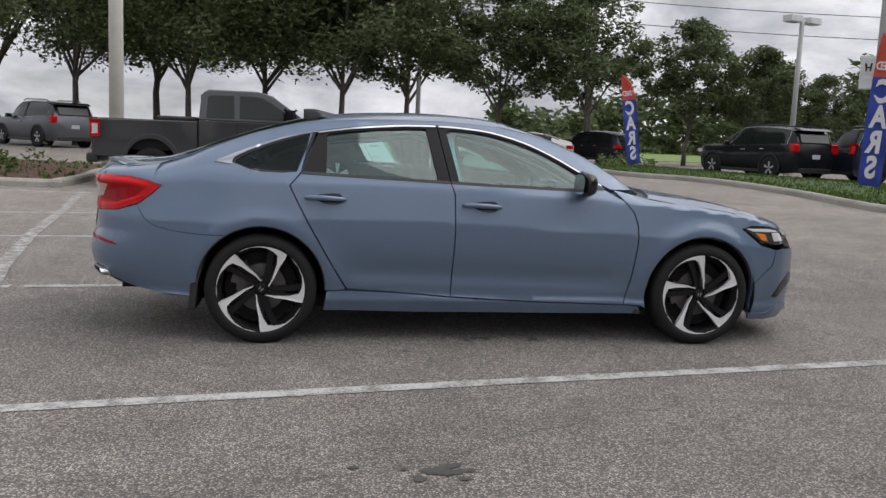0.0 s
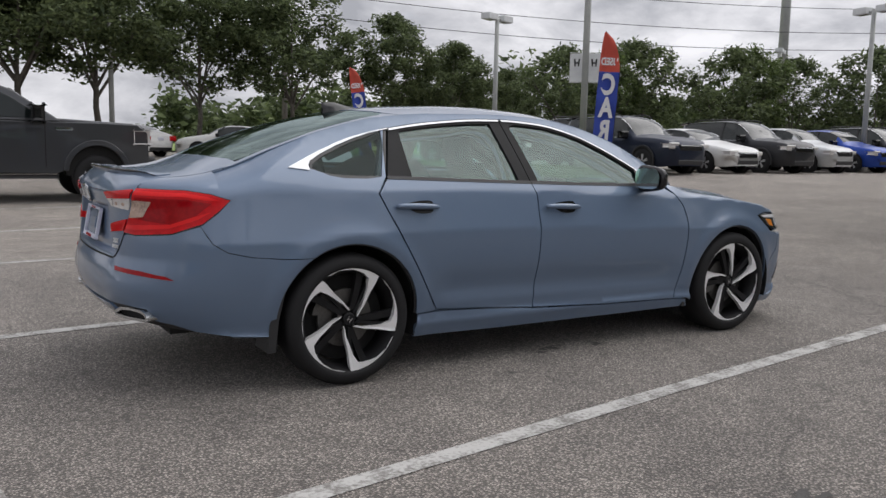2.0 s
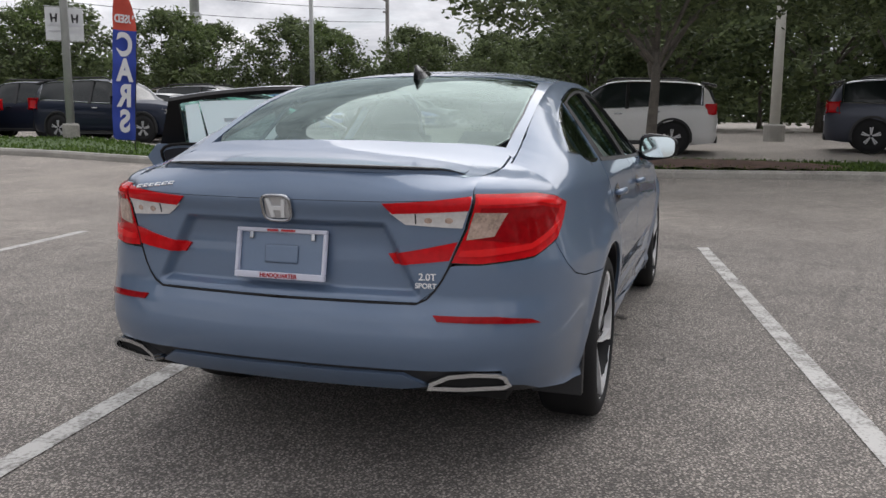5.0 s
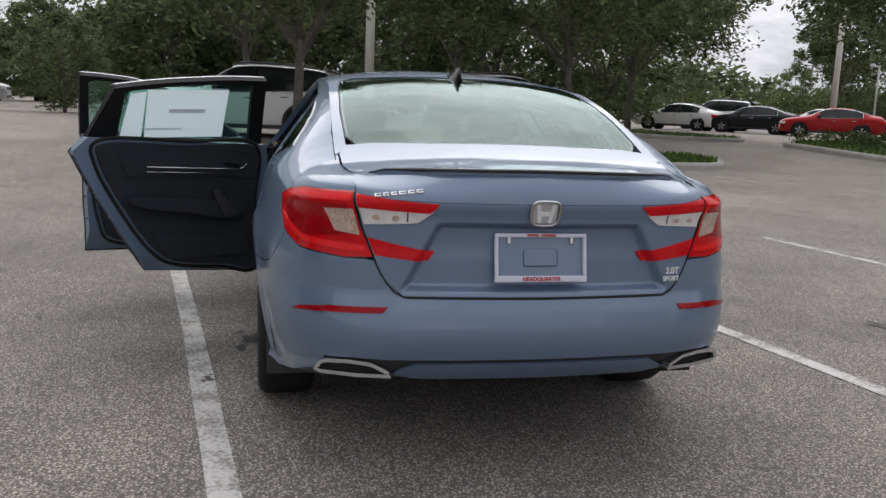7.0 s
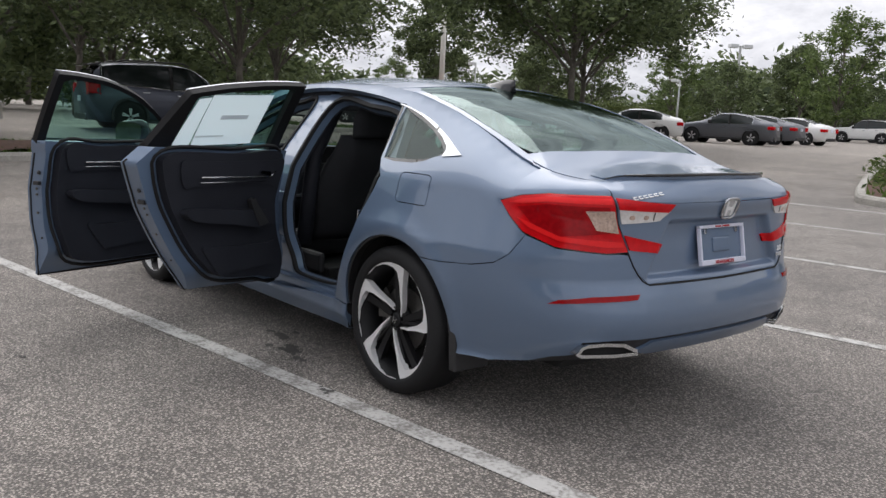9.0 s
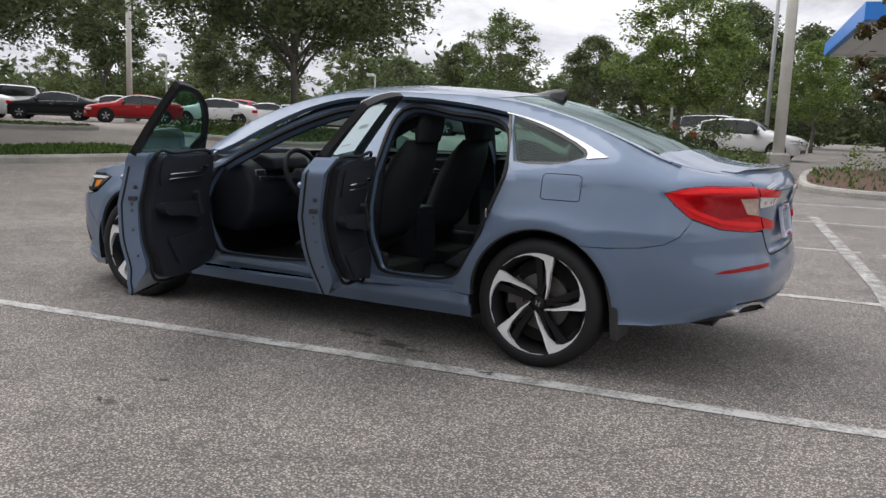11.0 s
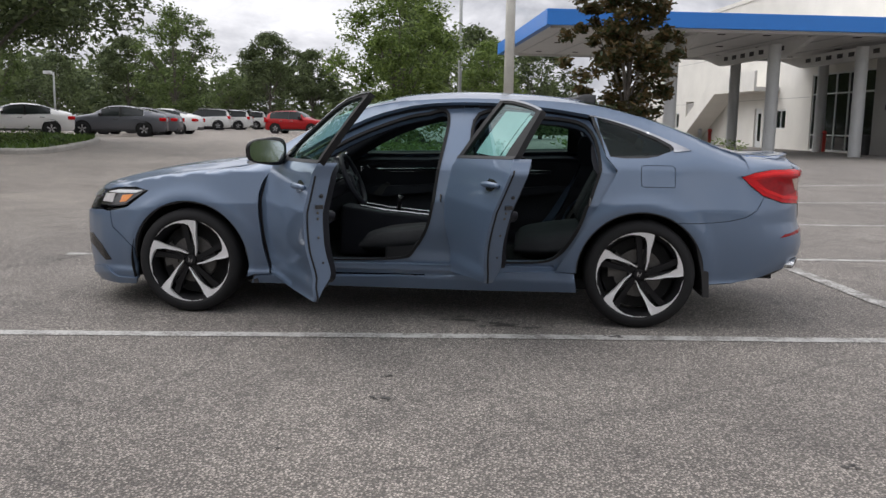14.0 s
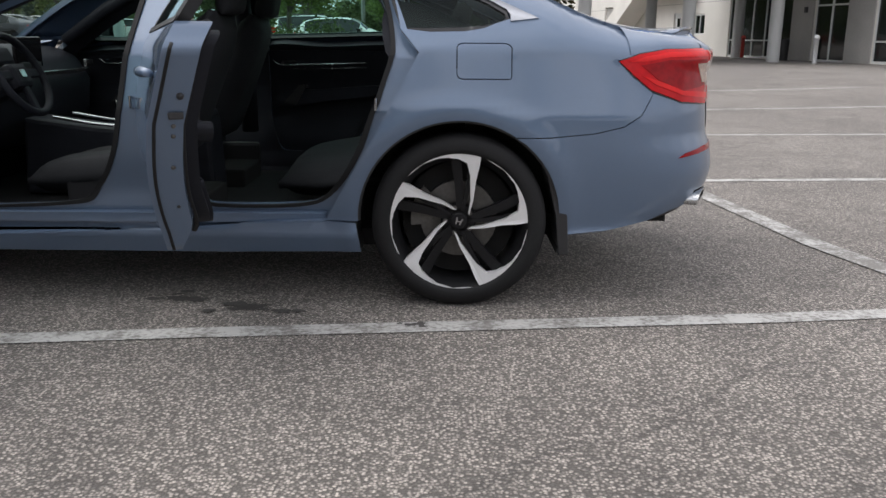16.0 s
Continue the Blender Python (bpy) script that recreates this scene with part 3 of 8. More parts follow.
def blades(loop, n, h, seed, mt, z0=.13):
    """Loose upright blades over an outline."""
    rg = np.random.RandomState(seed)
    P = np.array(loop)
    pts = rg.uniform(P.min(0), P.max(0), (n * 3, 2))
    pts = pts[inside([loop], pts)][:n]
    m = len(pts)
    a = rg.uniform(0, 2 * math.pi, m)
    hh = h * rg.uniform(.4, 1.1, m)
    w = .02 + .03 * rg.rand(m)
    lean = rg.normal(0, .35, (m, 2)) * hh[:, None]
    z = gh(pts[:, 0], pts[:, 1]) + z0
    d = np.stack([np.cos(a), np.sin(a)], 1) * w[:, None]
    V = np.zeros((m, 3, 3))
    V[:, 0, :2], V[:, 1, :2], V[:, 2, :2] = pts - d, pts + d, pts + lean
    V[:, 0, 2] = V[:, 1, 2] = z
    V[:, 2, 2] = z + hh
    me = bpy.data.meshes.new("blades")
    me.from_pydata([tuple(v) for v in V.reshape(-1, 3)], [], [(3 * i, 3 * i + 1, 3 * i + 2) for i in range(m)])
    return me


def island(loop, bed, label, grass_n=0, seed=1, grass_h=.1):
    """A raised bed inside a rounded concrete kerb."""
    lp = resample(smooth_loop(loop, 6), .5)
    inner = inset(lp, .17)
    isl = thing("kerbed_island", label, "island", kind="structure")
    bm = bmesh.new()
    prof = [(0, -.05), (0, .10), (.03, .145), (.15, .15), (.17, .13), (.17, .0)]
    rings = []
    for off, z in prof:
        ll = inset(lp, off)
        rings.append([bm.verts.new((x, y, gz(x, y) + z)) for x, y in ll])
    m = len(lp)
    for r0, r1 in zip(rings, rings[1:]):
        for k in range(m):
            bm.faces.new((r0[k], r0[(k + 1) % m], r1[(k + 1) % m], r1[k]))
    bmesh.ops.recalc_face_normals(bm, faces=bm.faces[:])
    part("kerb", bm, CONCRETE, isl)

    def top(x, y):
        X = np.stack([x, y, gh(x, y) + .12 + .05 * np.minimum(1, edge_gap([inner], np.stack([x, y], 1)) / 1.0)], 1)
        return X, np.tile([0, 0, 1.0], (len(X), 1))

    part("bed", panel(inner, top, step=.5, depth=0), bed, isl)
    if grass_n:
        tagged(part("grass", blades(inner, grass_n, grass_h, seed, GRASS), GRASS, isl), kind="stuff")
    return isl


ISL_TRUCK = island([(-16, 10.6), (-6.7, 10.6), (-5.6, 11.2), (-5.5, 13.5), (-6.0, 15.6), (-16, 16.2)], SOIL, "kerbed planting island with mulch and low shrubs", 1500, 3, .12)
ISL_FLAG = island([(11.8, 9.4), (12.6, 10.6), (14.4, 14.0), (15.0, 16.0), (14.2, 18.5), (12.8, 27.0), (11.6, 28.8), (9.8, 28.0), (9.2, 25.0), (9.1, 20.4), (10.4, 17.6), (10.8, 13.6), (10.6, 10.2), (11.0, 9.4)], GRASS_BED, "kerbed grass island with advertising flags", 9000, 4, .09)
ISL_PILOT = island([(11.35, 2.2), (11.7, -.2), (12.0, -4), (11.2, -8.0), (11.6, -9.0), (12.8, -9.2), (13.6, -8), (14.0, -3), (14.0, 1.4), (13.4, 2.7), (12.2, 3.1)], GRASS_BED, "kerbed grass island below an oak tree", 8000, 5, .1)
ISL_FAR = island([(21.5, -12.2), (27, -11.2), (30, -13), (24, -15), (21.0, -15.2), (20.2, -13.8)], GRASS_BED, "kerbed grass island between parking rows", 2500, 6, .1)
ISL_OAK = island([(16.5, -14.2), (13.2, -13.9), (11.7, -14.9), (12.2, -17.5), (13.6, -21.5), (15.4, -25.2), (17.0, -26.4), (19.3, -26.0), (20.3, -22), (18.6, -15.5)], GRASS_BED, "kerbed island with low shrubs below an oak tree", 5000, 7, .15)
ISL_SHRUB = island([(.5, -11.4), (2.0, -11.5), (2.7, -12.4), (4.2, -16.0), (5.4, -19.5), (6.2, -22.5), (6.0, -27.5), (3.5, -28.5), (1.6, -25.0), (.2, -20.8), (-.4, -14.0), (-.2, -12.2)], SOIL, "kerbed planting island with flowering shrubs", 1200, 8, .15)
ISL_MAG = island([(-3.4, -12.6), (-5.0, -13.0), (-6.3, -14.6), (-7.2, -17.0), (-6.5, -21.0), (-3.0, -21.5), (-1.0, -20.5), (-1.1, -14.6), (-1.9, -12.9)], SOIL, "kerbed bed of red mulch round a magnolia", 800, 9, .15)
mulch = smooth_loop([(12.0, .7), (12.15, -3.0), (12.9, -3.6), (13.7, -2.0), (13.7, .8), (12.8, 1.3)], 6)
part("mulch_bed", panel(mulch, lambda x, y: (np.stack([x, y, gh(x, y) + .165 + .07 * np.minimum(1, edge_gap([mulch], np.stack([x, y], 1)) / .5)], 1), np.tile([0, 0, 1.0], (len(x), 1))), step=.15, depth=0), SOIL, ISL_PILOT, "red mulch round the oak trunk")
bm = bmesh.new()
vs = [bm.verts.new((x, y, gz(x, y) + .07)) for x, y in ((-60, 46), (12, 44), (34, 42), (90, 40), (160, 160), (-120, 170))]
bm.faces.new(vs)
tagged(part("grass_field", bm, FIELD), "bright mown grass field beyond the car park", "field", kind="structure")
def resample_open(pts, step):
    """Points along an open line, about a step apart."""
    out = [pts[0]]
    for a, b in zip(pts, pts[1:]):
        k = max(1, round(math.dist(a, b) / step))
        out += [(a[0] + (b[0] - a[0]) * j / k, a[1] + (b[1] - a[1]) * j / k) for j in range(1, k + 1)]
    return out


# ---- the grey-blue sedan ----
# lengthwise x (nose at +), the car's left is +y; axles at x = +-1.415
SEDAN = thing("sedan", "grey-blue metallic four-door sedan with two doors standing open", "car")

half = [(2.36, 0), (2.335, .3), (2.26, .55), (2.12, .735), (1.92, .855), (1.415, .925), (.5, .925), (-.5, .925), (-1.415, .93), (-1.9, .905), (-2.18, .85), (-2.36, .735), (-2.465, .54), (-2.5, .28), (-2.51, 0)]
mir = [(half[1][0], -half[1][1])] + half + [(half[-2][0], -half[-2][1])]
cont = []
for i in range(1, len(mir) - 2):
    p0, p1, p2, p3 = [np.array(p) for p in mir[i - 1:i + 3]]
    for k in range(40):
        t = k / 40
        cont.append(0.5 * (2 * p1 + (p2 - p0) * t + (2 * p0 - 5 * p1 + 4 * p2 - p3) * t * t + (3 * p1 - p0 - 3 * p2 + p3) * t ** 3))
cont = np.array(cont + [np.array(half[-1])])
arc = np.concatenate([[0], np.cumsum(np.linalg.norm(np.diff(cont, axis=0), axis=1))])
mid = np.interp(0, -cont[:, 0], arc)
SS = mid - arc  # about x along the flank, on round the corners
order = np.argsort(SS)
S_, CX, CY = SS[order], cont[order, 0], cont[order, 1]
tx, ty = np.gradient(CX, S_), np.gradient(CY, S_)
tl = np.hypot(tx, ty)
NX, NY = -ty / tl, tx / tl
S_MIN, S_MAX = S_[0], S_[-1]


def sx(x):
    """Place along the outline for a lengthwise x on the flank."""
    return float(np.interp(x, CX, S_))


def sy_rear(y):
    k = S_ < -1.9
    return float(np.interp(y, CY[k], S_[k]))


def sy_front(y):
    k = S_ > 1.9
    return float(np.interp(-y, -CY[k], S_[k]))


zc = pch([-2.5, -2.4, -2.3, -2.1, -1.95, -1.75, -1.4, -1.09, -.74, -.35, 0, .25, .45, .65, .85, 1.05, 1.27, 1.6, 1.9, 2.1, 2.28, 2.4],
         [1.04, 1.055, 1.062, 1.085, 1.125, 1.205, 1.325, 1.4, 1.437, 1.45, 1.435, 1.395, 1.335, 1.255, 1.145, 1.02, .975, .935, .88, .825, .755, .70])
drop = pch([-2.5, -2.0, -1.5, -1.0, -.4, .4, .9, 1.2, 1.9, 2.3], [.03, .036, .034, .045, .06, .06, .075, .06, .055, .04])
yr = pch([-2.5, -2.0, -1.5, -.9, -.3, .25, .6, .95, 1.3, 1.9, 2.3], [.60, .645, .625, .595, .585, .60, .65, .72, .755, .70, .58])
zs = pch([-2.5, -2.0, -1.2, -.3, .9, 1.4, 2.0, 2.4], [.95, .935, .965, .96, .915, .885, .80, .70])
ys_in = pch([-2.5, -2.0, -1.2, .9, 1.4, 2.0, 2.4], [.06, .06, .045, .045, .045, .06, .08])
low = pch([.10, .20, .25, .295, .33, .38, .48, .62, .72, .785, .80, .86, 1.0], [.13, .075, .055, .04, .05, .04, .022, .005, .0, -.001, .002, .015, .045])
bulge_p = pch([-2.5, -1.9, -1.5, -1.2, .6, 1.0, 1.3, 2.4], [2.0, 1.9, 1.35, 1.12, 1.12, 1.5, 2.0, 2.0])
rear_in = pch([.2, .33, .37, .43, .52, .60, .64, .655, .70, .76, .84, .90, .955, .965, 1.0, 1.03, 1.06, 1.09], [.22, .10, .06, .02, .0, .013, .028, .033, .036, .04, .046, .046, .034, .035, .046, .058, .076, .11])
front_in = pch([.1, .16, .25, .45, .60, .68, .73, .78, .85], [.10, .04, .02, .0, .0, .03, .07, .17, .4])


def zr(x):
    return zc(x) - drop(x)


def flank_y(x, z):
    w = np.interp(x, CX, CY)
    Z0, Z1, Y1 = zs(x), zr(x), yr(x)
    Z1 = np.maximum(Z1, Z0 + .01)
    lo_in = low(np.minimum(z, Z0) / Z0)
    arch = .012 * np.exp(-((np.hypot(x + 1.415, z - .335) - .42) / .05) ** 2) + .012 * np.exp(-((np.hypot(x - 1.415, z - .335) - .42) / .05) ** 2)
    y_lo = w - lo_in - (ys_in(x) - .045) * sstep(.5, 1, z / Z0) + arch * (z < Z0)
    y0 = w - ys_in(x)
    f = np.clip((z - Z0) / (Z1 - Z0), 0, 1)
    p = bulge_p(x)
    g = np.where(p > 1.3, (1 - f ** p) ** (1 / np.maximum(1.0, p * .8)), 1 - f ** p)
    g = np.clip(g, 0, 1)
    y_hi = Y1 + (y0 - Y1) * g
    # a hollow runs along the foot of the doors
    zh = .43 - .02 * x
    dz = z - zh
    y_lo = y_lo - .017 * np.exp(-(dz / np.where(dz > 0, .10, .05)) ** 2) * sstep(-.98, -.80, x) * sstep(1.0, .70, x)
    # the shoulder steps in towards the glass
    return np.where(z <= Z0, y_lo, y_hi)


def skin0(s, z):
    s, z = np.asarray(s, float), np.asarray(z, float)
    cx, cy, nx, ny = [np.interp(s, S_, a) for a in (CX, CY, NX, NY)]
    xx = np.clip(cx, -2.30, 2.25)
    d_side = np.interp(xx, CX, CY) - flank_y(xx, z)
    y = cy
    rec = sstep(.368, .334, np.abs(y) - .55 * (.885 - np.clip(z, .66, .885))) * sstep(.66, .69, z) * sstep(.893, .882, z)
    d_rear = rear_in(z) + .034 * rec + .11 * (np.minimum(np.abs(y), .62) / .56) ** 3 * sstep(.966, 1.05, z)
    d_front = front_in(z)
    wr = sstep(-1.95 - .30 * sstep(.93, .99, z), sy_rear(.50), s)
    wf = sstep(1.9, sy_front(.50), s)
    d = d_side * (1 - wr) * (1 - wf) + d_rear * wr + d_front * wf
    return np.stack([cx - nx * d, cy - ny * d, z], 1)


def skin(side):
    """The body's outer surface on one side (1: left, -1: right), with normals."""
    def f(s, z):
        s, z = np.asarray(s, float), np.asarray(z, float)
        X = skin0(s, z)
        nx, ny = np.interp(s, S_, NX), np.interp(s, S_, NY)
        N = fd_normals(skin0, s, z, np.stack([nx, ny, 0 * nx + .15], 1))
        m = np.array([1, side, 1.0])
        return X * m, N * m
    return f


def wrap(s, z):
    """The rear or nose surface right across: u runs on past the centre line to the other side."""
    s = np.asarray(s, float)
    over = s < S_MIN
    X, N = skin(1)(np.where(over, 2 * S_MIN - s, s), z)
    m = np.where(over, -1.0, 1.0)
    X[:, 1] *= m
    N[:, 1] *= m
    return X, N


def wrap_front(s, z):
    s = np.asarray(s, float)
    over = s > S_MAX
    X, N = skin(1)(np.where(over, 2 * S_MAX - s, s), z)
    m = np.where(over, -1.0, 1.0)
    X[:, 1] *= m
    N[:, 1] *= m
    return X, N


def crown0(x, y):
    x, y = np.asarray(x, float), np.asarray(y, float)
    f = np.clip(np.abs(y) / yr(x), 0, 1.3)
    z = zc(x) - (zc(x) - zr(x)) * f ** 2.2
    # hood: two raised edges
    z = z + .006 * sstep(1.1, 1.5, x) * np.exp(-((np.abs(y) - .52 * yr(x) / .75) / .07) ** 2)
    return np.stack([x, y, z], 1)


def crown(x, y):
    """Roof, glass, boot lid and hood from above."""
    x, y = np.asarray(x, float), np.asarray(y, float)
    return crown0(x, y), fd_normals(crown0, x, y, np.stack([0 * x, 0 * x, 0 * x + 1], 1))


def S(pts):
    """Outline points (x, z) of the flank as (s, z)."""
    return [(sx(x), z) for x, z in pts]


def arch_pts(cx, r, z0, z1, n=26, back=False):
    """Wheel-arch edge from the rear foot over the top to the front foot."""
    a0, a1 = math.pi - math.asin((z0 - .335) / r), math.asin((z1 - .335) / r)
    pts = [(cx + r * math.cos(a0 + (a1 - a0) * k / n), .335 + r * math.sin(a0 + (a1 - a0) * k / n)) for k in range(n + 1)]
    return pts[::-1] if back else pts


G = .0019
AR = .385
# outlines on the flank, x and z
fdoor = [(.89, .262), (.925, .45), (.948, .66), (.945, .78), (.92, .86), (.86, .93), (.735, 1.0), (.50, .987), (0, 1.0), (-.268, 1.008), (-.245, .94), (-.24, .7), (-.248, .30), (.3, .275)]
rdoor = [(-.252, .30), (-.244, .7), (-.249, .94), (-.272, 1.008), (-.7, 1.022), (-1.185, 1.038), (-1.252, .965), (-1.21, .88), (-1.13, .73), (-.99, .49), (-.90, .345), (-.6, .325)]
fender = [(.952, .66), (.93, .45), (.893, .262)] + [(.99, .26)] + arch_pts(1.415, AR, .24, .40)[0:27] + [(1.86, .46), (1.95, .535), (1.965, .635), (1.84, .665), (1.69, .775), (1.86, .81)] + [(1.7, .868), (1.4, .905), (1.1, .937), (.80, 1.0), (.865, .93), (.925, .86), (.95, .78)]
TOP = pch([-1.72, -1.51, -1.31, -1.07, -.79, -.47, -.32, -.07, .2, .39, .57, .68, .78], [1.085, 1.175, 1.245, 1.298, 1.338, 1.362, 1.364, 1.350, 1.292, 1.215, 1.118, 1.05, 1.0])
quarter_top = [(x, float(zr(x)) + .002) for x in np.linspace(-1.12, -2.12, 18)]
seam = [(-2.15, .822), (-2.13, .79), (-2.095, .74), (-2.03, .70), (-1.92, .675), (-1.76, .66)]
arch_rear = [(-1.415 - AR * math.cos(a), .335 + AR * math.sin(a)) for a in np.linspace(1.0, .0, 10)]
quarter = [(-1.258, .965), (-1.19, 1.045)] + [(x, float(TOP(x)) + .004) for x in (-1.13, -1.07)] + quarter_top + [(-2.12, .969), (-2.10, .965), (-2.008, .939), (-2.065, .883)] + seam
quarter += [(x, z) for x, z in arch_pts(-1.415, AR, .335 + AR * math.sin(1.0), .33)] + [(-1.015, .33), (-.903, .338), (-.995, .49), (-1.135, .73), (-1.215, .88)]
QUARTER_LIGHT = [(float(x), float(TOP(x)) - .006) for x in np.linspace(-1.12, -1.66, 12)] + [(-1.545, 1.07), (-1.50, 1.052), (-1.43, 1.04), (-1.3, 1.037), (-1.215, 1.046), (-1.125, 1.27)]
sill_l = [(-1.02, .325), (-.9, .33), (-.6, .318), (-.25, .294), (.3, .268), (.89, .256), (.99, .25), (1.02, .2), (.5, .195), (-.5, .195), (-1.04, .205)]

for side, word in ((1, "left"), (-1, "right")):
    sk = skin(side)
    part("front_fender", panel(inset(S(fender), G), sk, step=.02), PAINT, SEDAN)
    q_holes = []
    if side == 1:
        fuel = smooth_loop(S([(-1.405, .995), (-1.595, .995), (-1.60, .87), (-1.41, .87)]), 8)
        fuel = [(float(np.clip(a, sx(-1.605), sx(-1.398))), float(np.clip(b, .868, 1.0))) for a, b in fuel]
        q_holes = [fuel]
        part("fuel_flap", panel(inset(fuel, .004), sk), PAINT, SEDAN)
    q_holes.append(S(QUARTER_LIGHT))
    part("rear_quarter", panel(inset(S(quarter), G), sk, holes=q_holes), PAINT, SEDAN)
    part("side_skirt", panel(inset(S(sill_l), .001), sk, depth=.03), PAINT, SEDAN)

# rear bumper, right across
def both(pts):
    """An outline drawn for the left half, closed over the centre line."""
    return pts + [(2 * S_MIN - s, z) for s, z in pts[::-1]]


yR = sy_rear
bump_half = [(yR(0), .645), (yR(.46), .648), (yR(.515), .69), (yR(.556), .766), (yR(.60), .7715), (yR(.66), .771), (sx(-2.28), .783)] + S(seam)
bump_half += S(arch_rear + [(-1.80, .30)]) + [(sx(-1.84), .285), (sx(-2.0), .295), (sx(-2.18), .325), (sx(-2.28), .36)] + [(yR(.74), .375), (yR(.72), .432), (yR(.62), .44), (yR(.40), .44), (yR(0), .44)]
part("rear_bumper", panel(inset(both(bump_half), G), wrap, depth=.03), PAINT, SEDAN)
groove = both([(yR(0), .446), (yR(.74), .446), (sx(-2.29), .37), (sx(-2.18), .318), (yR(.60), .352), (yR(.3), .352), (yR(0), .352)])
part("diffuser_shadow_gap", panel(groove, wrap, depth=.05, lift=-.014), BLACK_TRIM, SEDAN, "black plastic lower bumper insert")
lip = both([(yR(0), .421), (yR(.42), .421), (yR(.50), .378), (yR(.40), .36), (yR(0), .358)])
part("lower_valance", panel(lip, wrap, depth=.04, lift=-.002), PAINT, SEDAN)
# boot lid: top and rear face
CREASE = [(yR(0), .962), (yR(.35), .963), (yR(.52), .969), (yR(.60), .976), (yR(.641), .983)]
lid_rear = both(CREASE + [ (yR(.615), .88), (yR(.566), .77), (yR(.525), .695), (yR(.465), .652), (yR(0), .65)])
BOOT = part("boot_lid", panel(inset(lid_rear, G), wrap, step=.010), PAINT, SEDAN)
lid_top = [(-1.93, 0), (-1.925, .3), (-1.90, .50), (-1.90, .60), (-1.97, .632), (-2.1, .632), (-2.25, .61), (-2.32, .57), (-2.38, .40), (-2.42, .2), (-2.43, 0)]
lid_top = lid_top + [(x, -y) for x, y in lid_top[::-1][1:-1]]
part("boot_lid_top", panel(inset(lid_top, G), crown), PAINT, BOOT)


def spoil_x(y):
    return -2.432 + .16 * (np.abs(y) / .56) ** 3.0


def along(pts, n):
    """n + 1 even points on a bent line of (u, v)."""
    q = np.array(pts, float)
    d = np.concatenate([[0], np.cumsum(np.linalg.norm(np.diff(q, axis=0), axis=1))])
    t = np.linspace(0, d[-1], n + 1)
    return np.interp(t, d, q[:, 0]), np.interp(t, d, q[:, 1])


# the rounded edge that joins the lid's top to its rear face
roll_v, roll_f = [], []
for sd in (1, -1):
    a_ = crown(*along([(-2.428, 0), (-2.418, .2), (-2.378, .40), (-2.318, .568), (-2.25, .606)], 28))[0]
    b_, bn = wrap(*along(CREASE, 28))
    k0 = len(roll_v)
    for k in range(29):
        d_ = np.linalg.norm(b_[k] - a_[k])
        back = bn[k] * np.array([1, 1, 0])
        back /= np.linalg.norm(back) + 1e-9
        ta, tb = (back * .8 + np.array([0, 0, -.5])) * d_ * .8, (back * .10 + np.array([0, 0, -1.0])) * d_ * .9
        for j in range(9):
            t = j / 8
            q = (2 * t ** 3 - 3 * t * t + 1) * a_[k] + (t ** 3 - 2 * t * t + t) * ta + (3 * t * t - 2 * t ** 3) * b_[k] + (t ** 3 - t * t) * tb
            roll_v.append((q[0], sd * q[1], q[2]))
    for k in range(28):
        for j in range(8):
            f4 = (k0 + 9 * k + j, k0 + 9 * k + 9 + j, k0 + 9 * k + 10 + j, k0 + 9 * k + 1 + j)
            roll_f.append(f4 if sd > 0 else f4[::-1])
# the shoulder of each rear corner, from the lid's edge down to the lamp
for sd in (1, -1):
    n_ = 20
    a_ = crown(*along([(-2.03, .641), (-2.075, .639), (-2.18, .631), (-2.255, .611)], n_))[0]
    b_, bn = skin(1)(*along([(sx(-2.06), .962), (sx(-2.118), .968), (sx(-2.22), .981), (sx(-2.34), .985), (yR(.645), .985)], n_))
    sh_v, sh_f = [], []
    for k in range(n_ + 1):
        # leaves the lid along its top and meets the flank going down: one rounded shoulder
        gap = b_[k] - a_[k]
        d_ = np.linalg.norm(gap)
        flat = np.array([gap[0], gap[1], 0.0])
        flat /= np.linalg.norm(flat) + 1e-9
        ta = (flat + np.array([0, 0, -.16])) * d_ * .95
        tb = (bn[k] * np.array([.25, .25, 0]) + np.array([0, 0, -1.0])) * d_ * .75
        for j in range(9):
            t = j / 8
            q = (2 * t ** 3 - 3 * t * t + 1) * a_[k] + (t ** 3 - 2 * t * t + t) * ta + (3 * t * t - 2 * t ** 3) * b_[k] + (t ** 3 - t * t) * tb
            sh_v.append((q[0], sd * q[1], q[2]))
    for k in range(n_):
        for j in range(8):
            f4 = (9 * k + j, 9 * k + j + 1, 9 * k + j + 10, 9 * k + j + 9)
            sh_f.append(f4 if sd > 0 else f4[::-1])
    sh = bpy.data.meshes.new("rear_shoulder")
    sh.from_pydata(sh_v, [], sh_f)
    part("rear_shoulder", sh, PAINT, SEDAN, smooth=True)
roll = bpy.data.meshes.new("lid_edge")
roll.from_pydata(roll_v, [], roll_f)
part("lid_edge", roll, PAINT, BOOT, smooth=True)
spoil = [(-2.27, 0), (-2.26, .3), (-2.19, .50), (-2.20, .55), (-2.26, .555)] + [(float(spoil_x(y)) + .002, y) for y in (.54, .5, .44, .36, .26, .14, 0)]
spoil = spoil + [(x, -y) for x, y in spoil[::-1][1:-1]]


def spoil_s(x, y):
    X, N = crown(x, y)
    X[:, 2] += .002 + .018 * sstep(.12, .0, x - spoil_x(y)) * sstep(.57, .50, np.abs(y))
    return X, N


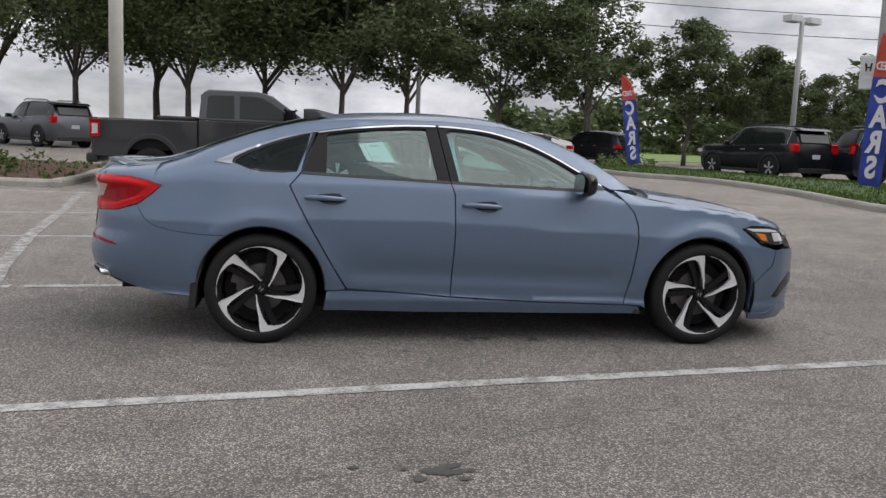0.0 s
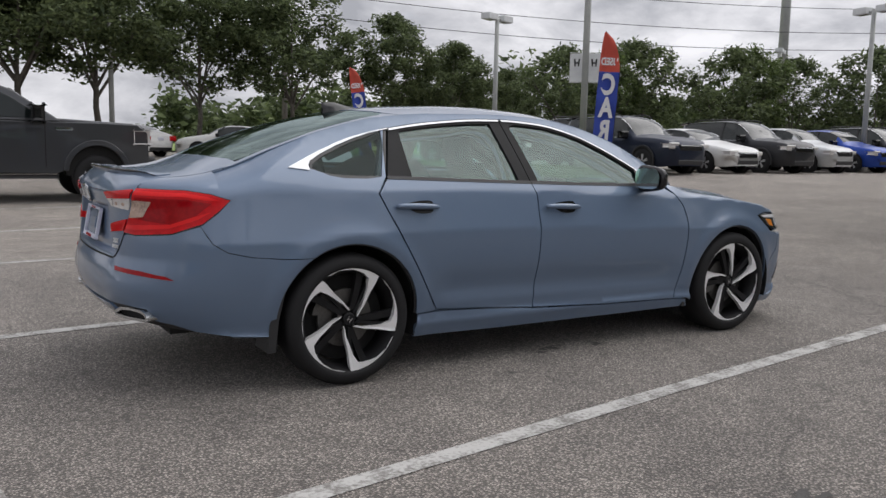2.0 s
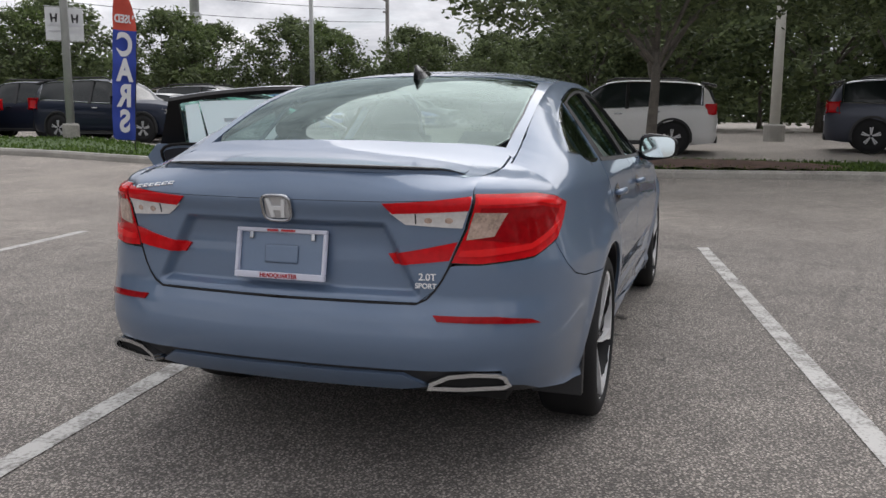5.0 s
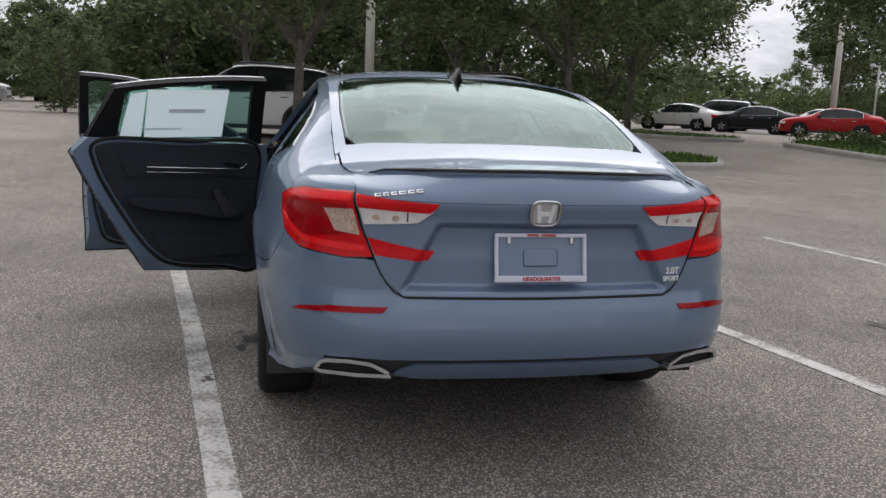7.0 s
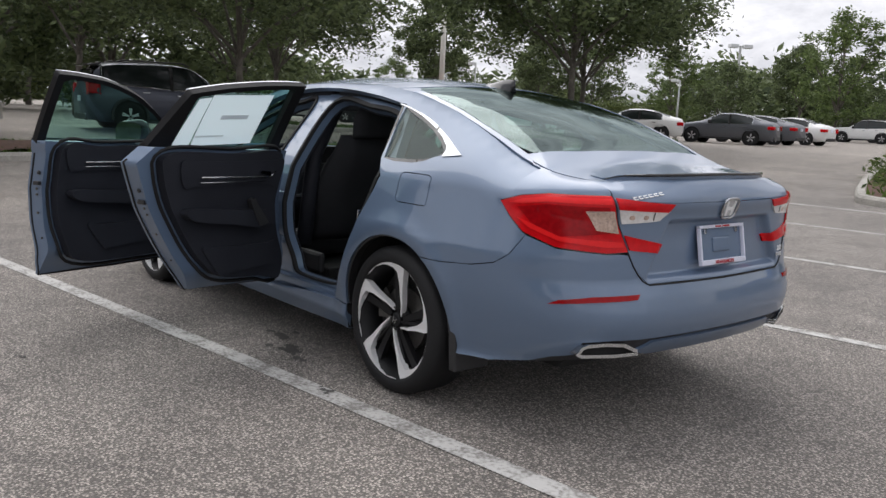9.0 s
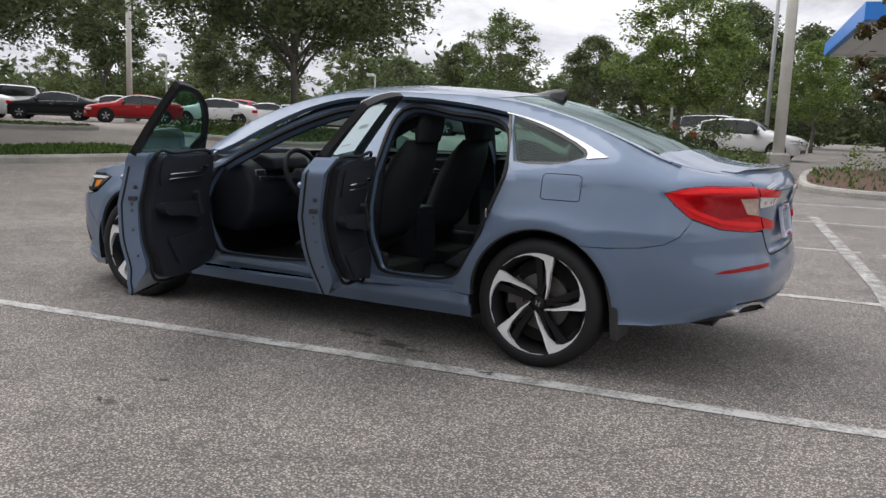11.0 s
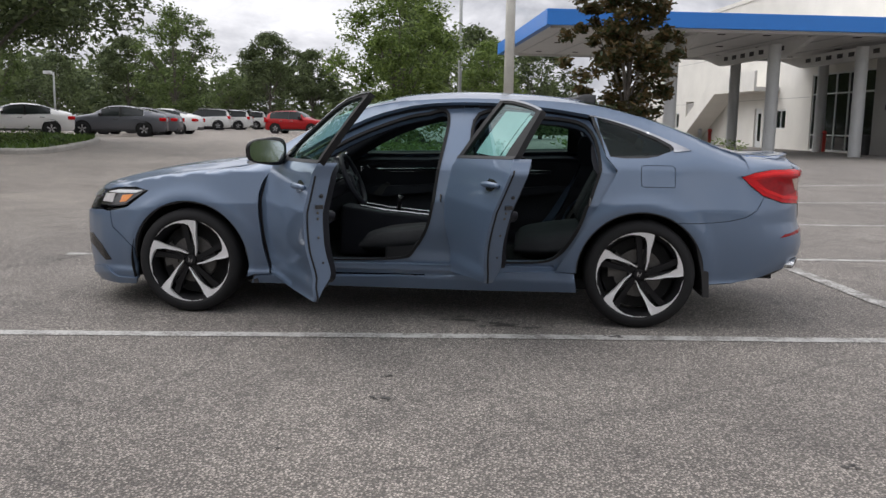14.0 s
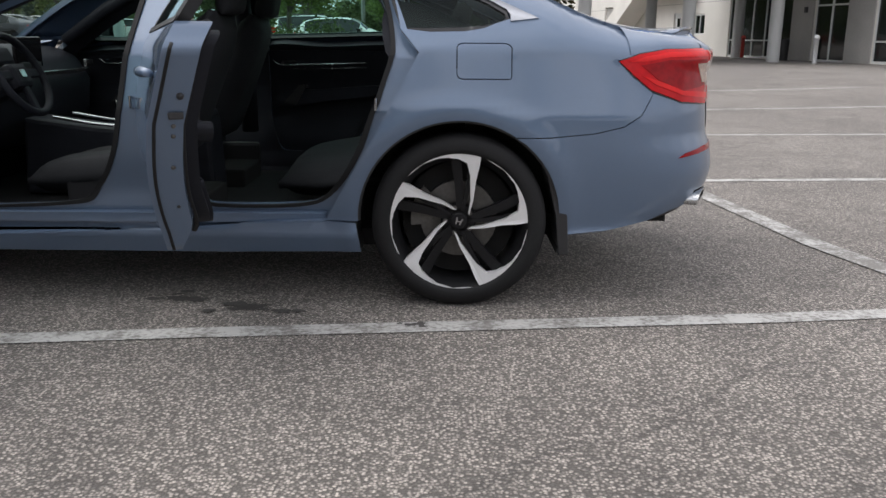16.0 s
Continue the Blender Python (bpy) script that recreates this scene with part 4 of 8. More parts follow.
part("boot_spoiler", panel(spoil, spoil_s, step=.02, depth=.02), PAINT, BOOT)
sp_edge = [tuple(spoil_s(np.array([float(spoil_x(y)) + .004]), np.array([y]))[0][0] + np.array([0, 0, -.004])) for y in np.linspace(-.56, .56, 33)]
part("spoiler_lip", tube_bm(sp_edge, [.0065 * (1 - .75 * max(0, abs(k - 16) - 12) / 4) for k in range(33)], 8), BLACK_GLOSS, BOOT, "thin black spoiler edge")
# roof, rear glass, windscreen, hood
roof = [(.20, 0), (.19, .3), (.15, .50)] + [(x, float(yr(x)) + .001) for x in (.06, -.1, -.3, -.5, -.7, -.9, -.98)] + [(-1.03, .5), (-1.07, .25), (-1.08, 0)]
roof = roof + [(x, -y) for x, y in roof[::-1][1:-1]]
part("roof", panel(roof, crown, depth=.02), PAINT, SEDAN)
for side in (1, -1):
    # strip between the door tops and the roof, down the front and rear pillars
    lo = [(x, float(TOP(x)) + .002) for x in np.linspace(.78, -1.09, 34)]
    hi = [(x, float(zr(x)) - .001) for x in np.linspace(-1.12, .95, 36)]
    part("roof_rail", panel(S(lo + hi), skin(side), depth=.03), PAINT, SEDAN)
    pil = [(.98, .715), (.80, .685), (.6, .645), (.4, .615), (.2, .59), (.06, .588), (.15, .52), (.25, .535), (.5, .57), (.75, .625), (1.02, .68)]
    part("front_pillar", panel([(x, y * side) for x, y in pil], crown, depth=.03, lift=.002), PAINT, SEDAN)
    cpil = [(x, float(yr(x)) + .001) for x in (-.985, -1.1, -1.25, -1.4, -1.55, -1.7, -1.85, -1.98)] + [(-1.93, .60), (-1.85, .60), (-1.6, .597), (-1.3, .575), (-1.1, .552), (-1.046, .506)]
    part("rear_pillar", panel([(x, y * side) for x, y in cpil], crown, depth=.02, lift=-.0005), PAINT, SEDAN)
for side in (1, -1):
    deck = [(-1.88, .60), (-1.97, .636), (-2.06, .637)] + [(x, float(yr(x)) + .001) for x in (-2.06, -2.0, -1.94, -1.88)]
    part("deck_corner", panel([(x, y * side) for x, y in deck], crown, depth=.01, lift=-.003), PAINT, SEDAN)
bl = [(-1.09, 0), (-1.08, .25), (-1.045, .50), (-1.09, .545), (-1.3, .567), (-1.6, .588), (-1.83, .592), (-1.895, .56), (-1.92, .3), (-1.925, 0)]
bl = bl + [(x, -y) for x, y in bl[::-1][1:-1]]
ob = part("rear_window", panel(bl, crown, depth=.006, lift=-.002), GLASS_REAR, SEDAN, "sloping tinted rear window")
ob.visible_shadow = False
part("rear_window_seal", panel(inset(bl, -.004), crown, holes=[inset(bl, .009)], depth=.01, lift=-.004), BLACK_GLOSS, SEDAN)
ws = [(.215, 0), (.205, .3), (.17, .50), (.26, .535), (.5, .565), (.75, .62), (1.0, .675), (1.07, .5), (1.12, .25), (1.13, 0)]
ws = ws + [(x, -y) for x, y in ws[::-1][1:-1]]
ob = part("windscreen", panel(ws, crown, depth=.006, lift=-.003), GLASS_CLEAR, SEDAN)
ob.visible_shadow = False
cowl = [(1.14, 0), (1.13, .25), (1.08, .5), (1.0, .70), (1.1, .73), (1.2, .5), (1.24, 0)]
cowl = cowl + [(x, -y) for x, y in cowl[::-1][1:-1]]
part("cowl_panel", panel(cowl, crown, depth=.02, lift=-.02), BLACK_TRIM, SEDAN)
hood = [(1.2, 0), (1.18, .4), (1.10, .68), (1.06, .735), (1.3, .75), (1.6, .733), (1.88, .695), (2.06, .61), (2.18, .42), (2.24, .2), (2.25, 0)]
hood = hood + [(x, -y) for x, y in hood[::-1][1:-1]]
part("hood", panel(inset(hood, G), crown, step=.022, depth=.02), PAINT, SEDAN)
# nose
yF = sy_front


def both_f(pts):
    return pts + [(2 * S_MAX - s, z) for s, z in pts[::-1]]


nose = both_f([(yF(0), .56), (yF(.45), .56), (yF(.60), .62), (sx(2.04), .64), (sx(1.97), .63), (sx(1.955), .53), (sx(1.86), .455), (sx(1.80), .40), (sx(1.795), .20), (sx(1.9), .15), (yF(.6), .14), (yF(0), .14)])
part("front_bumper", panel(inset(nose, .0004), wrap_front, depth=.03), PAINT, SEDAN)
grille = both_f([(yF(0), .705), (yF(.5), .702), (yF(.745), .735), (yF(.745), .655), (yF(.60), .625), (yF(.44), .565), (yF(0), .565)])
part("grille", panel(grille, wrap_front, depth=.04, lift=-.01), BLACK_GLOSS, SEDAN, "gloss black grille bar")
upper = both_f([(yF(0), .757), (yF(.45), .755), (yF(.735), .752), (yF(.735), .722), (yF(.55), .703), (yF(0), .705)])
part("grille_bar", panel(upper, wrap_front, depth=.03, lift=.004), SATIN, SEDAN, "satin chrome grille bar")
for side in (1, -1):
    wr2 = (lambda sd: (lambda s, z: skin(sd)(s, z)))(side)
    lamp = [(sx(2.085), .752), (sx(1.93), .778), (sx(1.70), .782), (sx(1.76), .745), (sx(1.845), .69), (sx(1.97), .668), (sx(2.085), .672)]
    hl = part("headlamp", panel(lamp, wr2, depth=.03), LAMP_GREY, SEDAN, "dark headlamp with amber corner")
    part("daytime_lamp", panel([(sx(2.04), .752), (sx(1.92), .772), (sx(1.73), .776), (sx(1.78), .758), (sx(1.92), .752)], wr2, depth=.004, lift=.003), BADGE, hl)
    part("turn_lamp", panel([(sx(1.885), .738), (sx(1.80), .748), (sx(1.85), .700), (sx(1.90), .692)], wr2, depth=.004, lift=.003), AMBER, hl)
    part("lamp_cell", panel([(sx(2.07), .738), (sx(1.95), .748), (sx(1.96), .690), (sx(2.07), .690)], wr2, depth=.004, lift=.003), CLEAR_LENS, hl)
    lip_b = [(sx(1.70), .800), (sx(1.93), .788), (sx(2.06), .765), (yF(.58), .752), (yF(.3), .757), (yF(0), .757)]
    a_ = crown(*along([(1.70, .724), (1.88, .697), (2.06, .612), (2.18, .42), (2.24, .2), (2.25, 0)], 26))[0]
    b_ = skin(1)(*along(lip_b, 26))[0]
    lp_v, lp_f = [], []
    for k in range(27):
        d_ = np.linalg.norm(b_[k] - a_[k])
        flat = np.array([b_[k][0] - a_[k][0], b_[k][1] - a_[k][1], 0.0])
        flat /= np.linalg.norm(flat) + 1e-9
        ta, tb = (flat + np.array([0, 0, -.25])) * d_ * .9, np.array([0, 0, -1.0]) * d_ * .8
        for j in range(7):
            t = j / 6
            q = (2 * t ** 3 - 3 * t * t + 1) * a_[k] + (t ** 3 - 2 * t * t + t) * ta + (3 * t * t - 2 * t ** 3) * b_[k] + (t ** 3 - t * t) * tb
            lp_v.append((q[0], side * q[1], q[2]))
    for k in range(26):
        for j in range(6):
            f4 = (7 * k + j, 7 * k + j + 1, 7 * k + j + 8, 7 * k + j + 7)
            lp_f.append(f4[::-1] if side > 0 else f4)
    lp = bpy.data.meshes.new("hood_lip")
    lp.from_pydata(lp_v, [], lp_f)
    part("hood_lip", lp, PAINT, SEDAN, smooth=True)
    fog = [(yF(.62), .46), (yF(.70), .47), (sx(2.06), .40), (sx(2.0), .31), (sx(2.06), .30), (yF(.70), .38), (yF(.62), .40)]
    part("bumper_vent", panel(fog, wr2, depth=.005, lift=.004), BLACK_GLOSS, SEDAN)
    part("front_splitter", panel([(sx(1.80), .205), (sx(1.96), .20), (sx(2.06), .265), (yF(.62), .24), (yF(.62), .19), (sx(2.06), .21), (sx(1.98), .155), (sx(1.82), .165)], wr2, depth=.02, lift=.012), PAINT, SEDAN)

# tail lamps, reflectors
for side in (1, -1):
    sk = skin(side)
    outer = [(sx(-2.012), .937), (sx(-2.10), .962), (sx(-2.22), .978), (yR(.648), .982), (yR(.622), .88), (yR(.574), .779), (yR(.66), .774), (sx(-2.27), .788), (sx(-2.14), .832), (sx(-2.07), .885)]
    part("lamp_surround", panel(inset(outer, -.005), sk, step=.02, lift=.002, depth=.02), BLACK_GLOSS, SEDAN)
    tl_ob = part("tail_lamp", panel(outer, sk, step=.015, lift=.006, depth=.03), RED_LENS, SEDAN, "red C-shaped tail lamp")
    part("lamp_core", panel([(sx(-2.10), .922), (sx(-2.22), .942), (yR(.66), .946), (yR(.635), .85), (sx(-2.28), .828), (sx(-2.17), .868)], sk, step=.02, lift=.0085, depth=.003), RED_DARK, tl_ob)
    part("light_guide", panel([(sx(-2.05), .934), (sx(-2.12), .952), (sx(-2.22), .966), (yR(.652), .972), (yR(.650), .955), (sx(-2.22), .95), (sx(-2.12), .936)], sk, step=.02, lift=.009, depth=.003), RED_BRIGHT, tl_ob)
    part("light_guide", panel([(sx(-2.10), .885), (sx(-2.16), .85), (sx(-2.28), .81), (yR(.66), .795), (yR(.592), .797), (yR(.60), .815), (sx(-2.28), .828), (sx(-2.17), .866)], sk, step=.02, lift=.009, depth=.003), RED_BRIGHT, tl_ob)
    part("turn_cell", panel([(yR(.738), .930), (yR(.641), .934), (yR(.617), .848), (yR(.700), .858)], sk, step=.015, lift=.0105, depth=.004), CELL_LENS, tl_ob)
    X, N = sk(*map(np.array, zip(*resample_open([(yR(.645), .984), (yR(.628), .90), (yR(.615), .855), (yR(.570), .772), (yR(.545), .725), (yR(.520), .690), (yR(.495), .665), (yR(.46), .649), (yR(.30), .6475), (yR(0), .6475)], .03))))
    part("lid_gap", tube_bm([Vector(a) + Vector(b) * .0006 for a, b in zip(X, N)], .0032, 6), RUBBER, BOOT, smooth=True)
    inn_t = [(yR(.634), .976), (yR(.353), .957), (yR(.385), .928), (yR(.623), .940)]
    inn_c = [(yR(.621), .938), (yR(.376), .931), (yR(.425), .894), (yR(.606), .884)]
    inn_b = [(yR(.592), .842), (yR(.362), .797), (yR(.385), .766), (yR(.567), .785)]
    part("inner_lamp", panel(inn_t, sk, step=.015, lift=.007, depth=.01), RED_LENS, tl_ob)
    part("reversing_lamp", panel(inn_c, sk, step=.015, lift=.006, depth=.01), CLEAR_LENS, tl_ob)
    for yb in (.565, .50):
        bulb = [(yR(yb + .013 * math.cos(a)), .909 + .010 * math.sin(a)) for a in np.linspace(0, 2 * math.pi, 10, endpoint=False)]
        part("lamp_bulb", panel(bulb, sk, step=.02, lift=.0075, depth=.002), CELL_LENS, tl_ob)
    part("lamp_divider", panel([(yR(.462), .930), (yR(.457), .930), (yR(.457), .897), (yR(.462), .897)], sk, step=.02, lift=.0075, depth=.002), LAMP_GREY, tl_ob)
    part("lower_lamp_bar", panel(inn_b, sk, step=.015, lift=.007, depth=.01), RED_LENS, tl_ob)
    part("bumper_reflector", panel([(sx(-2.295), .593), (yR(.70), .611), (yR(.516), .618), (yR(.53), .599), (yR(.70), .59), (sx(-2.26), .575)], sk, step=.02, lift=.004, depth=.006), RED_DARK, SEDAN, "red strip reflector")
    tip = smooth_loop([(.735, .405), (.705, .431), (.56, .429), (.495, .378), (.72, .376)], 2)

    def tip_face(u, v, sd=side):
        u, v = np.asarray(u, float), np.asarray(v, float)
        return np.stack([-2.472 + .40 * (u - .49) + .25 * (.43 - v), sd * u, v], 1), np.tile(np.array([-.93, .37 * sd, 0]), (len(u), 1))

    ex = part("exhaust_tip", panel(tip, tip_face, holes=[inset(tip, .014)], step=.02, lift=.0, depth=.08), SATIN, SEDAN, "chrome trapezoid exhaust tip")
    part("exhaust_mouth", panel(inset(tip, .013), tip_face, step=.02, lift=-.02, depth=.0), DARK, ex)
    # front and rear mud flaps
    part("mud_flap", turn(prism_bm([(-1.775, .56), (-1.735, .56), (-1.785, .36), (-1.80, .205), (-1.84, .205), (-1.83, .36)], side * .70, side * .885, .004), Matrix()), BLACK_TRIM, SEDAN)
    part("mud_flap", prism_bm([(1.035, .42), (1.06, .42), (1.02, .30), (1.0, .20), (.97, .20), (.985, .30)], side * .72, side * .885, .004), BLACK_TRIM, SEDAN)
    # wheel house liners
    for cx in (-1.415, 1.415):
        prof = [(.02, side * .57), (.395, side * .57), (.395, side * .885)]
        lin = spin_bm(prof, 24, arc=math.pi * 1.2, start=-.1 * math.pi)
        bmesh.ops.translate(lin, vec=(cx, 0, .335), verts=lin.verts[:])
        part("wheel_house", lin, DARK, SEDAN)
        edge = [(sx(x), z) for x, z in arch_pts(cx, AR, .33 if cx > 0 else .34, .33)]
        rimin = [(sx(x), z) for x, z in arch_pts(cx, AR - .009, .33 if cx > 0 else .34, .33, back=True)]
        part("arch_lip", panel(edge + rimin, sk, depth=.05, lift=-.012), BLACK_TRIM, SEDAN)

# number plate frame, badges


PM = Matrix.Translation((-2.455, 0, .782)) @ Matrix(((0, 0, -1, 0), (-1, 0, 0, 0), (0, 1, 0, 0), (0, 0, 0, 1))) @ pose(0, 0, 0, -11)
fr = box_bm((-.16, -.081, -.006), (.16, -.06, .012), .003)
for a, b in (((-.16, .068, -.006), (.16, .081, .012)), ((-.16, -.06, -.006), (-.149, .068, .012)), ((.149, -.06, -.006), (.16, .068, .012))):
    fr = box_bm(a, b, .003, bm=fr)
PLATE = part("plate_frame", turn(fr, PM), PAPER, SEDAN, "white dealer number plate frame")
part("plate_backing", turn(merge(box_bm((-.149, -.06, -.01), (.149, .068, -.003)), box_bm((-.06, -.03, -.006), (.06, .03, .003), .006)), PM), PAINT, PLATE)
PRED = mat("print_red", (0.38, 0.02, 0.025), 0.6)
part("frame_lettering", turn(text_bm("HEADQUARTER", .0185, .001, .0004), PM @ Matrix.Translation((0, -.0715, .0135))), PRED, PLATE)
part("frame_upper_print", turn(merge(box_bm((-.05, .071, .012), (-.01, .078, .0135)), box_bm((.0, .071, .012), (.05, .078, .0135))), PM), PRED, PLATE)
for yy in (-.11, .11):
    part("plate_bolt", turn(box_bm((yy - .007, .045, -.003), (yy + .007, .075, .006), .003), PM), CHROME, PLATE)


def rear_face(y, z, lift=.004):
    """A pose on the boot lid: x to the viewer's right, y up, z outwards."""
    X, N = wrap([yR(abs(y))], [z])
    n = Vector((N[0, 0], math.copysign(abs(N[0, 1]), y) if y else 0, N[0, 2])).normalized()
    right = Vector((0, -1, 0)) - n * n.dot(Vector((0, -1, 0)))
    right.normalize()
    up = n.cross(right)
    mm = Matrix((right, up, n)).transposed().to_4x4()
    return Matrix.Translation(Vector((X[0, 0], y, z)) + n * lift) @ mm


em = rear_face(0, .935)
ring = []
for k in range(40):
    a = 2 * math.pi * k / 40
    c, s_ = math.cos(a), math.sin(a)
    ring.append((.050 * math.copysign(abs(c) ** .55, c) * (1.0 + .06 * s_), .043 * math.copysign(abs(s_) ** .55, s_), .004))
bm = tube_bm(ring + ring[:1], .0055, 8, cap=False)
EMB = part("badge_ring", turn(bm, em), CHROME, BOOT, "chrome rounded badge surround", True)
bm = prism_bm([(-.034, .031), (-.021, .031), (-.016, .006), (.016, .006), (.021, .031), (.034, .031), (.024, -.032), (.011, -.032), (.013, -.008), (-.013, -.008), (-.011, -.032), (-.024, -.032)], 0, .006, .001)
part("badge_emblem", turn(bm, em @ Matrix(((1, 0, 0, 0), (0, 0, 1, 0), (0, 1, 0, 0), (0, 0, 0, 1)))), BADGE, EMB)
part("badge_plate", turn(box_bm((-.043, -.037, -.002), (.043, .037, .001), .002), em), ALLOY, EMB)
bm = None
xcur = -.085
for wd in (.021, .019, .019, .023, .021, .022):
    q = box_bm((xcur, -.007, -.001), (xcur + wd, -.003, .003), .001)
    q = box_bm((xcur, .004, -.001), (xcur + wd, .008, .003), .001, bm=q)
    q = box_bm((xcur, -.007, -.001), (xcur + .005, .008, .003), .001, bm=q)
    bm = merge(bm, q)
    xcur += wd + .0065
part("model_badge", turn(bm, rear_face(.475, .990 - .004)), BADGE, BOOT, "chrome model badge")
part("engine_badge", turn(text_bm("2.0T", .030, .0015, .0006), rear_face(-.490, .733, .003)), BADGE, BOOT)
part("trim_badge", turn(text_bm("SPORT", .022, .0015, .0006), rear_face(-.486, .706, .003)), BADGE, BOOT)

# aerial fin
fin = bmesh.new()
prof = pch([-1.18, -1.17, -1.1, -1.0, -.93], [.0, .062, .055, .02, .0])
rows_f = []
for x in np.linspace(-1.18, -.93, 14):
    h = float(prof(x))
    w = .03 * math.sin(math.pi * min(1, max(0.02, (x + 1.18 + .02) / .28))) + .006
    zb = float(zc(x)) - .006
    rows_f.append([fin.verts.new((x - .02 * k * h / .06, yy * (1 - .75 * k), zb + h * k)) for k, yy in ((0, -w), (.5, -w * .8), (1, -w * .5), (1, w * .5), (.5, w * .8), (0, w))])
for r0, r1 in zip(rows_f, rows_f[1:]):
    for k in range(5):
        fin.faces.new((r0[k], r0[k + 1], r1[k + 1], r1[k]))
fin.faces.new(rows_f[0])
part("aerial_fin", fin, BLACK_GLOSS, SEDAN, "dark shark-fin aerial", True)
# ---- doors, side glass, wheels, cabin ----
def line_top(x0, x1, off, n=18):
    return [(float(x), float(TOP(x)) + off) for x in np.linspace(x0, x1, n)]


F_OUT = [(.735, 1.0), (.50, .988), (0, 1.0), (-.268, 1.008)] + [(-.335, 1.358)] + line_top(-.32, .72, -.002)
F_HOLE = [(.60, 1.002), (.3, 1.0), (0, 1.008), (-.215, 1.014), (-.28, 1.325)] + line_top(-.24, .60, -.024, 14)
R_OUT = [(-.272, 1.008), (-.7, 1.022), (-1.185, 1.038), (-1.085, 1.292)] + line_top(-1.07, -.34, -.002)
R_HOLE = [(-.348, 1.018), (-.7, 1.03), (-1.037, 1.042), (-1.03, 1.276)] + line_top(-1.01, -.41, -.024, 12)
# trim panels seen from inside
F_TRIM = smooth_loop([(.80, .36), (.84, .60), (.80, .84), (.66, .965), (.1, .975), (-.16, .985), (-.185, .80), (-.17, .50), (-.09, .37), (.3, .34)], 5)
R_TRIM = smooth_loop([(-.33, .36), (-.33, .70), (-.345, .99), (-.7, 1.0), (-1.10, 1.01), (-1.13, .92), (-1.02, .70), (-.88, .48), (-.76, .40), (-.5, .37)], 5)


def inward(sk, dist, side=0):
    """The skin set in by dist, along its normal or, with a side given, straight across the car."""
    def f(s, z):
        X, N = sk(s, z)
        if side:
            N = np.tile((0.0, side, 0.0), (len(N), 1))
        return X - N * dist, -N
    return f


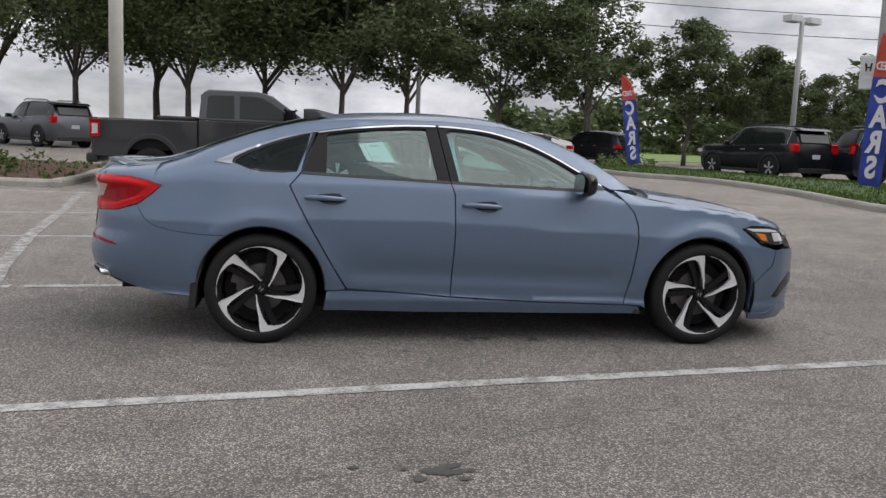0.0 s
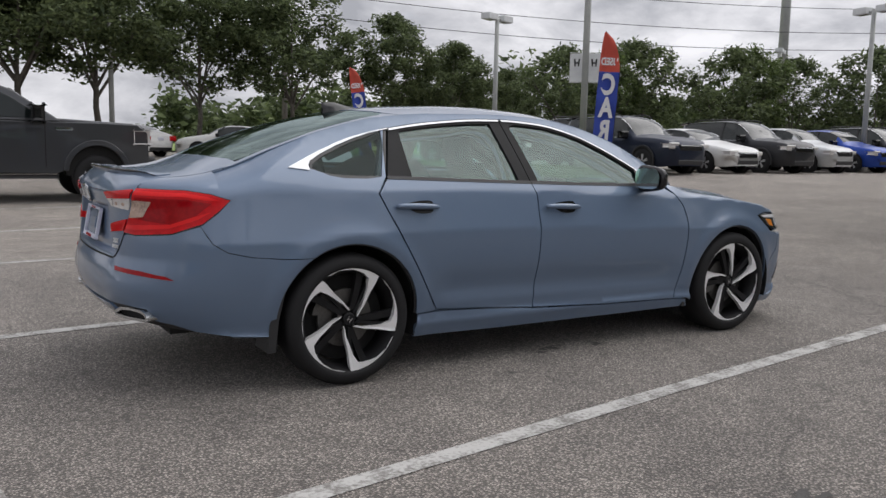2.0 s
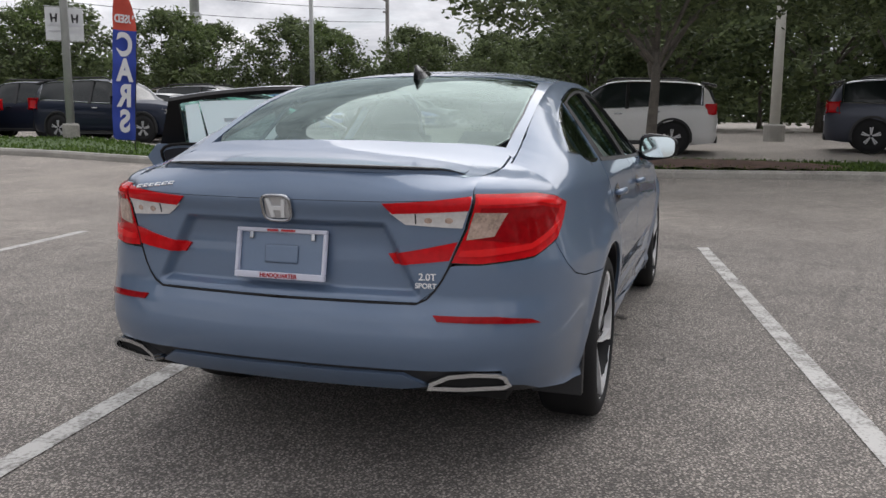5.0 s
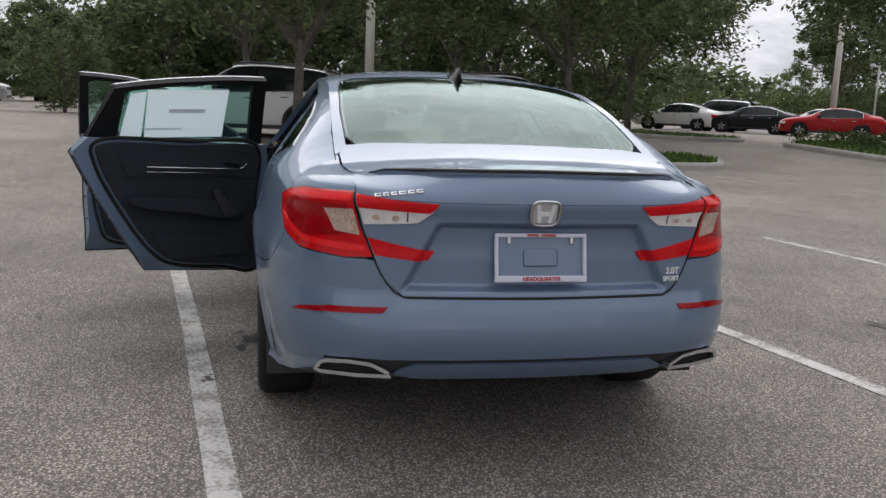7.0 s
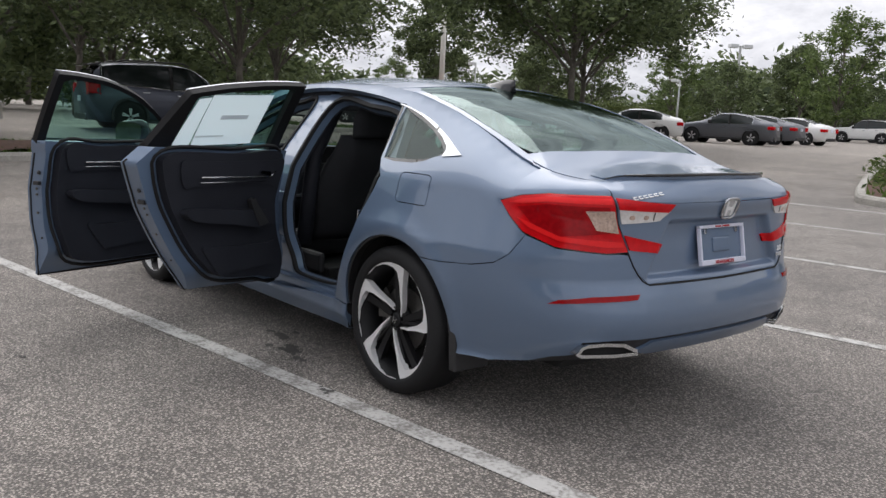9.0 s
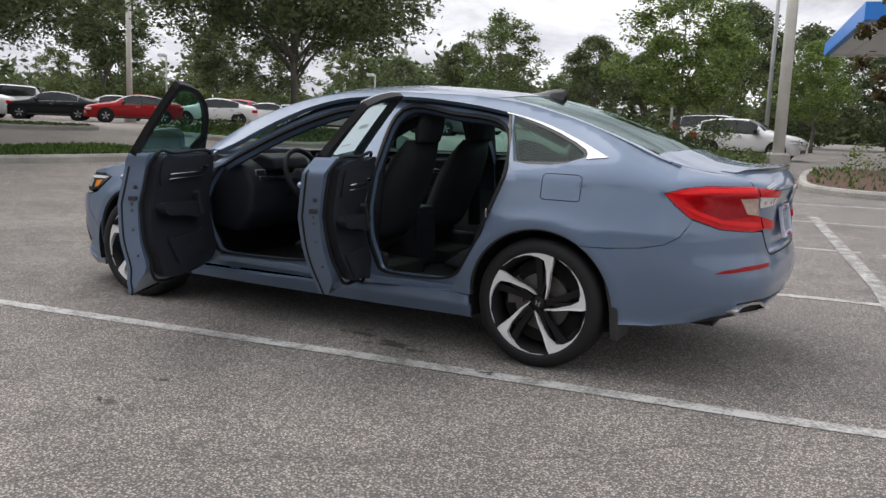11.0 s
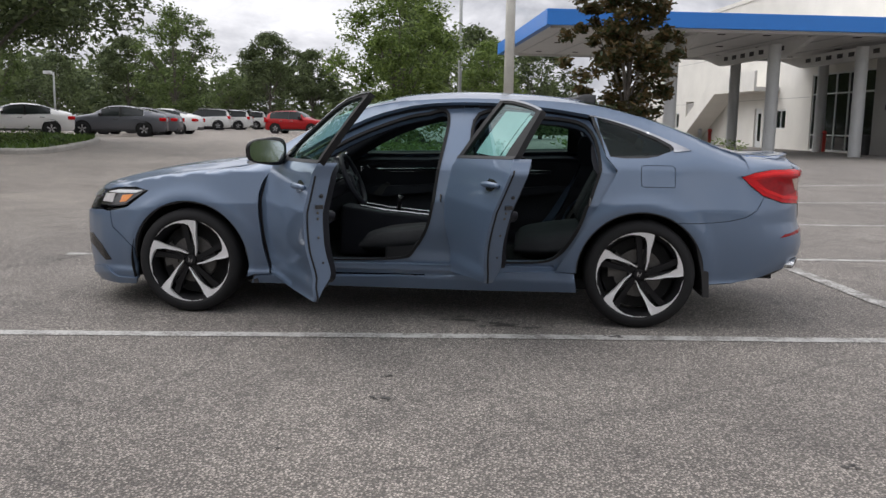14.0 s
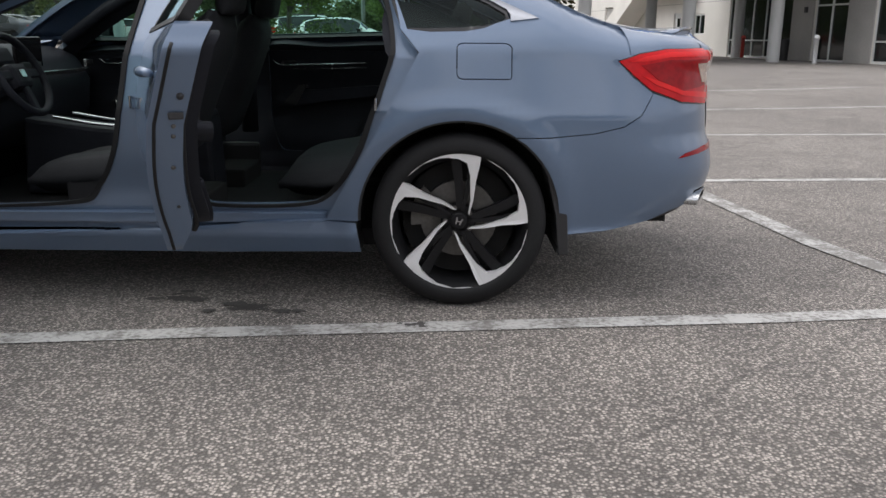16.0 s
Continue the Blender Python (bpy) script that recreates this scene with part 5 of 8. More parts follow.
def car_door(lower, out, hole, trim, side, hinge, angle, handle_x, front):
    """One door: painted skin, black sash, glass, trim, handles; turned about its hinge."""
    sk = skin(side)
    opened = angle != 0
    thick = .10 if opened else .056
    inn = inward(sk, thick, side)
    d = part("front_door" if front else "rear_door", panel(inset(S(lower), G), sk, depth=thick - .001 if opened else .02, back=opened, push=(0, side, 0) if opened else None), PAINT, SEDAN,
             "open " + ("front" if front else "rear") + " door with black trim" if opened else "")
    if opened:
        # the shell thins out towards its lower edge
        for v in d.data.vertices:
            if v.co.z < .47:
                X, N = sk([sx(v.co.x)], [v.co.z])
                gap = X[0][1] - v.co.y
                if gap > .03:
                    q = max(0.0, min(1.0, (v.co.z - .27) / .19))
                    v.co.y += gap * .86 * (1 - q * q * (3 - 2 * q))
    part("window_sash", panel(inset(S(out), .0015), sk, holes=[S(hole)], depth=.032, back=True, lift=-.002), SASH_BLACK, d)
    g = part("door_glass", panel(inset(S(hole), -.006), sk, depth=.004, lift=-.012), GLASS, d)
    g.visible_shadow = False
    x0, x1 = (.72, -.325) if front else (-.345, -1.085)
    part("window_chrome", panel(S(line_top(x0, x1, -.004, 24) + line_top(x1, x0, -.014, 24)), sk, depth=.006, lift=.004), CHROME, d)
    part("belt_moulding", panel(S([(p[0], p[1] + .012) for p in (F_OUT[:4] if front else R_OUT[:3])] + [(p[0], p[1] - .004) for p in (F_OUT[:4] if front else R_OUT[:3])][::-1]), sk, depth=.004, lift=.003), BLACK_TRIM, d)
    # pull handle over a flat black patch in the outline of its cup
    hz = .872 if front else .892
    cup = smooth_loop(S([(handle_x - .03, hz + .028), (handle_x - .12, hz + .03), (handle_x - .19, hz + .01), (handle_x - .12, hz - .03), (handle_x - .03, hz - .025)]), 5)
    part("handle_cup", panel(cup, sk, depth=.0, lift=.0015, step=.02), BLACK_GLOSS, d)
    X, N = sk([sx(handle_x), sx(handle_x - .12), sx(handle_x - .245)], [hz - .004, hz, hz + .004])
    pts = []
    for k in range(15):
        t = k / 14
        p = X[0] * (1 - t) + X[2] * t + N[1] * (.012 + .022 * math.sin(math.pi * min(1, max(0, t))) ** .5)
        pts.append(p)
    hb = tube_bm(pts, [.010 + .006 * math.sin(math.pi * k / 14) ** .5 for k in range(15)], 10)
    part("pull_handle", hb, PAINT, d, smooth=True)
    # inside
    if opened:
        su, sv = zip(*inset(S(trim), -.022))
        X, N = inn(np.array(su), np.array(sv))
        part("door_seal", tube_bm([Vector(q) for q in X] + [Vector(X[0])], .009, 8, cap=False), RUBBER, d, smooth=True)
    t = part("door_trim", panel(S(trim), inn if opened else inward(sk, .05), depth=.045, lift=.044 if opened else .03), SOFT_BLACK, d, "black moulded trim panel")
    lift0 = .044 if opened else .03
    ix0, ix1 = (.55, -.10) if front else (-.42, -.98)
    base = inn if opened else inward(sk, .05)
    arm = [(ix0, .70), (ix0 * .5 + ix1 * .5, .725), (ix1, .745), (ix1 + .03, .69), (ix0 * .5 + ix1 * .5, .655), (ix0 - .05, .62)]
    part("armrest", panel(smooth_loop(S(arm), 5), base, depth=.05, lift=lift0 + .05), SOFT_BLACK, t)
    nn = 9
    up = [(ix0 + .10 + (ix1 - .16 - ix0) * k / nn, .958 + .010 * k / nn) for k in range(nn + 1)] + [(ix0 + .08 + (ix1 - .10 - ix0) * k / nn, .835 + .014 * k / nn) for k in range(nn, -1, -1)]
    part("upper_trim", panel(smooth_loop(S(up), 3), base, depth=.02, lift=lift0 + .008), SOFT_BLACK, t)
    grip = [(ix0 - .02, .640), (ix0 - .10, .735), (ix0 - .13, .775), (ix0 - .16, .765), (ix0 - .14, .72), (ix0 - .09, .628)]
    part("pull_grip", panel(S(grip), base, depth=.03, lift=lift0 + .055, step=.02), BLACK_TRIM, t)
    for z_, z2, rad in ((.893, .878, .0042), (.868, .855, .0022)):
        strip = [(ix1 + .07, z_), (ix1 * .5 + ix0 * .5, (z_ + z2) / 2), (ix0 - .03, z2)] + ([(ix0 + .005, z2 + .004), (ix0 + .03, z2 + .028)] if rad > .003 else [])
        X, N = base(np.array([sx(q[0]) for q in strip]), np.array([q[1] for q in strip]))
        part("trim_strip", tube_bm([Vector(a) + Vector(b) * (lift0 + .018) for a, b in zip(X, N)], rad, 6), SATIN, t, smooth=True)
    lv = [(ix0 + .02 if front else ix0 - .02, .905), (ix0 - .09, .912), (ix0 - .10, .90), (ix0 - .01, .88)]
    part("inner_handle", panel(S(lv), base, depth=.01, lift=lift0 + .03, step=.02), CHROME, t)
    pk = [(ix0 + .06 + (ix1 + .04 - ix0) * k / nn, .53 + .02 * k / nn) for k in range(nn + 1)] + [(ix0 + .02 + (ix1 + .16 - ix0) * k / nn, .425 - .01 * k / nn) for k in range(nn, -1, -1)]
    part("door_pocket", panel(smooth_loop(S(pk), 3), base, depth=.03, lift=lift0 + .012), SOFT_BLACK, t)
    if opened:
        # latch and bolts in the shut face
        half = inward(sk, .072, side)
        ring = [q for q in resample(inset(S(lower), G), .02)]
        cut = [k for k, q in enumerate(ring) if q[1] > (.95 if front else .98)]
        ring = ring[cut[-1] + 1:] + ring[:cut[0]] if cut[-1] - cut[0] + 1 == len(cut) else [q for q in ring if q[1] <= (.95 if front else .98)]
        X, N = inward(sk, .020, side)(np.array([q[0] for q in ring]), np.array([q[1] for q in ring]))
        part("edge_seal", tube_bm([Vector(q) for q in X], .005, 8), RUBBER, d, smooth=True)
        for zz, rr, mt in ((.84, .011, BLACK_TRIM), (.755, .007, STEEL), (.725, .007, STEEL), (.63, .007, STEEL), (.50, .006, BLACK_TRIM)):
            ex = -.246 if front else float(np.interp(zz, [.345, .49, .73, .88, .965], [-.90, -.99, -1.13, -1.21, -1.252])) + .003
            X, N = half([sx(ex)], [zz])
            b2 = bmesh.new()
            bmesh.ops.create_uvsphere(b2, u_segments=10, v_segments=6, radius=rr)
            part("latch_bolt", turn(b2, Matrix.Translation(Vector(X[0]))), mt, d)
        ex = -.246 if front else -1.158
        X, N = half([sx(ex)], [.785])
        part("door_latch", turn(box_bm((-.012, -.020, -.010), (.012, .020, .010), .003), Matrix.Translation(Vector(X[0]))), BLACK_TRIM, d)
    if front:
        my = .965
        mir = bmesh.new()
        bmesh.ops.create_uvsphere(mir, u_segments=32, v_segments=18, radius=1)
        for v in mir.verts:
            c = Vector((v.co.x, math.copysign(abs(v.co.y) ** .62, v.co.y), math.copysign(abs(v.co.z) ** .62, v.co.z)))
            k = 1 if c.x > 0 else .35
            v.co = Vector((.555 + c.x * .075 * k * (1 - .25 * c.y * c.y), side * my + c.y * .118 * (1 if c.y * side < 0 else 1), 1.035 + c.z * .078 * (1 - .18 * c.y * side)))
        mo = part("door_mirror", mir, BLACK_GLOSS, d, "black door mirror", True)
        part("mirror_stalk", tube_bm([(.66, side * .80, .985), (.62, side * .86, .99), (.58, side * .93, 1.0)], [.035, .026, .03], 10), BLACK_GLOSS, mo, smooth=True)
        mg = bmesh.new()
        bmesh.ops.create_circle(mg, cap_ends=True, segments=28, radius=1)
        for v in mg.verts:
            dz = math.copysign(abs(v.co.y) ** .6, v.co.y) * .062
            v.co = Vector((.520 + dz * (.136 if side > 0 else .02), side * my + math.copysign(abs(v.co.x) ** .6, v.co.x) * .098, 1.036 + dz))
        for f in mg.faces:
            if f.normal.x > 0:
                f.normal_flip()
        part("mirror_glass", mg, MIRROR, mo)
        sail = [(.74, 1.003), (.585, 1.003), (.60, 1.085), (.66, 1.052)]
        part("mirror_base", panel(S(sail), sk, depth=.01, lift=.004), BLACK_GLOSS, d)
    if angle:
        hx, hy = hinge
        d.matrix_world = Matrix.Translation((hx - (.045 if front else .012), hy + .02, .018)) @ pose(0, 0, 0, 0, 0, -angle) @ Matrix.Translation((-hx, -hy, 0))
    return d


FDL = car_door(fdoor, F_OUT, F_HOLE, F_TRIM, 1, (.925, .875), 63, .045, True)
RDL = car_door(rdoor, R_OUT, R_HOLE, R_TRIM, 1, (-.25, .875), 68, -.92, False)
car_door(fdoor, F_OUT, F_HOLE, F_TRIM, -1, (0, 0), 0, .045, True)
car_door(rdoor, R_OUT, R_HOLE, R_TRIM, -1, (0, 0), 0, -.92, False)

# price sheets behind the left rear window
sk = skin(1)
pin = inward(sk, .02)
pp = part("price_sheet", panel(S([(-.52, 1.30), (-.92, 1.285), (-.90, 1.045), (-.50, 1.055)]), pin, depth=.001, step=.04), PAPER, RDL, "white printed price sheets taped inside")
part("price_sheet", panel(S([(-.925, 1.275), (-1.0, 1.265), (-1.02, 1.05), (-.915, 1.052)]), pin, depth=.001, step=.04, lift=.002), PAPER, RDL)
part("printed_lines", panel(S([(-.62, 1.20), (-.80, 1.195), (-.80, 1.175), (-.62, 1.18)]), pin, depth=.0005, lift=.003, step=.05), PAPER_GREY, pp)
part("printed_lines", panel(S([(-.72, 1.10), (-.90, 1.095), (-.90, 1.087), (-.72, 1.092)]), pin, depth=.0005, lift=.003, step=.05), PAPER_GREY, pp)

# fixed quarter glass and its chrome
for side in (1, -1):
    sk = skin(side)
    qg = [(-1.20, 1.046), (-1.105, 1.288), (-1.2, 1.264), (-1.31, 1.232), (-1.42, 1.192), (-1.52, 1.150), (-1.585, 1.112), (-1.592, 1.088), (-1.565, 1.066), (-1.50, 1.054), (-1.43, 1.047), (-1.3, 1.043)]
    g = part("quarter_glass", panel(S(qg), sk, depth=.004, lift=-.004), GLASS_TINTED, SEDAN)
    g.visible_shadow = False
    part("glass_seal", panel(inset(S(qg), -.006), sk, holes=[inset(S(qg), .008)], depth=.012, lift=-.001), BLACK_GLOSS, SEDAN)
    chrome = line_top(-1.09, -1.71, -.001, 18) + [(-1.601, 1.076), (-1.602, 1.100), (-1.588, 1.119), (-1.52, 1.155), (-1.42, 1.196), (-1.31, 1.235), (-1.2, 1.267), (-1.09, 1.289)]
    part("quarter_chrome", panel(S(chrome), sk, depth=.008, lift=.005, step=.02), CHROME, SEDAN, "bright window surround tapering to a point")
    # added black panel that blocks the view in, so the quarter glass reads dark
    qt = smooth_loop([(-1.16, .98), (-1.12, 1.20), (-1.25, 1.22), (-1.42, 1.16), (-1.60, 1.08), (-1.66, .98), (-1.45, .93)], 4)
    part("quarter_blind", panel(S(qt), sk, depth=.01, lift=-.12, back=True), SOFT_BLACK, SEDAN)
    # pillar that the doors close against
    F_OPEN = smooth_loop([(-.20, 1.318), (-.165, 1.0), (-.11, .62), (-.02, .44), (.12, .385), (.68, .36), (.81, .42), (.86, .62), (.84, .80), (.72, .965), (.50, 1.105), (.3, 1.205), (.08, 1.285), (-.06, 1.315)], 5)
    R_OPEN = smooth_loop([(-.405, 1.322), (-.37, 1.0), (-.365, .60), (-.41, .42), (-.52, .375), (-.80, .385), (-.92, .44), (-1.03, .62), (-1.12, .86), (-1.155, 1.03), (-1.07, 1.255), (-.75, 1.308)], 5)
    rim = [(.97, .27), (.97, .72), (.95, .88), (.80, .99)] + line_top(.78, -1.1, .004, 24) + [(-1.25, 1.0), (-1.27, .93), (-1.18, .75), (-1.0, .45), (-1.0, .22), (0, .2)]
    part("door_frame", panel(S(rim), sk, holes=[S(F_OPEN), S(R_OPEN)], depth=.05, lift=-.058, back=True), PAINT, SEDAN)
    part("inner_trim", panel(S(rim), sk, holes=[inset(S(F_OPEN), .003), inset(S(R_OPEN), .003)], depth=.006, lift=-.112, back=True), SOFT_BLACK, SEDAN, "black trim lining the door openings")
    for op in (F_OPEN, R_OPEN):
        part("opening_seal", panel(inset(S(op), -.014), sk, holes=[inset(S(op), .004)], depth=.02, lift=-.050), RUBBER, SEDAN)
    step_pl = [(.75, .338), (-.9, .345), (-.9, .318), (.75, .31)]
    part("sill_ledge", panel(S(step_pl), sk, depth=.03, lift=-.03), PAINT, SEDAN)
# added black strip: the shade in the open hinge gap, put in as colour
gapline = [(.897, .30), (.930, .45), (.950, .62), (.949, .74), (.930, .83), (.88, .92)]
part("hinge_gap_shade", panel(S(gapline + [(x - .055, z) for x, z in gapline[::-1]]), skin(1), depth=.01, lift=-.020, step=.02), RUBBER, SEDAN, "black strip for the shade in the gap of the open front door")
# striker and hinges on the left pillars
for x, z in ((-1.10, .80), (-.19, .80)):
    X, N = skin(1)([sx(x)], [z])
    part("door_striker", tube_bm([Vector(X[0]) - Vector(N[0]) * .06, Vector(X[0]) - Vector(N[0]) * .03, Vector(X[0]) - Vector(N[0]) * .03 + Vector((0, 0, -.04)), Vector(X[0]) - Vector(N[0]) * .06 + Vector((0, 0, -.04))], .006, 8), CHROME, SEDAN)
for hx, z in ((.90, .50), (.90, .74), (-.285, .52), (-.285, .76)):
    part("door_hinge", box_bm((hx - .05, .80, z), (hx + .05, .862, z + .045), .008), PAINT, SEDAN)

# cabin
part("cabin_floor", box_bm((-1.2, -.74, .215), (1.1, .74, .27)), CARPET, SEDAN)
part("underbody", box_bm((-1.75, -.72, .20), (2.0, .72, .214)), DARK, SEDAN)
part("rear_undertray", box_bm((-2.25, -.70, .305), (-1.7, .70, .33)), DARK, SEDAN)
part("firewall", box_bm((.98, -.76, .2), (1.06, .76, .93)), DARK, SEDAN)
part("seat_bulkhead", box_bm((-1.50, -.74, .22), (-1.44, .74, .96)), DARK, SEDAN)
part("parcel_shelf", turn(prism_bm([(-1.38, .965), (-1.88, 1.02), (-1.88, .99), (-1.38, .94)], -.60, .60), Matrix()), CLOTH, SEDAN)
part("boot_well", box_bm((-2.36, -.60, .45), (-1.5, .60, .62)), DARK, SEDAN)
head = [(.16, 0), (.15, .45), (-.3, .52), (-1.0, .53), (-1.03, 0)]
head = head + [(x, -y) for x, y in head[::-1][1:-1]]


def under_roof(x, y):
    X, N = crown(x, y)
    return X - N * .045, -N


part("headliner", panel(head, under_roof, depth=.02), HEADLINER, SEDAN)
for side in (1, -1):
    for op_pts in ([(.70, .66, .98), (.45, .60, 1.14), (.2, .555, 1.26), (-.1, .53, 1.325), (-.3, .53, 1.34)], [(-.4, .53, 1.34), (-.8, .53, 1.32), (-1.1, .54, 1.27), (-1.4, .56, 1.15)]):
        part("pillar_trim", tube_bm([(x, side * y, z) for x, y, z in op_pts], .035, 8), SOFT_BLACK, SEDAN, smooth=True)
    part("pillar_trim", tube_bm([(-.29, side * .49, 1.315), (-.28, side * .64, 1.0), (-.27, side * .69, .5)], .045, 8), SOFT_BLACK, SEDAN, smooth=True)
dash = [(.62, .60), (.60, .78), (.67, .90), (.78, .945), (.97, .965), (.975, .5), (.72, .48)]
DASH = part("dashboard", prism_bm(dash, -.72, .72, .03), SOFT_BLACK, SEDAN, "black soft-touch dashboard", True)
part("instrument_hood", prism_bm([(.56, .88), (.59, .955), (.70, .98), (.79, .94), (.70, .86)], .18, .55, .02), SOFT_BLACK, DASH)
part("dash_strip", box_bm((.592, -.66, .815), (.602, .66, .838), .003), SATIN, DASH)
part("centre_screen", box_bm((.59, -.13, .86), (.61, .13, 1.0), .008), BLACK_GLOSS, DASH)
for yy in (.66, -.66, .05, -.05):
    v = box_bm((.582, yy - .045, .845), (.60, yy + .045, .885), .004)
    part("air_vent", v, SATIN if abs(yy) > .5 else BLACK_TRIM, DASH)
part("centre_console", merge(prism_bm([(.62, .28), (.60, .64), (.30, .60), (-.02, .575), (-.06, .65), (-.26, .65), (-.28, .28)], -.115, .115, .02), box_bm((-.26, -.10, .63), (-.06, .10, .675), .02)), SOFT_BLACK, SEDAN)
for yy in (-.108, .108):
    part("console_trim", tube_bm([(.46, yy, .64), (.28, yy, .612), (-.06, yy, .585)], .007, 8), SATIN, SEDAN)
part("gear_lever", tube_bm([(.20, 0, .60), (.19, 0, .67), (.18, 0, .71)], [.016, .014, .026], 10), BLACK_GLOSS, SEDAN, smooth=True)
# steering wheel
st = bmesh.new()
R0, r0 = .183, .017
rings = []
for k in range(40):
    a = 2 * math.pi * k / 40
    rings.append([st.verts.new(((R0 + r0 * math.cos(b)) * math.cos(a), (R0 + r0 * math.cos(b)) * math.sin(a) * .97, r0 * math.sin(b))) for b in [2 * math.pi * j / 8 for j in range(8)]])
for k in range(40):
    for j in range(8):
        st.faces.new((rings[k][j], rings[(k + 1) % 40][j], rings[(k + 1) % 40][(j + 1) % 8], rings[k][(j + 1) % 8]))
SWM = Matrix.Translation((.46, .37, .845)) @ Matrix(((0, .42, -.90, 0), (-1, 0, 0, 0), (0, .90, .42, 0), (0, 0, 0, 1)))
SW = part("steering_wheel", turn(st, SWM), SOFT_BLACK, SEDAN, "black three-spoke steering wheel", True)
hubw = box_bm((-.075, -.06, -.05), (.075, .055, .01), .025)
for a, b in (((-.17, -.015, -.02), (-.06, .025, .0)), ((.06, -.015, -.02), (.17, .025, .0)), ((-.02, -.175, -.02), (.02, -.05, .0))):
    hubw = box_bm(a, b, .006, bm=hubw)
part("wheel_hub", turn(hubw, SWM), SOFT_BLACK, SW)
part("hub_emblem", turn(box_bm((-.022, -.018, .01), (.022, .018, .014), .003), SWM), CHROME, SW)
part("steering_column", tube_bm([(.47, .37, .82), (.68, .37, .71)], .05, 12), SOFT_BLACK, SW)


def seat_back_bm(w, h, th, wing):
    """A padded backrest with side bolsters, standing on z = 0."""
    b2 = bmesh.new()
    nx, nz = 13, 12
    front, back = [], []
    for j in range(nz + 1):
        v = j / nz
        ww = w * (1 - .22 * sstep(.55, 1, v)) * (.94 + .06 * math.sin(math.pi * v))
        fr_, bk_ = [], []
        for i in range(nx + 1):
            u = i / nx * 2 - 1
            roundy = (1 - abs(u) ** 5) * (1 - (2 * v - 1) ** 10)
            bolster = wing * sstep(.55, .82, abs(u)) * (1 - sstep(.6, .95, v))
            groove = -.008 * math.exp(-((abs(u) - .56) / .05) ** 2) - .006 * math.exp(-((v - .62) / .03) ** 2)
            fr_.append(b2.verts.new(((th * .5 + bolster + groove) * max(.15, roundy), u * ww / 2, v * h)))
            bk_.append(b2.verts.new((-(th * .5) * max(.15, roundy), u * ww / 2, v * h)))
        front.append(fr_)
        back.append(bk_)
    for j in range(nz):
        for i in range(nx):
            b2.faces.new((front[j][i], front[j][i + 1], front[j + 1][i + 1], front[j + 1][i]))
            b2.faces.new((back[j][i + 1], back[j][i], back[j + 1][i], back[j + 1][i + 1]))
    for g, q in ((0, 1), (nx, -1)):
        for j in range(nz):
            a = (front[j][g], front[j + 1][g], back[j + 1][g], back[j][g])
            b2.faces.new(a if q > 0 else a[::-1])
    for j, q in ((0, -1), (nz, 1)):
        for i in range(nx):
            a = (front[j][i], front[j][i + 1], back[j][i + 1], back[j][i])
            b2.faces.new(a if q > 0 else a[::-1])
    return b2


for yy in (.37, -.37):
    base = part("front_seat", turn(seat_back_bm(.52, .54, .15, .05), Matrix.Translation((-.15, yy, .47)) @ Matrix(((0, 0, 1, 0), (0, 1, 0, 0), (1, 0, 0, 0), (0, 0, 0, 1))) @ pose(0, 0, 0, 0, -6, 0)), CLOTH, SEDAN, "black cloth and leather bucket seat", True)
    part("seat_back", turn(seat_back_bm(.50, .66, .15, .055), Matrix.Translation((-.17, yy, .50)) @ pose(0, 0, 0, 0, -22, 0)), CLOTH, base, smooth=True)
    part("headrest", turn(seat_back_bm(.27, .19, .10, .0), Matrix.Translation((-.445, yy, 1.10)) @ pose(0, 0, 0, 0, -12, 0)), CLOTH, base, smooth=True)
    part("seat_side_trim", box_bm((-.34, yy + math.copysign(.235, yy) - .02, .33), (.20, yy + math.copysign(.235, yy) + .02, .45), .02), BLACK_TRIM, base)
    part("seat_rail", box_bm((-.35, yy - .2, .27), (.2, yy + .2, .36), .01), DARK, base)
part("rear_bench", turn(seat_back_bm(1.26, .56, .18, .0), Matrix.Translation((-1.20, 0, .47)) @ Matrix(((0, 0, 1, 0), (0, 1, 0, 0), (1, 0, 0, 0), (0, 0, 0, 1))) @ pose(0, 0, 0, 0, -8, 0)), CLOTH, SEDAN, "black rear bench seat", True)
for yy in (.40, -.40, 0):
    part("rear_backrest", turn(seat_back_bm(.44 if yy else .36, .60, .16, .03 if yy else 0), Matrix.Translation((-1.12, yy, .50)) @ pose(0, 0, 0, 0, -26, 0)), CLOTH, SEDAN, smooth=True)
    part("rear_headrest", turn(seat_back_bm(.26, .13, .08, 0), Matrix.Translation((-1.40, yy, 1.03)) @ pose(0, 0, 0, 0, -14, 0)), CLOTH, SEDAN, smooth=True)
part("rear_view_mirror", turn(box_bm((-.012, -.12, -.032), (.012, .12, .032), .012), Matrix.Translation((.38, 0, 1.27))), BLACK_TRIM, SEDAN)


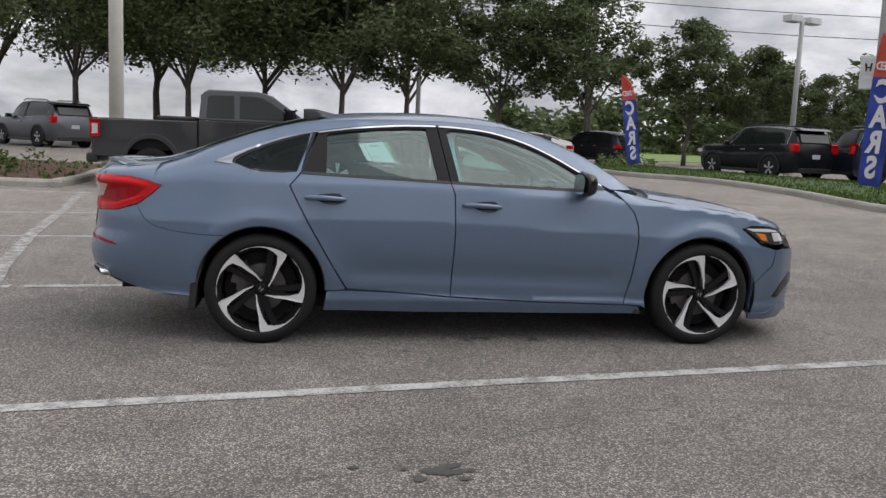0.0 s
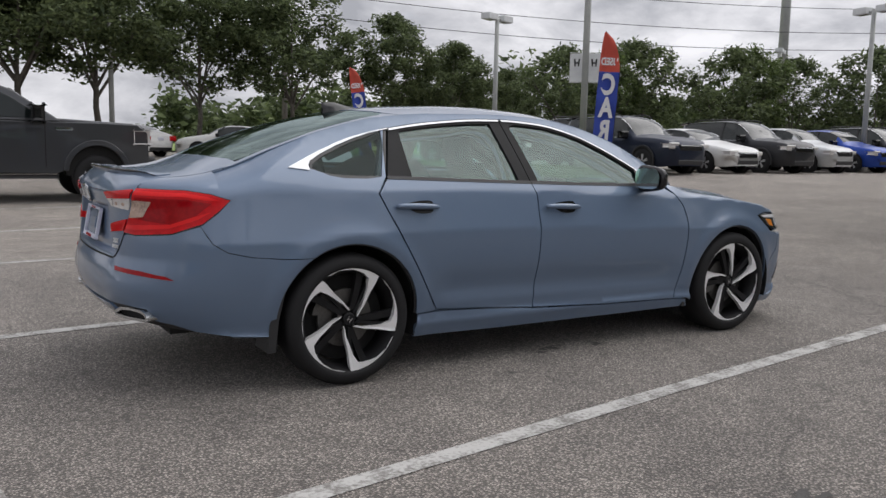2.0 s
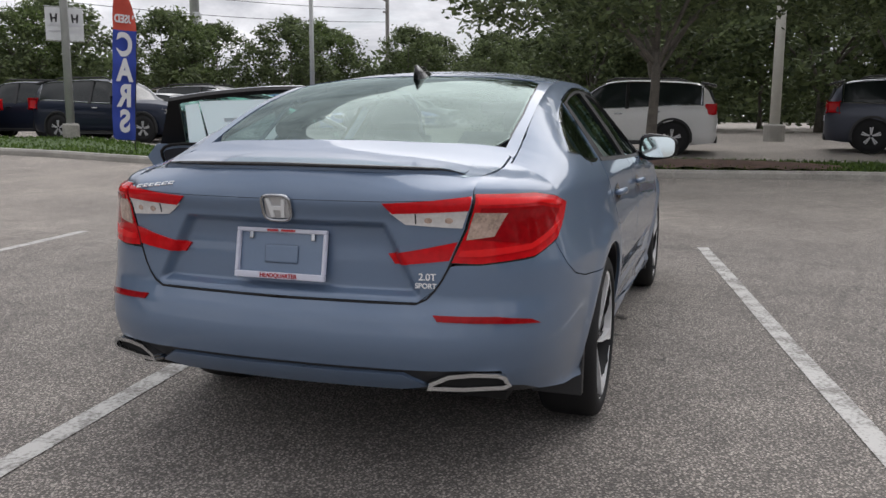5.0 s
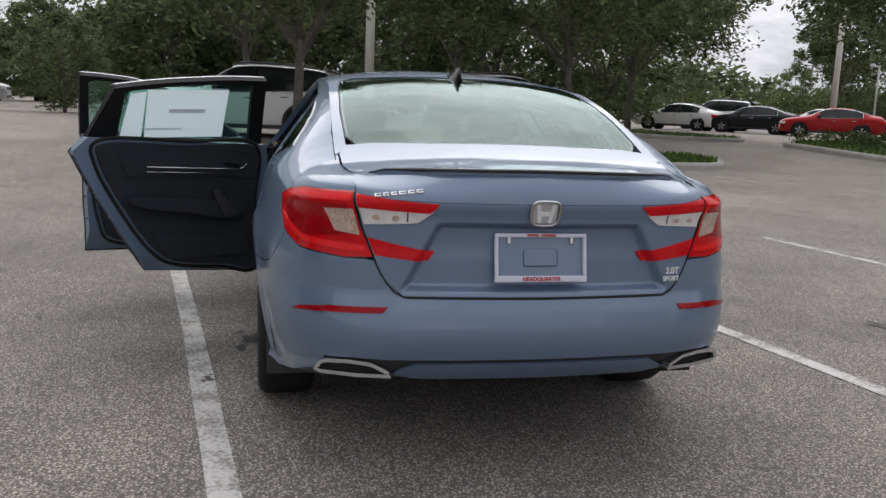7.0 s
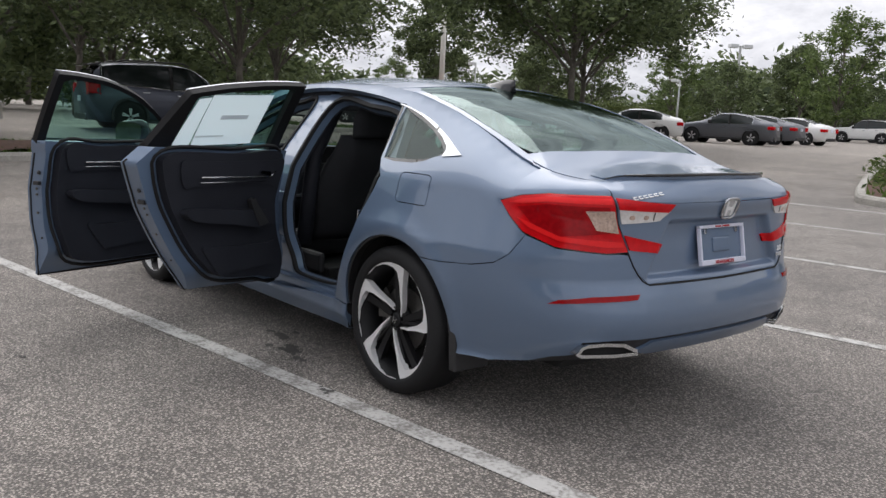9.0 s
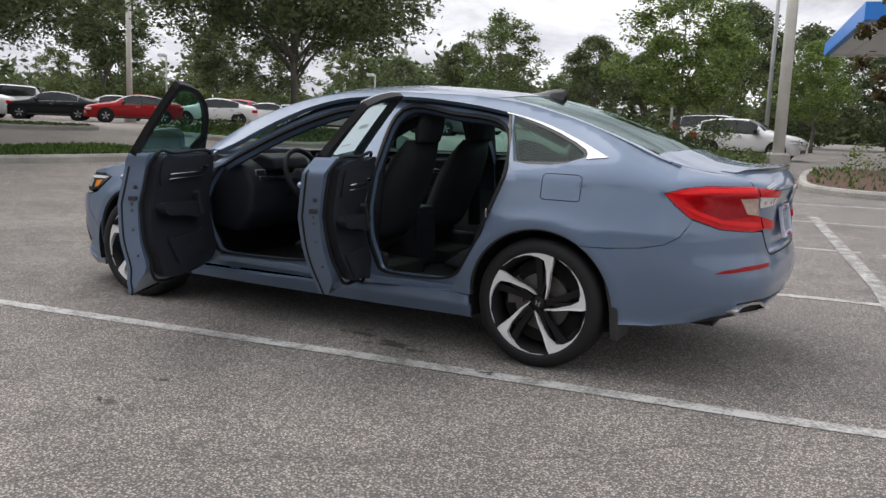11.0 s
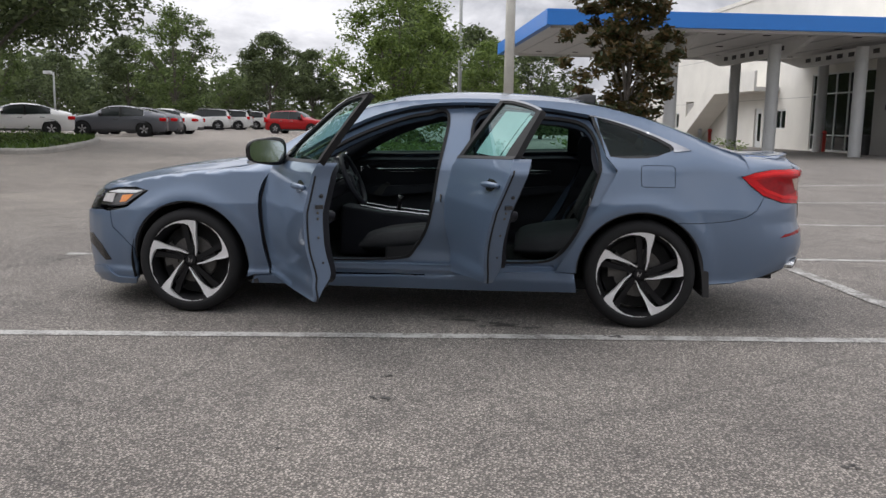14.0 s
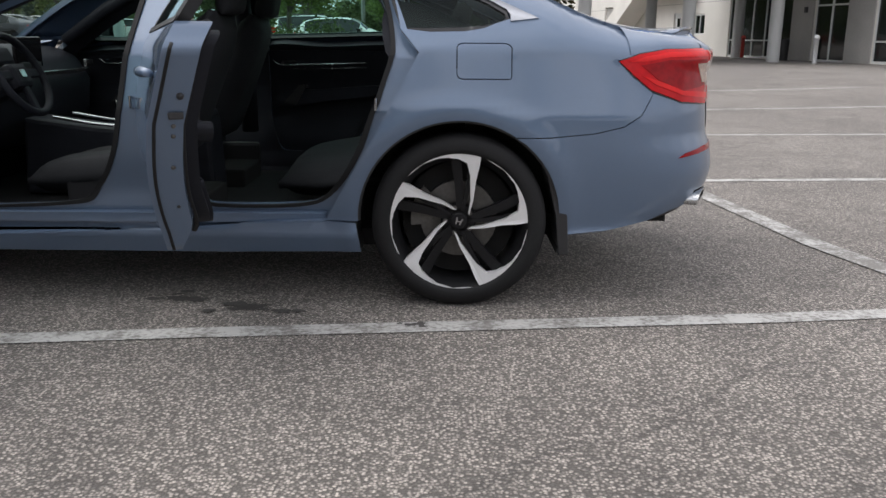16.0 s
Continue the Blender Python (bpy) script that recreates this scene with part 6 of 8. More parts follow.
# wheels
def sport_wheel():
    """A low-profile tyre on a black alloy with five machined hooked spokes; outer face towards -y."""
    tyre_p = [(.262, .11), (.278, .118), (.30, .116), (.322, .105), (.333, .085), (.335, .05), (.335, -.05), (.333, -.085), (.322, -.105), (.30, -.116), (.278, -.118), (.264, -.112), (.262, -.10)]
    ty = spin_bm(tyre_p, 72)
    tyre = part("wheel", ty, RUBBER, SEDAN, "low-profile tyre on a black and machined alloy wheel", True)
    part("rim_barrel", spin_bm([(.262, .11), (.25, .10), (.235, .06), (.232, -.06), (.262, -.108), (.268, -.113), (.272, -.108)], 64), WHEEL_BLACK, tyre, smooth=True)
    for k in range(5):
        a0 = 2 * math.pi * k / 5 + math.pi / 2
        # bright blade that bends along the rim at its end
        blade = [(.045, -42), (.10, -15), (.17, -3.5), (.235, -1.0), (.262, .5), (.2695, 4), (.271, 20), (.271, 45), (.271, 68), (.263, 68), (.261, 50), (.256, 36), (.250, 28), (.242, 19), (.228, 11), (.18, 5), (.135, .2), (.09, -11), (.05, -28)]
        bm = prism_bm([(r * math.cos(a0 + radians(a)), r * math.sin(a0 + radians(a))) for r, a in blade], -.108, -.080)
        for v in bm.verts:
            rr = math.hypot(v.co.x, v.co.z)
            v.co.y += .030 * (1 - min(1, rr / .25)) ** 1.2
        part("bright_spoke", bm, MACHINED, tyre)
        # dark twin spoke, set back
        dk = []
        for sgn in (1, -1):
            row = []
            for t in np.linspace(0, 1, 6):
                r = .05 + .20 * t
                c = a0 + .28 + .10 * t
                w = .013 + .007 * t
                row.append((r * math.cos(c + sgn * w / r), r * math.sin(c + sgn * w / r)))
            dk.append(row)
        bm = prism_bm(dk[0] + dk[1][::-1], -.078, -.05)
        part("dark_spoke", bm, WHEEL_BLACK, tyre)
        bm = prism_bm([(r * math.cos(a0 + a), r * math.sin(a0 + a)) for r, a in ((.04, .10), (.22, .14), (.22, .02), (.04, -.16), (.04, 0))], -.082, -.055)
        part("dark_spoke", bm, WHEEL_BLACK, tyre)
        nut = bmesh.new()
        bmesh.ops.create_cone(nut, cap_ends=True, segments=6, radius1=.009, radius2=.009, depth=.02)
        part("wheel_nut", turn(nut, Matrix.Translation((.052 * math.cos(a0 + .63), -.07, .052 * math.sin(a0 + .63))) @ pose(0, 0, 0, 90)), STEEL, tyre)
    part("hub_plate", spin_bm([(.0, -.066), (.062, -.066), (.07, -.05)], 24), WHEEL_BLACK, tyre)
    part("centre_cap", spin_bm([(.0, -.086), (.028, -.085), (.033, -.08), (.034, -.06)], 24), WHEEL_BLACK, tyre)
    part("cap_emblem", prism_bm([(-.014, .014), (-.008, .014), (-.006, .002), (.006, .002), (.008, .014), (.014, .014), (.010, -.014), (.005, -.014), (.005, -.003), (-.005, -.003), (-.005, -.014), (-.010, -.014)], -.090, -.085), CHROME, tyre)
    part("brake_disc", spin_bm([(.06, -.02), (.06, -.03), (.148, -.03), (.148, -.005), (.06, -.005)], 36), STEEL, tyre, smooth=False)
    cal = spin_bm([(.10, -.045), (.10, .02), (.185, .02), (.185, -.045), (.10, -.045)], 8, arc=.9, start=2.7)
    part("brake_caliper", cal, STEEL, tyre)
    part("disc_backing", spin_bm([(.0, .0), (.22, .0)], 24), DARK, tyre)
    return tyre


W0 = sport_wheel()
W0.matrix_world = pose(-1.415, -.80, .335) @ pose(0, 0, 0, 0, 36, 0)
for x, y, rz, ry in ((1.415, -.80, 0, 2), (-1.415, .80, 180, 18), (1.415, .80, 180, 11)):
    w = copy_thing(W0, pose(x, y, .335, 0, 0, rz) @ pose(0, 0, 0, 0, ry, 0))
# ---- parked vehicles ----
TINT = mat("tinted_glass", (0.012, 0.016, 0.016), .05, vary=.05, spec=.45)
CAR_PAINTS = {n: paint_mat(n + "_paint", c, mt, .35, .28, .15) for n, c, mt in (("white", (.72, .72, .71), 0), ("silver", (.52, .53, .54), .4), ("black", (.012, .013, .016), .2), ("navy", (.02, .026, .045), .3), ("charcoal", (.034, .035, .039), .35), ("blue", (.02, .06, .32), .3), ("red", (.34, .012, .014), .2), ("slate", (.12, .125, .14), .4), ("ink", (.065, .072, .095), .3))}
TYRE_P = [(.20, .10), (.24, .112), (.32, .105), (.345, .07), (.345, -.07), (.32, -.105), (.24, -.112), (.20, -.10)]


def plain_wheel(parent, x, y, r, sgn):
    k = r / .345
    ty = part("wheel", turn(spin_bm([(a * k, b) for a, b in TYRE_P], 28), Matrix.Translation((x, y, r)) @ pose(0, 0, 0, 0, 0, 0 if sgn < 0 else 180)), RUBBER, parent, smooth=True)
    M = Matrix.Translation((x, y, r)) @ pose(0, 0, 0, 0, 0, 0 if sgn < 0 else 180)
    part("rim", turn(spin_bm([(0.0, -.05), (.17 * k, -.05), (.205 * k, -.09), (.22 * k, -.105), (.23 * k, -.10)], 28), M), WHEEL_BLACK, ty)
    bm = None
    for q in range(10):
        a = (q // 2) * 2 * math.pi / 5 + .3 + (.12 if q % 2 else -.12)
        c, s = math.cos(a), math.sin(a)
        pts = [(.03, .012), (.21, .016), (.21, -.016), (.03, -.012)]
        bm = prism_bm([((px * c - pz * s) * k, (px * s + pz * c) * k) for px, pz in pts], -.10, -.07, 0, bm)
    part("spokes", turn(bm, M), ALLOY, ty)
    return ty


def parked_car(name, label, kind):
    """A parked vehicle drawn out of lengthwise lines: body, glass, lamps, wheels. Nose at +x, standing on z = 0."""
    if kind == "suv":
        L, W, axle, R = (-2.42, 2.42), .97, 1.40, .375
        xs = [-2.42, -2.36, -2.22, -1.95, -1.2, -.4, .15, .48, .85, 1.08, 1.7, 2.18, 2.36, 2.42]
        roof = [.98, 1.14, 1.52, 1.68, 1.74, 1.76, 1.72, 1.56, 1.27, 1.15, 1.12, 1.05, .94, .8]
        belt = [.95, 1.05, 1.14, 1.15, 1.13, 1.09, 1.07, 1.06, 1.07, 1.07, 1.05, .99, .90, .78]
        cab, ws, bl = (-2.05, .62), (.20, .98), (-2.34, -2.10)
    elif kind == "sedan":
        L, W, axle, R = (-2.32, 2.32), .90, 1.35, .33
        xs = [-2.32, -2.28, -2.1, -1.8, -1.4, -.9, -.3, .15, .5, .95, 1.3, 1.8, 2.15, 2.28, 2.32]
        roof = [.85, .98, 1.06, 1.12, 1.24, 1.37, 1.42, 1.39, 1.28, 1.05, .97, .89, .80, .72, .65]
        belt = [.82, .93, .96, .97, .96, .95, .93, .92, .91, .93, .90, .84, .76, .69, .62]
        cab, ws, bl = (-1.35, .52), (.22, .95), (-1.72, -.98)
    else:
        L, W, axle, R = (-2.12, 2.15), .91, 1.30, .34
        xs = [-2.12, -2.05, -1.95, -1.7, -1.1, -.4, .1, .45, .85, 1.2, 1.7, 2.0, 2.12, 2.15]
        roof = [.9, 1.05, 1.30, 1.46, 1.56, 1.58, 1.55, 1.42, 1.13, 1.03, .96, .88, .78, .70]
        belt = [.88, 1.0, 1.02, 1.02, 1.01, .99, .98, .97, .98, .97, .91, .84, .75, .67]
        cab, ws, bl = (-1.75, .50), (.15, .82), (-2.04, -1.80)
    fr, fb = pch(xs, roof), pch(xs, belt)
    wid = pch([L[0], L[0] + .12, L[0] + .5, 0, L[1] - .6, L[1] - .15, L[1]], [W * .72, W * .9, W * .985, W, W * .97, W * .82, W * .55])
    ryk = pch([-2.4, -1.9, 0, .6, 1.1, 2.4], [.80, .76, .70, .74, .86, .80])
    car = thing(name, label, "car")
    stations = np.linspace(L[0], L[1], 45)
    clear = .22

    def ring(x):
        w, zb, zt = float(wid(x)), float(fb(x)), float(fr(x))
        zt = max(zt, zb + .02)
        ry = w * float(ryk(x))
        lowz = clear + .05 * sstep(1.9, 2.4, abs(x))
        return [(w * .86, lowz), (w * .95, lowz + .10), (w * .985, lowz + .30), (w, zb - .28), (w * .985, zb - .08), (w * .945, zb), ((w * .945 + ry) / 2 + .01, (zb + zt) / 2 - .01), (ry, zt - .05), (ry * .82, zt - .012), (ry * .4, zt + .008), (0, zt + .012)]

    body, side_l, side_r, screen, back = [bmesh.new() for _ in range(5)]
    R_ = [ring(x) for x in stations]
    n = len(R_[0])
    for i in range(len(stations) - 1):
        xm = (stations[i] + stations[i + 1]) / 2
        for sgn in (1, -1):
            for j in range(n - 1):
                q = [(stations[i], R_[i][j]), (stations[i + 1], R_[i + 1][j]), (stations[i + 1], R_[i + 1][j + 1]), (stations[i], R_[i][j + 1])]
                tgt = body
                if 5 <= j <= 6 and cab[0] < xm < cab[1] and R_[i][7][1] - R_[i][5][1] > .12:
                    tgt = side_l if sgn > 0 else side_r
                elif 7 <= j and ws[0] < xm < ws[1]:
                    tgt = screen
                elif 7 <= j and bl[0] < xm < bl[1]:
                    tgt = back
                vs_ = [tgt.verts.new((x, sgn * p[0], p[1])) for x, p in q]
                tgt.faces.new(vs_ if sgn < 0 else vs_[::-1])
    for i in (0, -1):
        pr = [(p[0], p[1]) for p in R_[i]] + [(-p[0], p[1]) for p in R_[i][::-1][1:]]
        f = body.faces.new([body.verts.new((stations[i], y, z)) for y, z in pr])
    for b in (body, side_l, side_r, screen, back):
        bmesh.ops.remove_doubles(b, verts=b.verts[:], dist=.0004)
        bmesh.ops.recalc_face_normals(b, faces=b.faces[:])
    part("body", body, CAR_PAINTS["white"], car, smooth=True)
    for g, nm in ((side_l, "side_window"), (side_r, "side_window"), (screen, "windscreen"), (back, "rear_window")):
        part(nm, g, TINT, car, smooth=True)
    for sgn in (1, -1):
        for xx in (-axle, axle):
            # uncut body: a dark disc stands for the shaded wheel opening
            part("arch_shade", turn(spin_bm([(0, 0), (R + .055, 0), (R + .06, -.03)], 28), Matrix.Translation((xx, sgn * (W * .99), R + .01)) @ pose(0, 0, 0, 0, 0, 0 if sgn < 0 else 180)), DARK, car)
            plain_wheel(car, xx, sgn * (W - .10), R, -1 if sgn < 0 else 1)
            if kind == "suv":
                trim = [(xx + r * math.cos(a), R + .01 + r * math.sin(a)) for r, rng_ in ((R + .10, np.linspace(-.25, math.pi + .25, 18)), (R + .045, np.linspace(math.pi + .25, -.25, 18))) for a in rng_]
                part("arch_trim", prism_bm(trim, sgn * (W * .975), sgn * (W + .018), .006), BLACK_TRIM, car)
        zb = float(fb(L[0] + .1))
        if kind == "suv":
            part("tail_lamp", box_bm((L[0] + .02, sgn * W * .70, zb - .16), (L[0] + .30, sgn * W * .93, zb + .10), .04), RED_LENS, car)
        else:
            part("tail_lamp", box_bm((L[0] - .01, sgn * W * .60, zb - .22), (L[0] + .30, sgn * W * .955, zb - .06), .03), RED_LENS, car)
        if kind != "hatch":
            line = [(x, sgn * (float(wid(x)) * .945 + .006), float(fb(x)) + .01) for x in np.linspace(cab[1] + .1, cab[0], 14)]
            upr = [(x, sgn * (float(wid(x)) * float(ryk(x)) + .008), max(float(fr(x)) - .045, float(fb(x)) + .02)) for x in np.linspace(cab[0], cab[1] + .1, 16)]
            part("window_line", tube_bm(line + upr, .013, 6), CHROME, car)
        zf = float(fb(L[1] - .15))
        part("headlamp", box_bm((L[1] - .42, sgn * W * .52, zf - .16), (L[1] - .06, sgn * W * .90, zf - .04), .03), CLEAR_LENS, car)
        part("door_mirror", box_bm((cab[1] - .05, sgn * (W * .95), float(fb(.5)) + .02), (cab[1] + .10, sgn * (W + .18), float(fb(.5)) + .17), .04), BLACK_GLOSS, car)
        part("sill_trim", box_bm((-axle + R + .04, sgn * W * .93, clear), (axle - R - .04, sgn * W * .985, clear + .10), .02), BLACK_TRIM, car)
        for xx in (-.12, -1.0 if kind != "hatch" else -.85):
            part("door_handle", box_bm((xx - .10, sgn * W * .985, float(fb(xx)) - .14), (xx + .10, sgn * (W + .02), float(fb(xx)) - .11), .008), CHROME, car)
        pil = box_bm((-.37, sgn * W * .79, float(fb(-.3)) - .02), (-.28, sgn * W * .90, float(fr(-.3)) - .08), .01)
        for v in pil.verts:
            t = (v.co.z - float(fb(-.3))) / (float(fr(-.3)) - float(fb(-.3)))
            v.co.y = sgn * (W * .962 - (W * .962 - W * .71) * min(1, max(0, t))) + (v.co.y - sgn * W * .845) * .25
        part("door_pillar", pil, BLACK_GLOSS, car)
    zf = float(fb(L[1] - .15))
    part("grille", box_bm((L[1] - .10, -W * .5, zf - .24), (L[1] + .015, W * .5, zf - .07), .02), BLACK_GLOSS, car)
    part("grille_bar", box_bm((L[1] - .05, -W * .48, zf - .12), (L[1] + .025, W * .48, zf - .09), .008), CHROME, car)
    part("lower_intake", box_bm((L[1] - .12, -W * .55, .30), (L[1] + .01, W * .55, .44), .02), BLACK_TRIM, car)
    part("rear_bumper_trim", box_bm((L[0] - .015, -W * .7, .26), (L[0] + .15, W * .7, .42), .02), BLACK_TRIM, car)
    part("rear_plate", box_bm((L[0] - .02, -.16, .72), (L[0] + .03, .16, .86), .005), PAPER, car)
    if kind == "suv":
        part("roof_spoiler", prism_bm([(-2.38, 1.60), (-2.05, 1.66), (-2.0, 1.715), (-2.2, 1.69), (-2.38, 1.63)], -.66, .66, .012), BLACK_GLOSS, car)
        part("tailgate_glass", turn(box_bm((-.012, -.62, -.17), (.012, .62, .17), .03), Matrix.Translation((-2.295, 0, 1.37)) @ pose(0, 0, 0, 0, 20, 0)), TINT, car)
        for sgn in (1, -1):
            part("roof_rail", tube_bm([(-1.7, sgn * .64, 1.72), (-1.5, sgn * .645, 1.79), (0, sgn * .65, 1.80), (.2, sgn * .645, 1.73)], .02, 8), BLACK_TRIM, car, smooth=True)
    return car


def repaint(ob, colour):
    for c in ob.children:
        if c.name.startswith("body"):
            c.material_slots[0].link = "OBJECT"
            c.material_slots[0].material = CAR_PAINTS[colour]


TEMPLATES = {}


def park(kind, colour, x, y, heading, label, group=""):
    """One more parked vehicle of a kind, in its own colour."""
    name = {"suv": "parked_suv", "sedan": "parked_sedan", "hatch": "parked_hatchback"}[kind]
    m = pose(x, y, gz(x, y), 0, 0, heading)
    if kind not in TEMPLATES:
        ob = TEMPLATES[kind] = parked_car(name, label, kind)
        ob.matrix_world = m
    else:
        ob = copy_thing(TEMPLATES[kind], m)
    tagged(ob, label, "car", group)
    repaint(ob, colour)
    return ob


ROW = "vehicles parked in rows"
park("suv", "black", 14.6, 21.6, 103, "black SUV with silver window line parked beyond the grass island", ROW)
park("suv", "navy", 17.4, 19.9, 98, "dark blue SUV parked tail to tail with the row", ROW)
park("suv", "white", 17.3, 1.2, 91, "white SUV with dark glass parked beside the kerbed island", ROW)
park("suv", "ink", 18.5, -6.2, -95, "dark slate-blue SUV parked nose out behind the island tree", ROW)
for i, (kd, col, lab) in enumerate((("suv", "navy", "dark blue SUV at the end of a parking row"), ("sedan", "white", "white sedan parked nose out in a row"), ("suv", "charcoal", "charcoal SUV parked nose out in a row"), ("hatch", "silver", "silver hatchback crossover parked nose out in a row"), ("hatch", "blue", "bright blue hatchback parked nose out in a row"), ("suv", "charcoal", "charcoal SUV parked nose out in a row"), ("hatch", "charcoal", "dark grey hatchback parked nose out in a row"), ("suv", "navy", "dark blue SUV parked nose out in a row"), ("sedan", "silver", "silver sedan parked nose out in a row"), ("sedan", "blue", "bright blue sedan parked nose out in a row"), ("suv", "slate", "slate grey SUV parked nose out in a row"), ("suv", "silver", "silver SUV parked nose out in a row"))):
    park(kd, col, 16.3 + 2.85 * i, 15.4 + .12 * i, -88, lab, ROW)
park("hatch", "black", 12.6, 33.8, 126, "small black SUV parked far off by the field", ROW)
park("hatch", "silver", 22.8, 35.9, 150, "silver crossover parked beyond the black SUV", ROW)
park("suv", "slate", -11.3, 30.2, 133, "grey SUV parked far off behind the shrubs", ROW)
park("sedan", "white", 8.9, 32.6, 160, "white sedan parked side-on beyond the pickup truck", ROW)
park("sedan", "white", 4.9, 35.4, 120, "white sedan parked tail out beyond the pickup truck", ROW)
for x, y, kd, col, lab in ((25.6, 2.4, "sedan", "charcoal", "dark sedan parked nose out behind the white SUV"), (29.6, 3.0, "sedan", "white", "white sedan parked nose out behind the white SUV"), (32.5, 3.5, "sedan", "silver", "silver sedan parked nose out in the second row"), (35.4, 4.0, "hatch", "silver", "silver hatchback parked nose out in the second row"), (38.4, 4.6, "hatch", "white", "white hatchback parked nose out in the second row")):
    park(kd, col, x, y, 97, lab, ROW)
park("sedan", "white", 38.2, -21.7, 45, "white sedan parked side-on before the hedge", ROW)
park("sedan", "black", 35.4, -24.5, 45, "black sedan parked side-on before the hedge", ROW)
park("sedan", "red", 31.4, -26.2, 52, "red sedan parked between white cars", ROW)
park("sedan", "white", 37.4, -29.8, 54, "white sedan parked in a second row before the hedge", ROW)
park("suv", "white", 41.8, -26.0, 45, "white SUV parked in a second row before the hedge", ROW)
park("sedan", "white", 29.6, -29.9, 42, "white sedan parked beside the red sedan", ROW)
park("hatch", "red", 37.6, -40.0, 15, "red hatchback parked in the far row", ROW)
park("sedan", "white", 35.0, -41.4, -142, "white sedan parked nose towards the hedge", ROW)
park("sedan", "white", 38.5, -48.2, -143, "white sedan parked far off before the hedge", ROW)
park("sedan", "white", 21.6, -30.0, 33, "white sedan parked side-on beside the shrub island", ROW)
park("sedan", "slate", 18.5, -33.0, 18, "slate grey sedan parked beside the white sedan", ROW)
park("sedan", "slate", 19.6, -37.4, 9, "slate grey sedan parked in the far row", ROW)
park("sedan", "white", 20.0, -41.4, 6, "white sedan parked in the far row", ROW)
park("suv", "white", 26.2, -64.0, 14, "white SUV parked in the far row", ROW)
park("suv", "white", 26.2, -69.5, 7, "white SUV parked in the far row", ROW)
park("suv", "white", 26.6, -76.0, 5, "white SUV parked in the far row", ROW)
park("suv", "white", 28.4, -95.0, 95, "white SUV parked at the end of the far row", ROW)
park("sedan", "red", 29.4, -89.0, 17, "dark red sedan parked in the far row", ROW)
park("hatch", "white", 2.6, -31.8, 175, "white hatchback seen beyond the shrub island", ROW)
park("hatch", "red", 15.1, -53.0, 175, "red hatchback seen beyond the shrub island", ROW)
park("suv", "white", 4.5, -38.0, 175, "white SUV parked behind the leafy shrubs", ROW)
park("sedan", "silver", -15.6, -80.0, 175, "silver sedan parked before the white building", ROW)
park("hatch", "charcoal", 62, 15, 180, "dark hatchback parked far down the car park", ROW)
park("hatch", "black", 62, 11.5, 180, "black hatchback parked far down the car park", ROW)


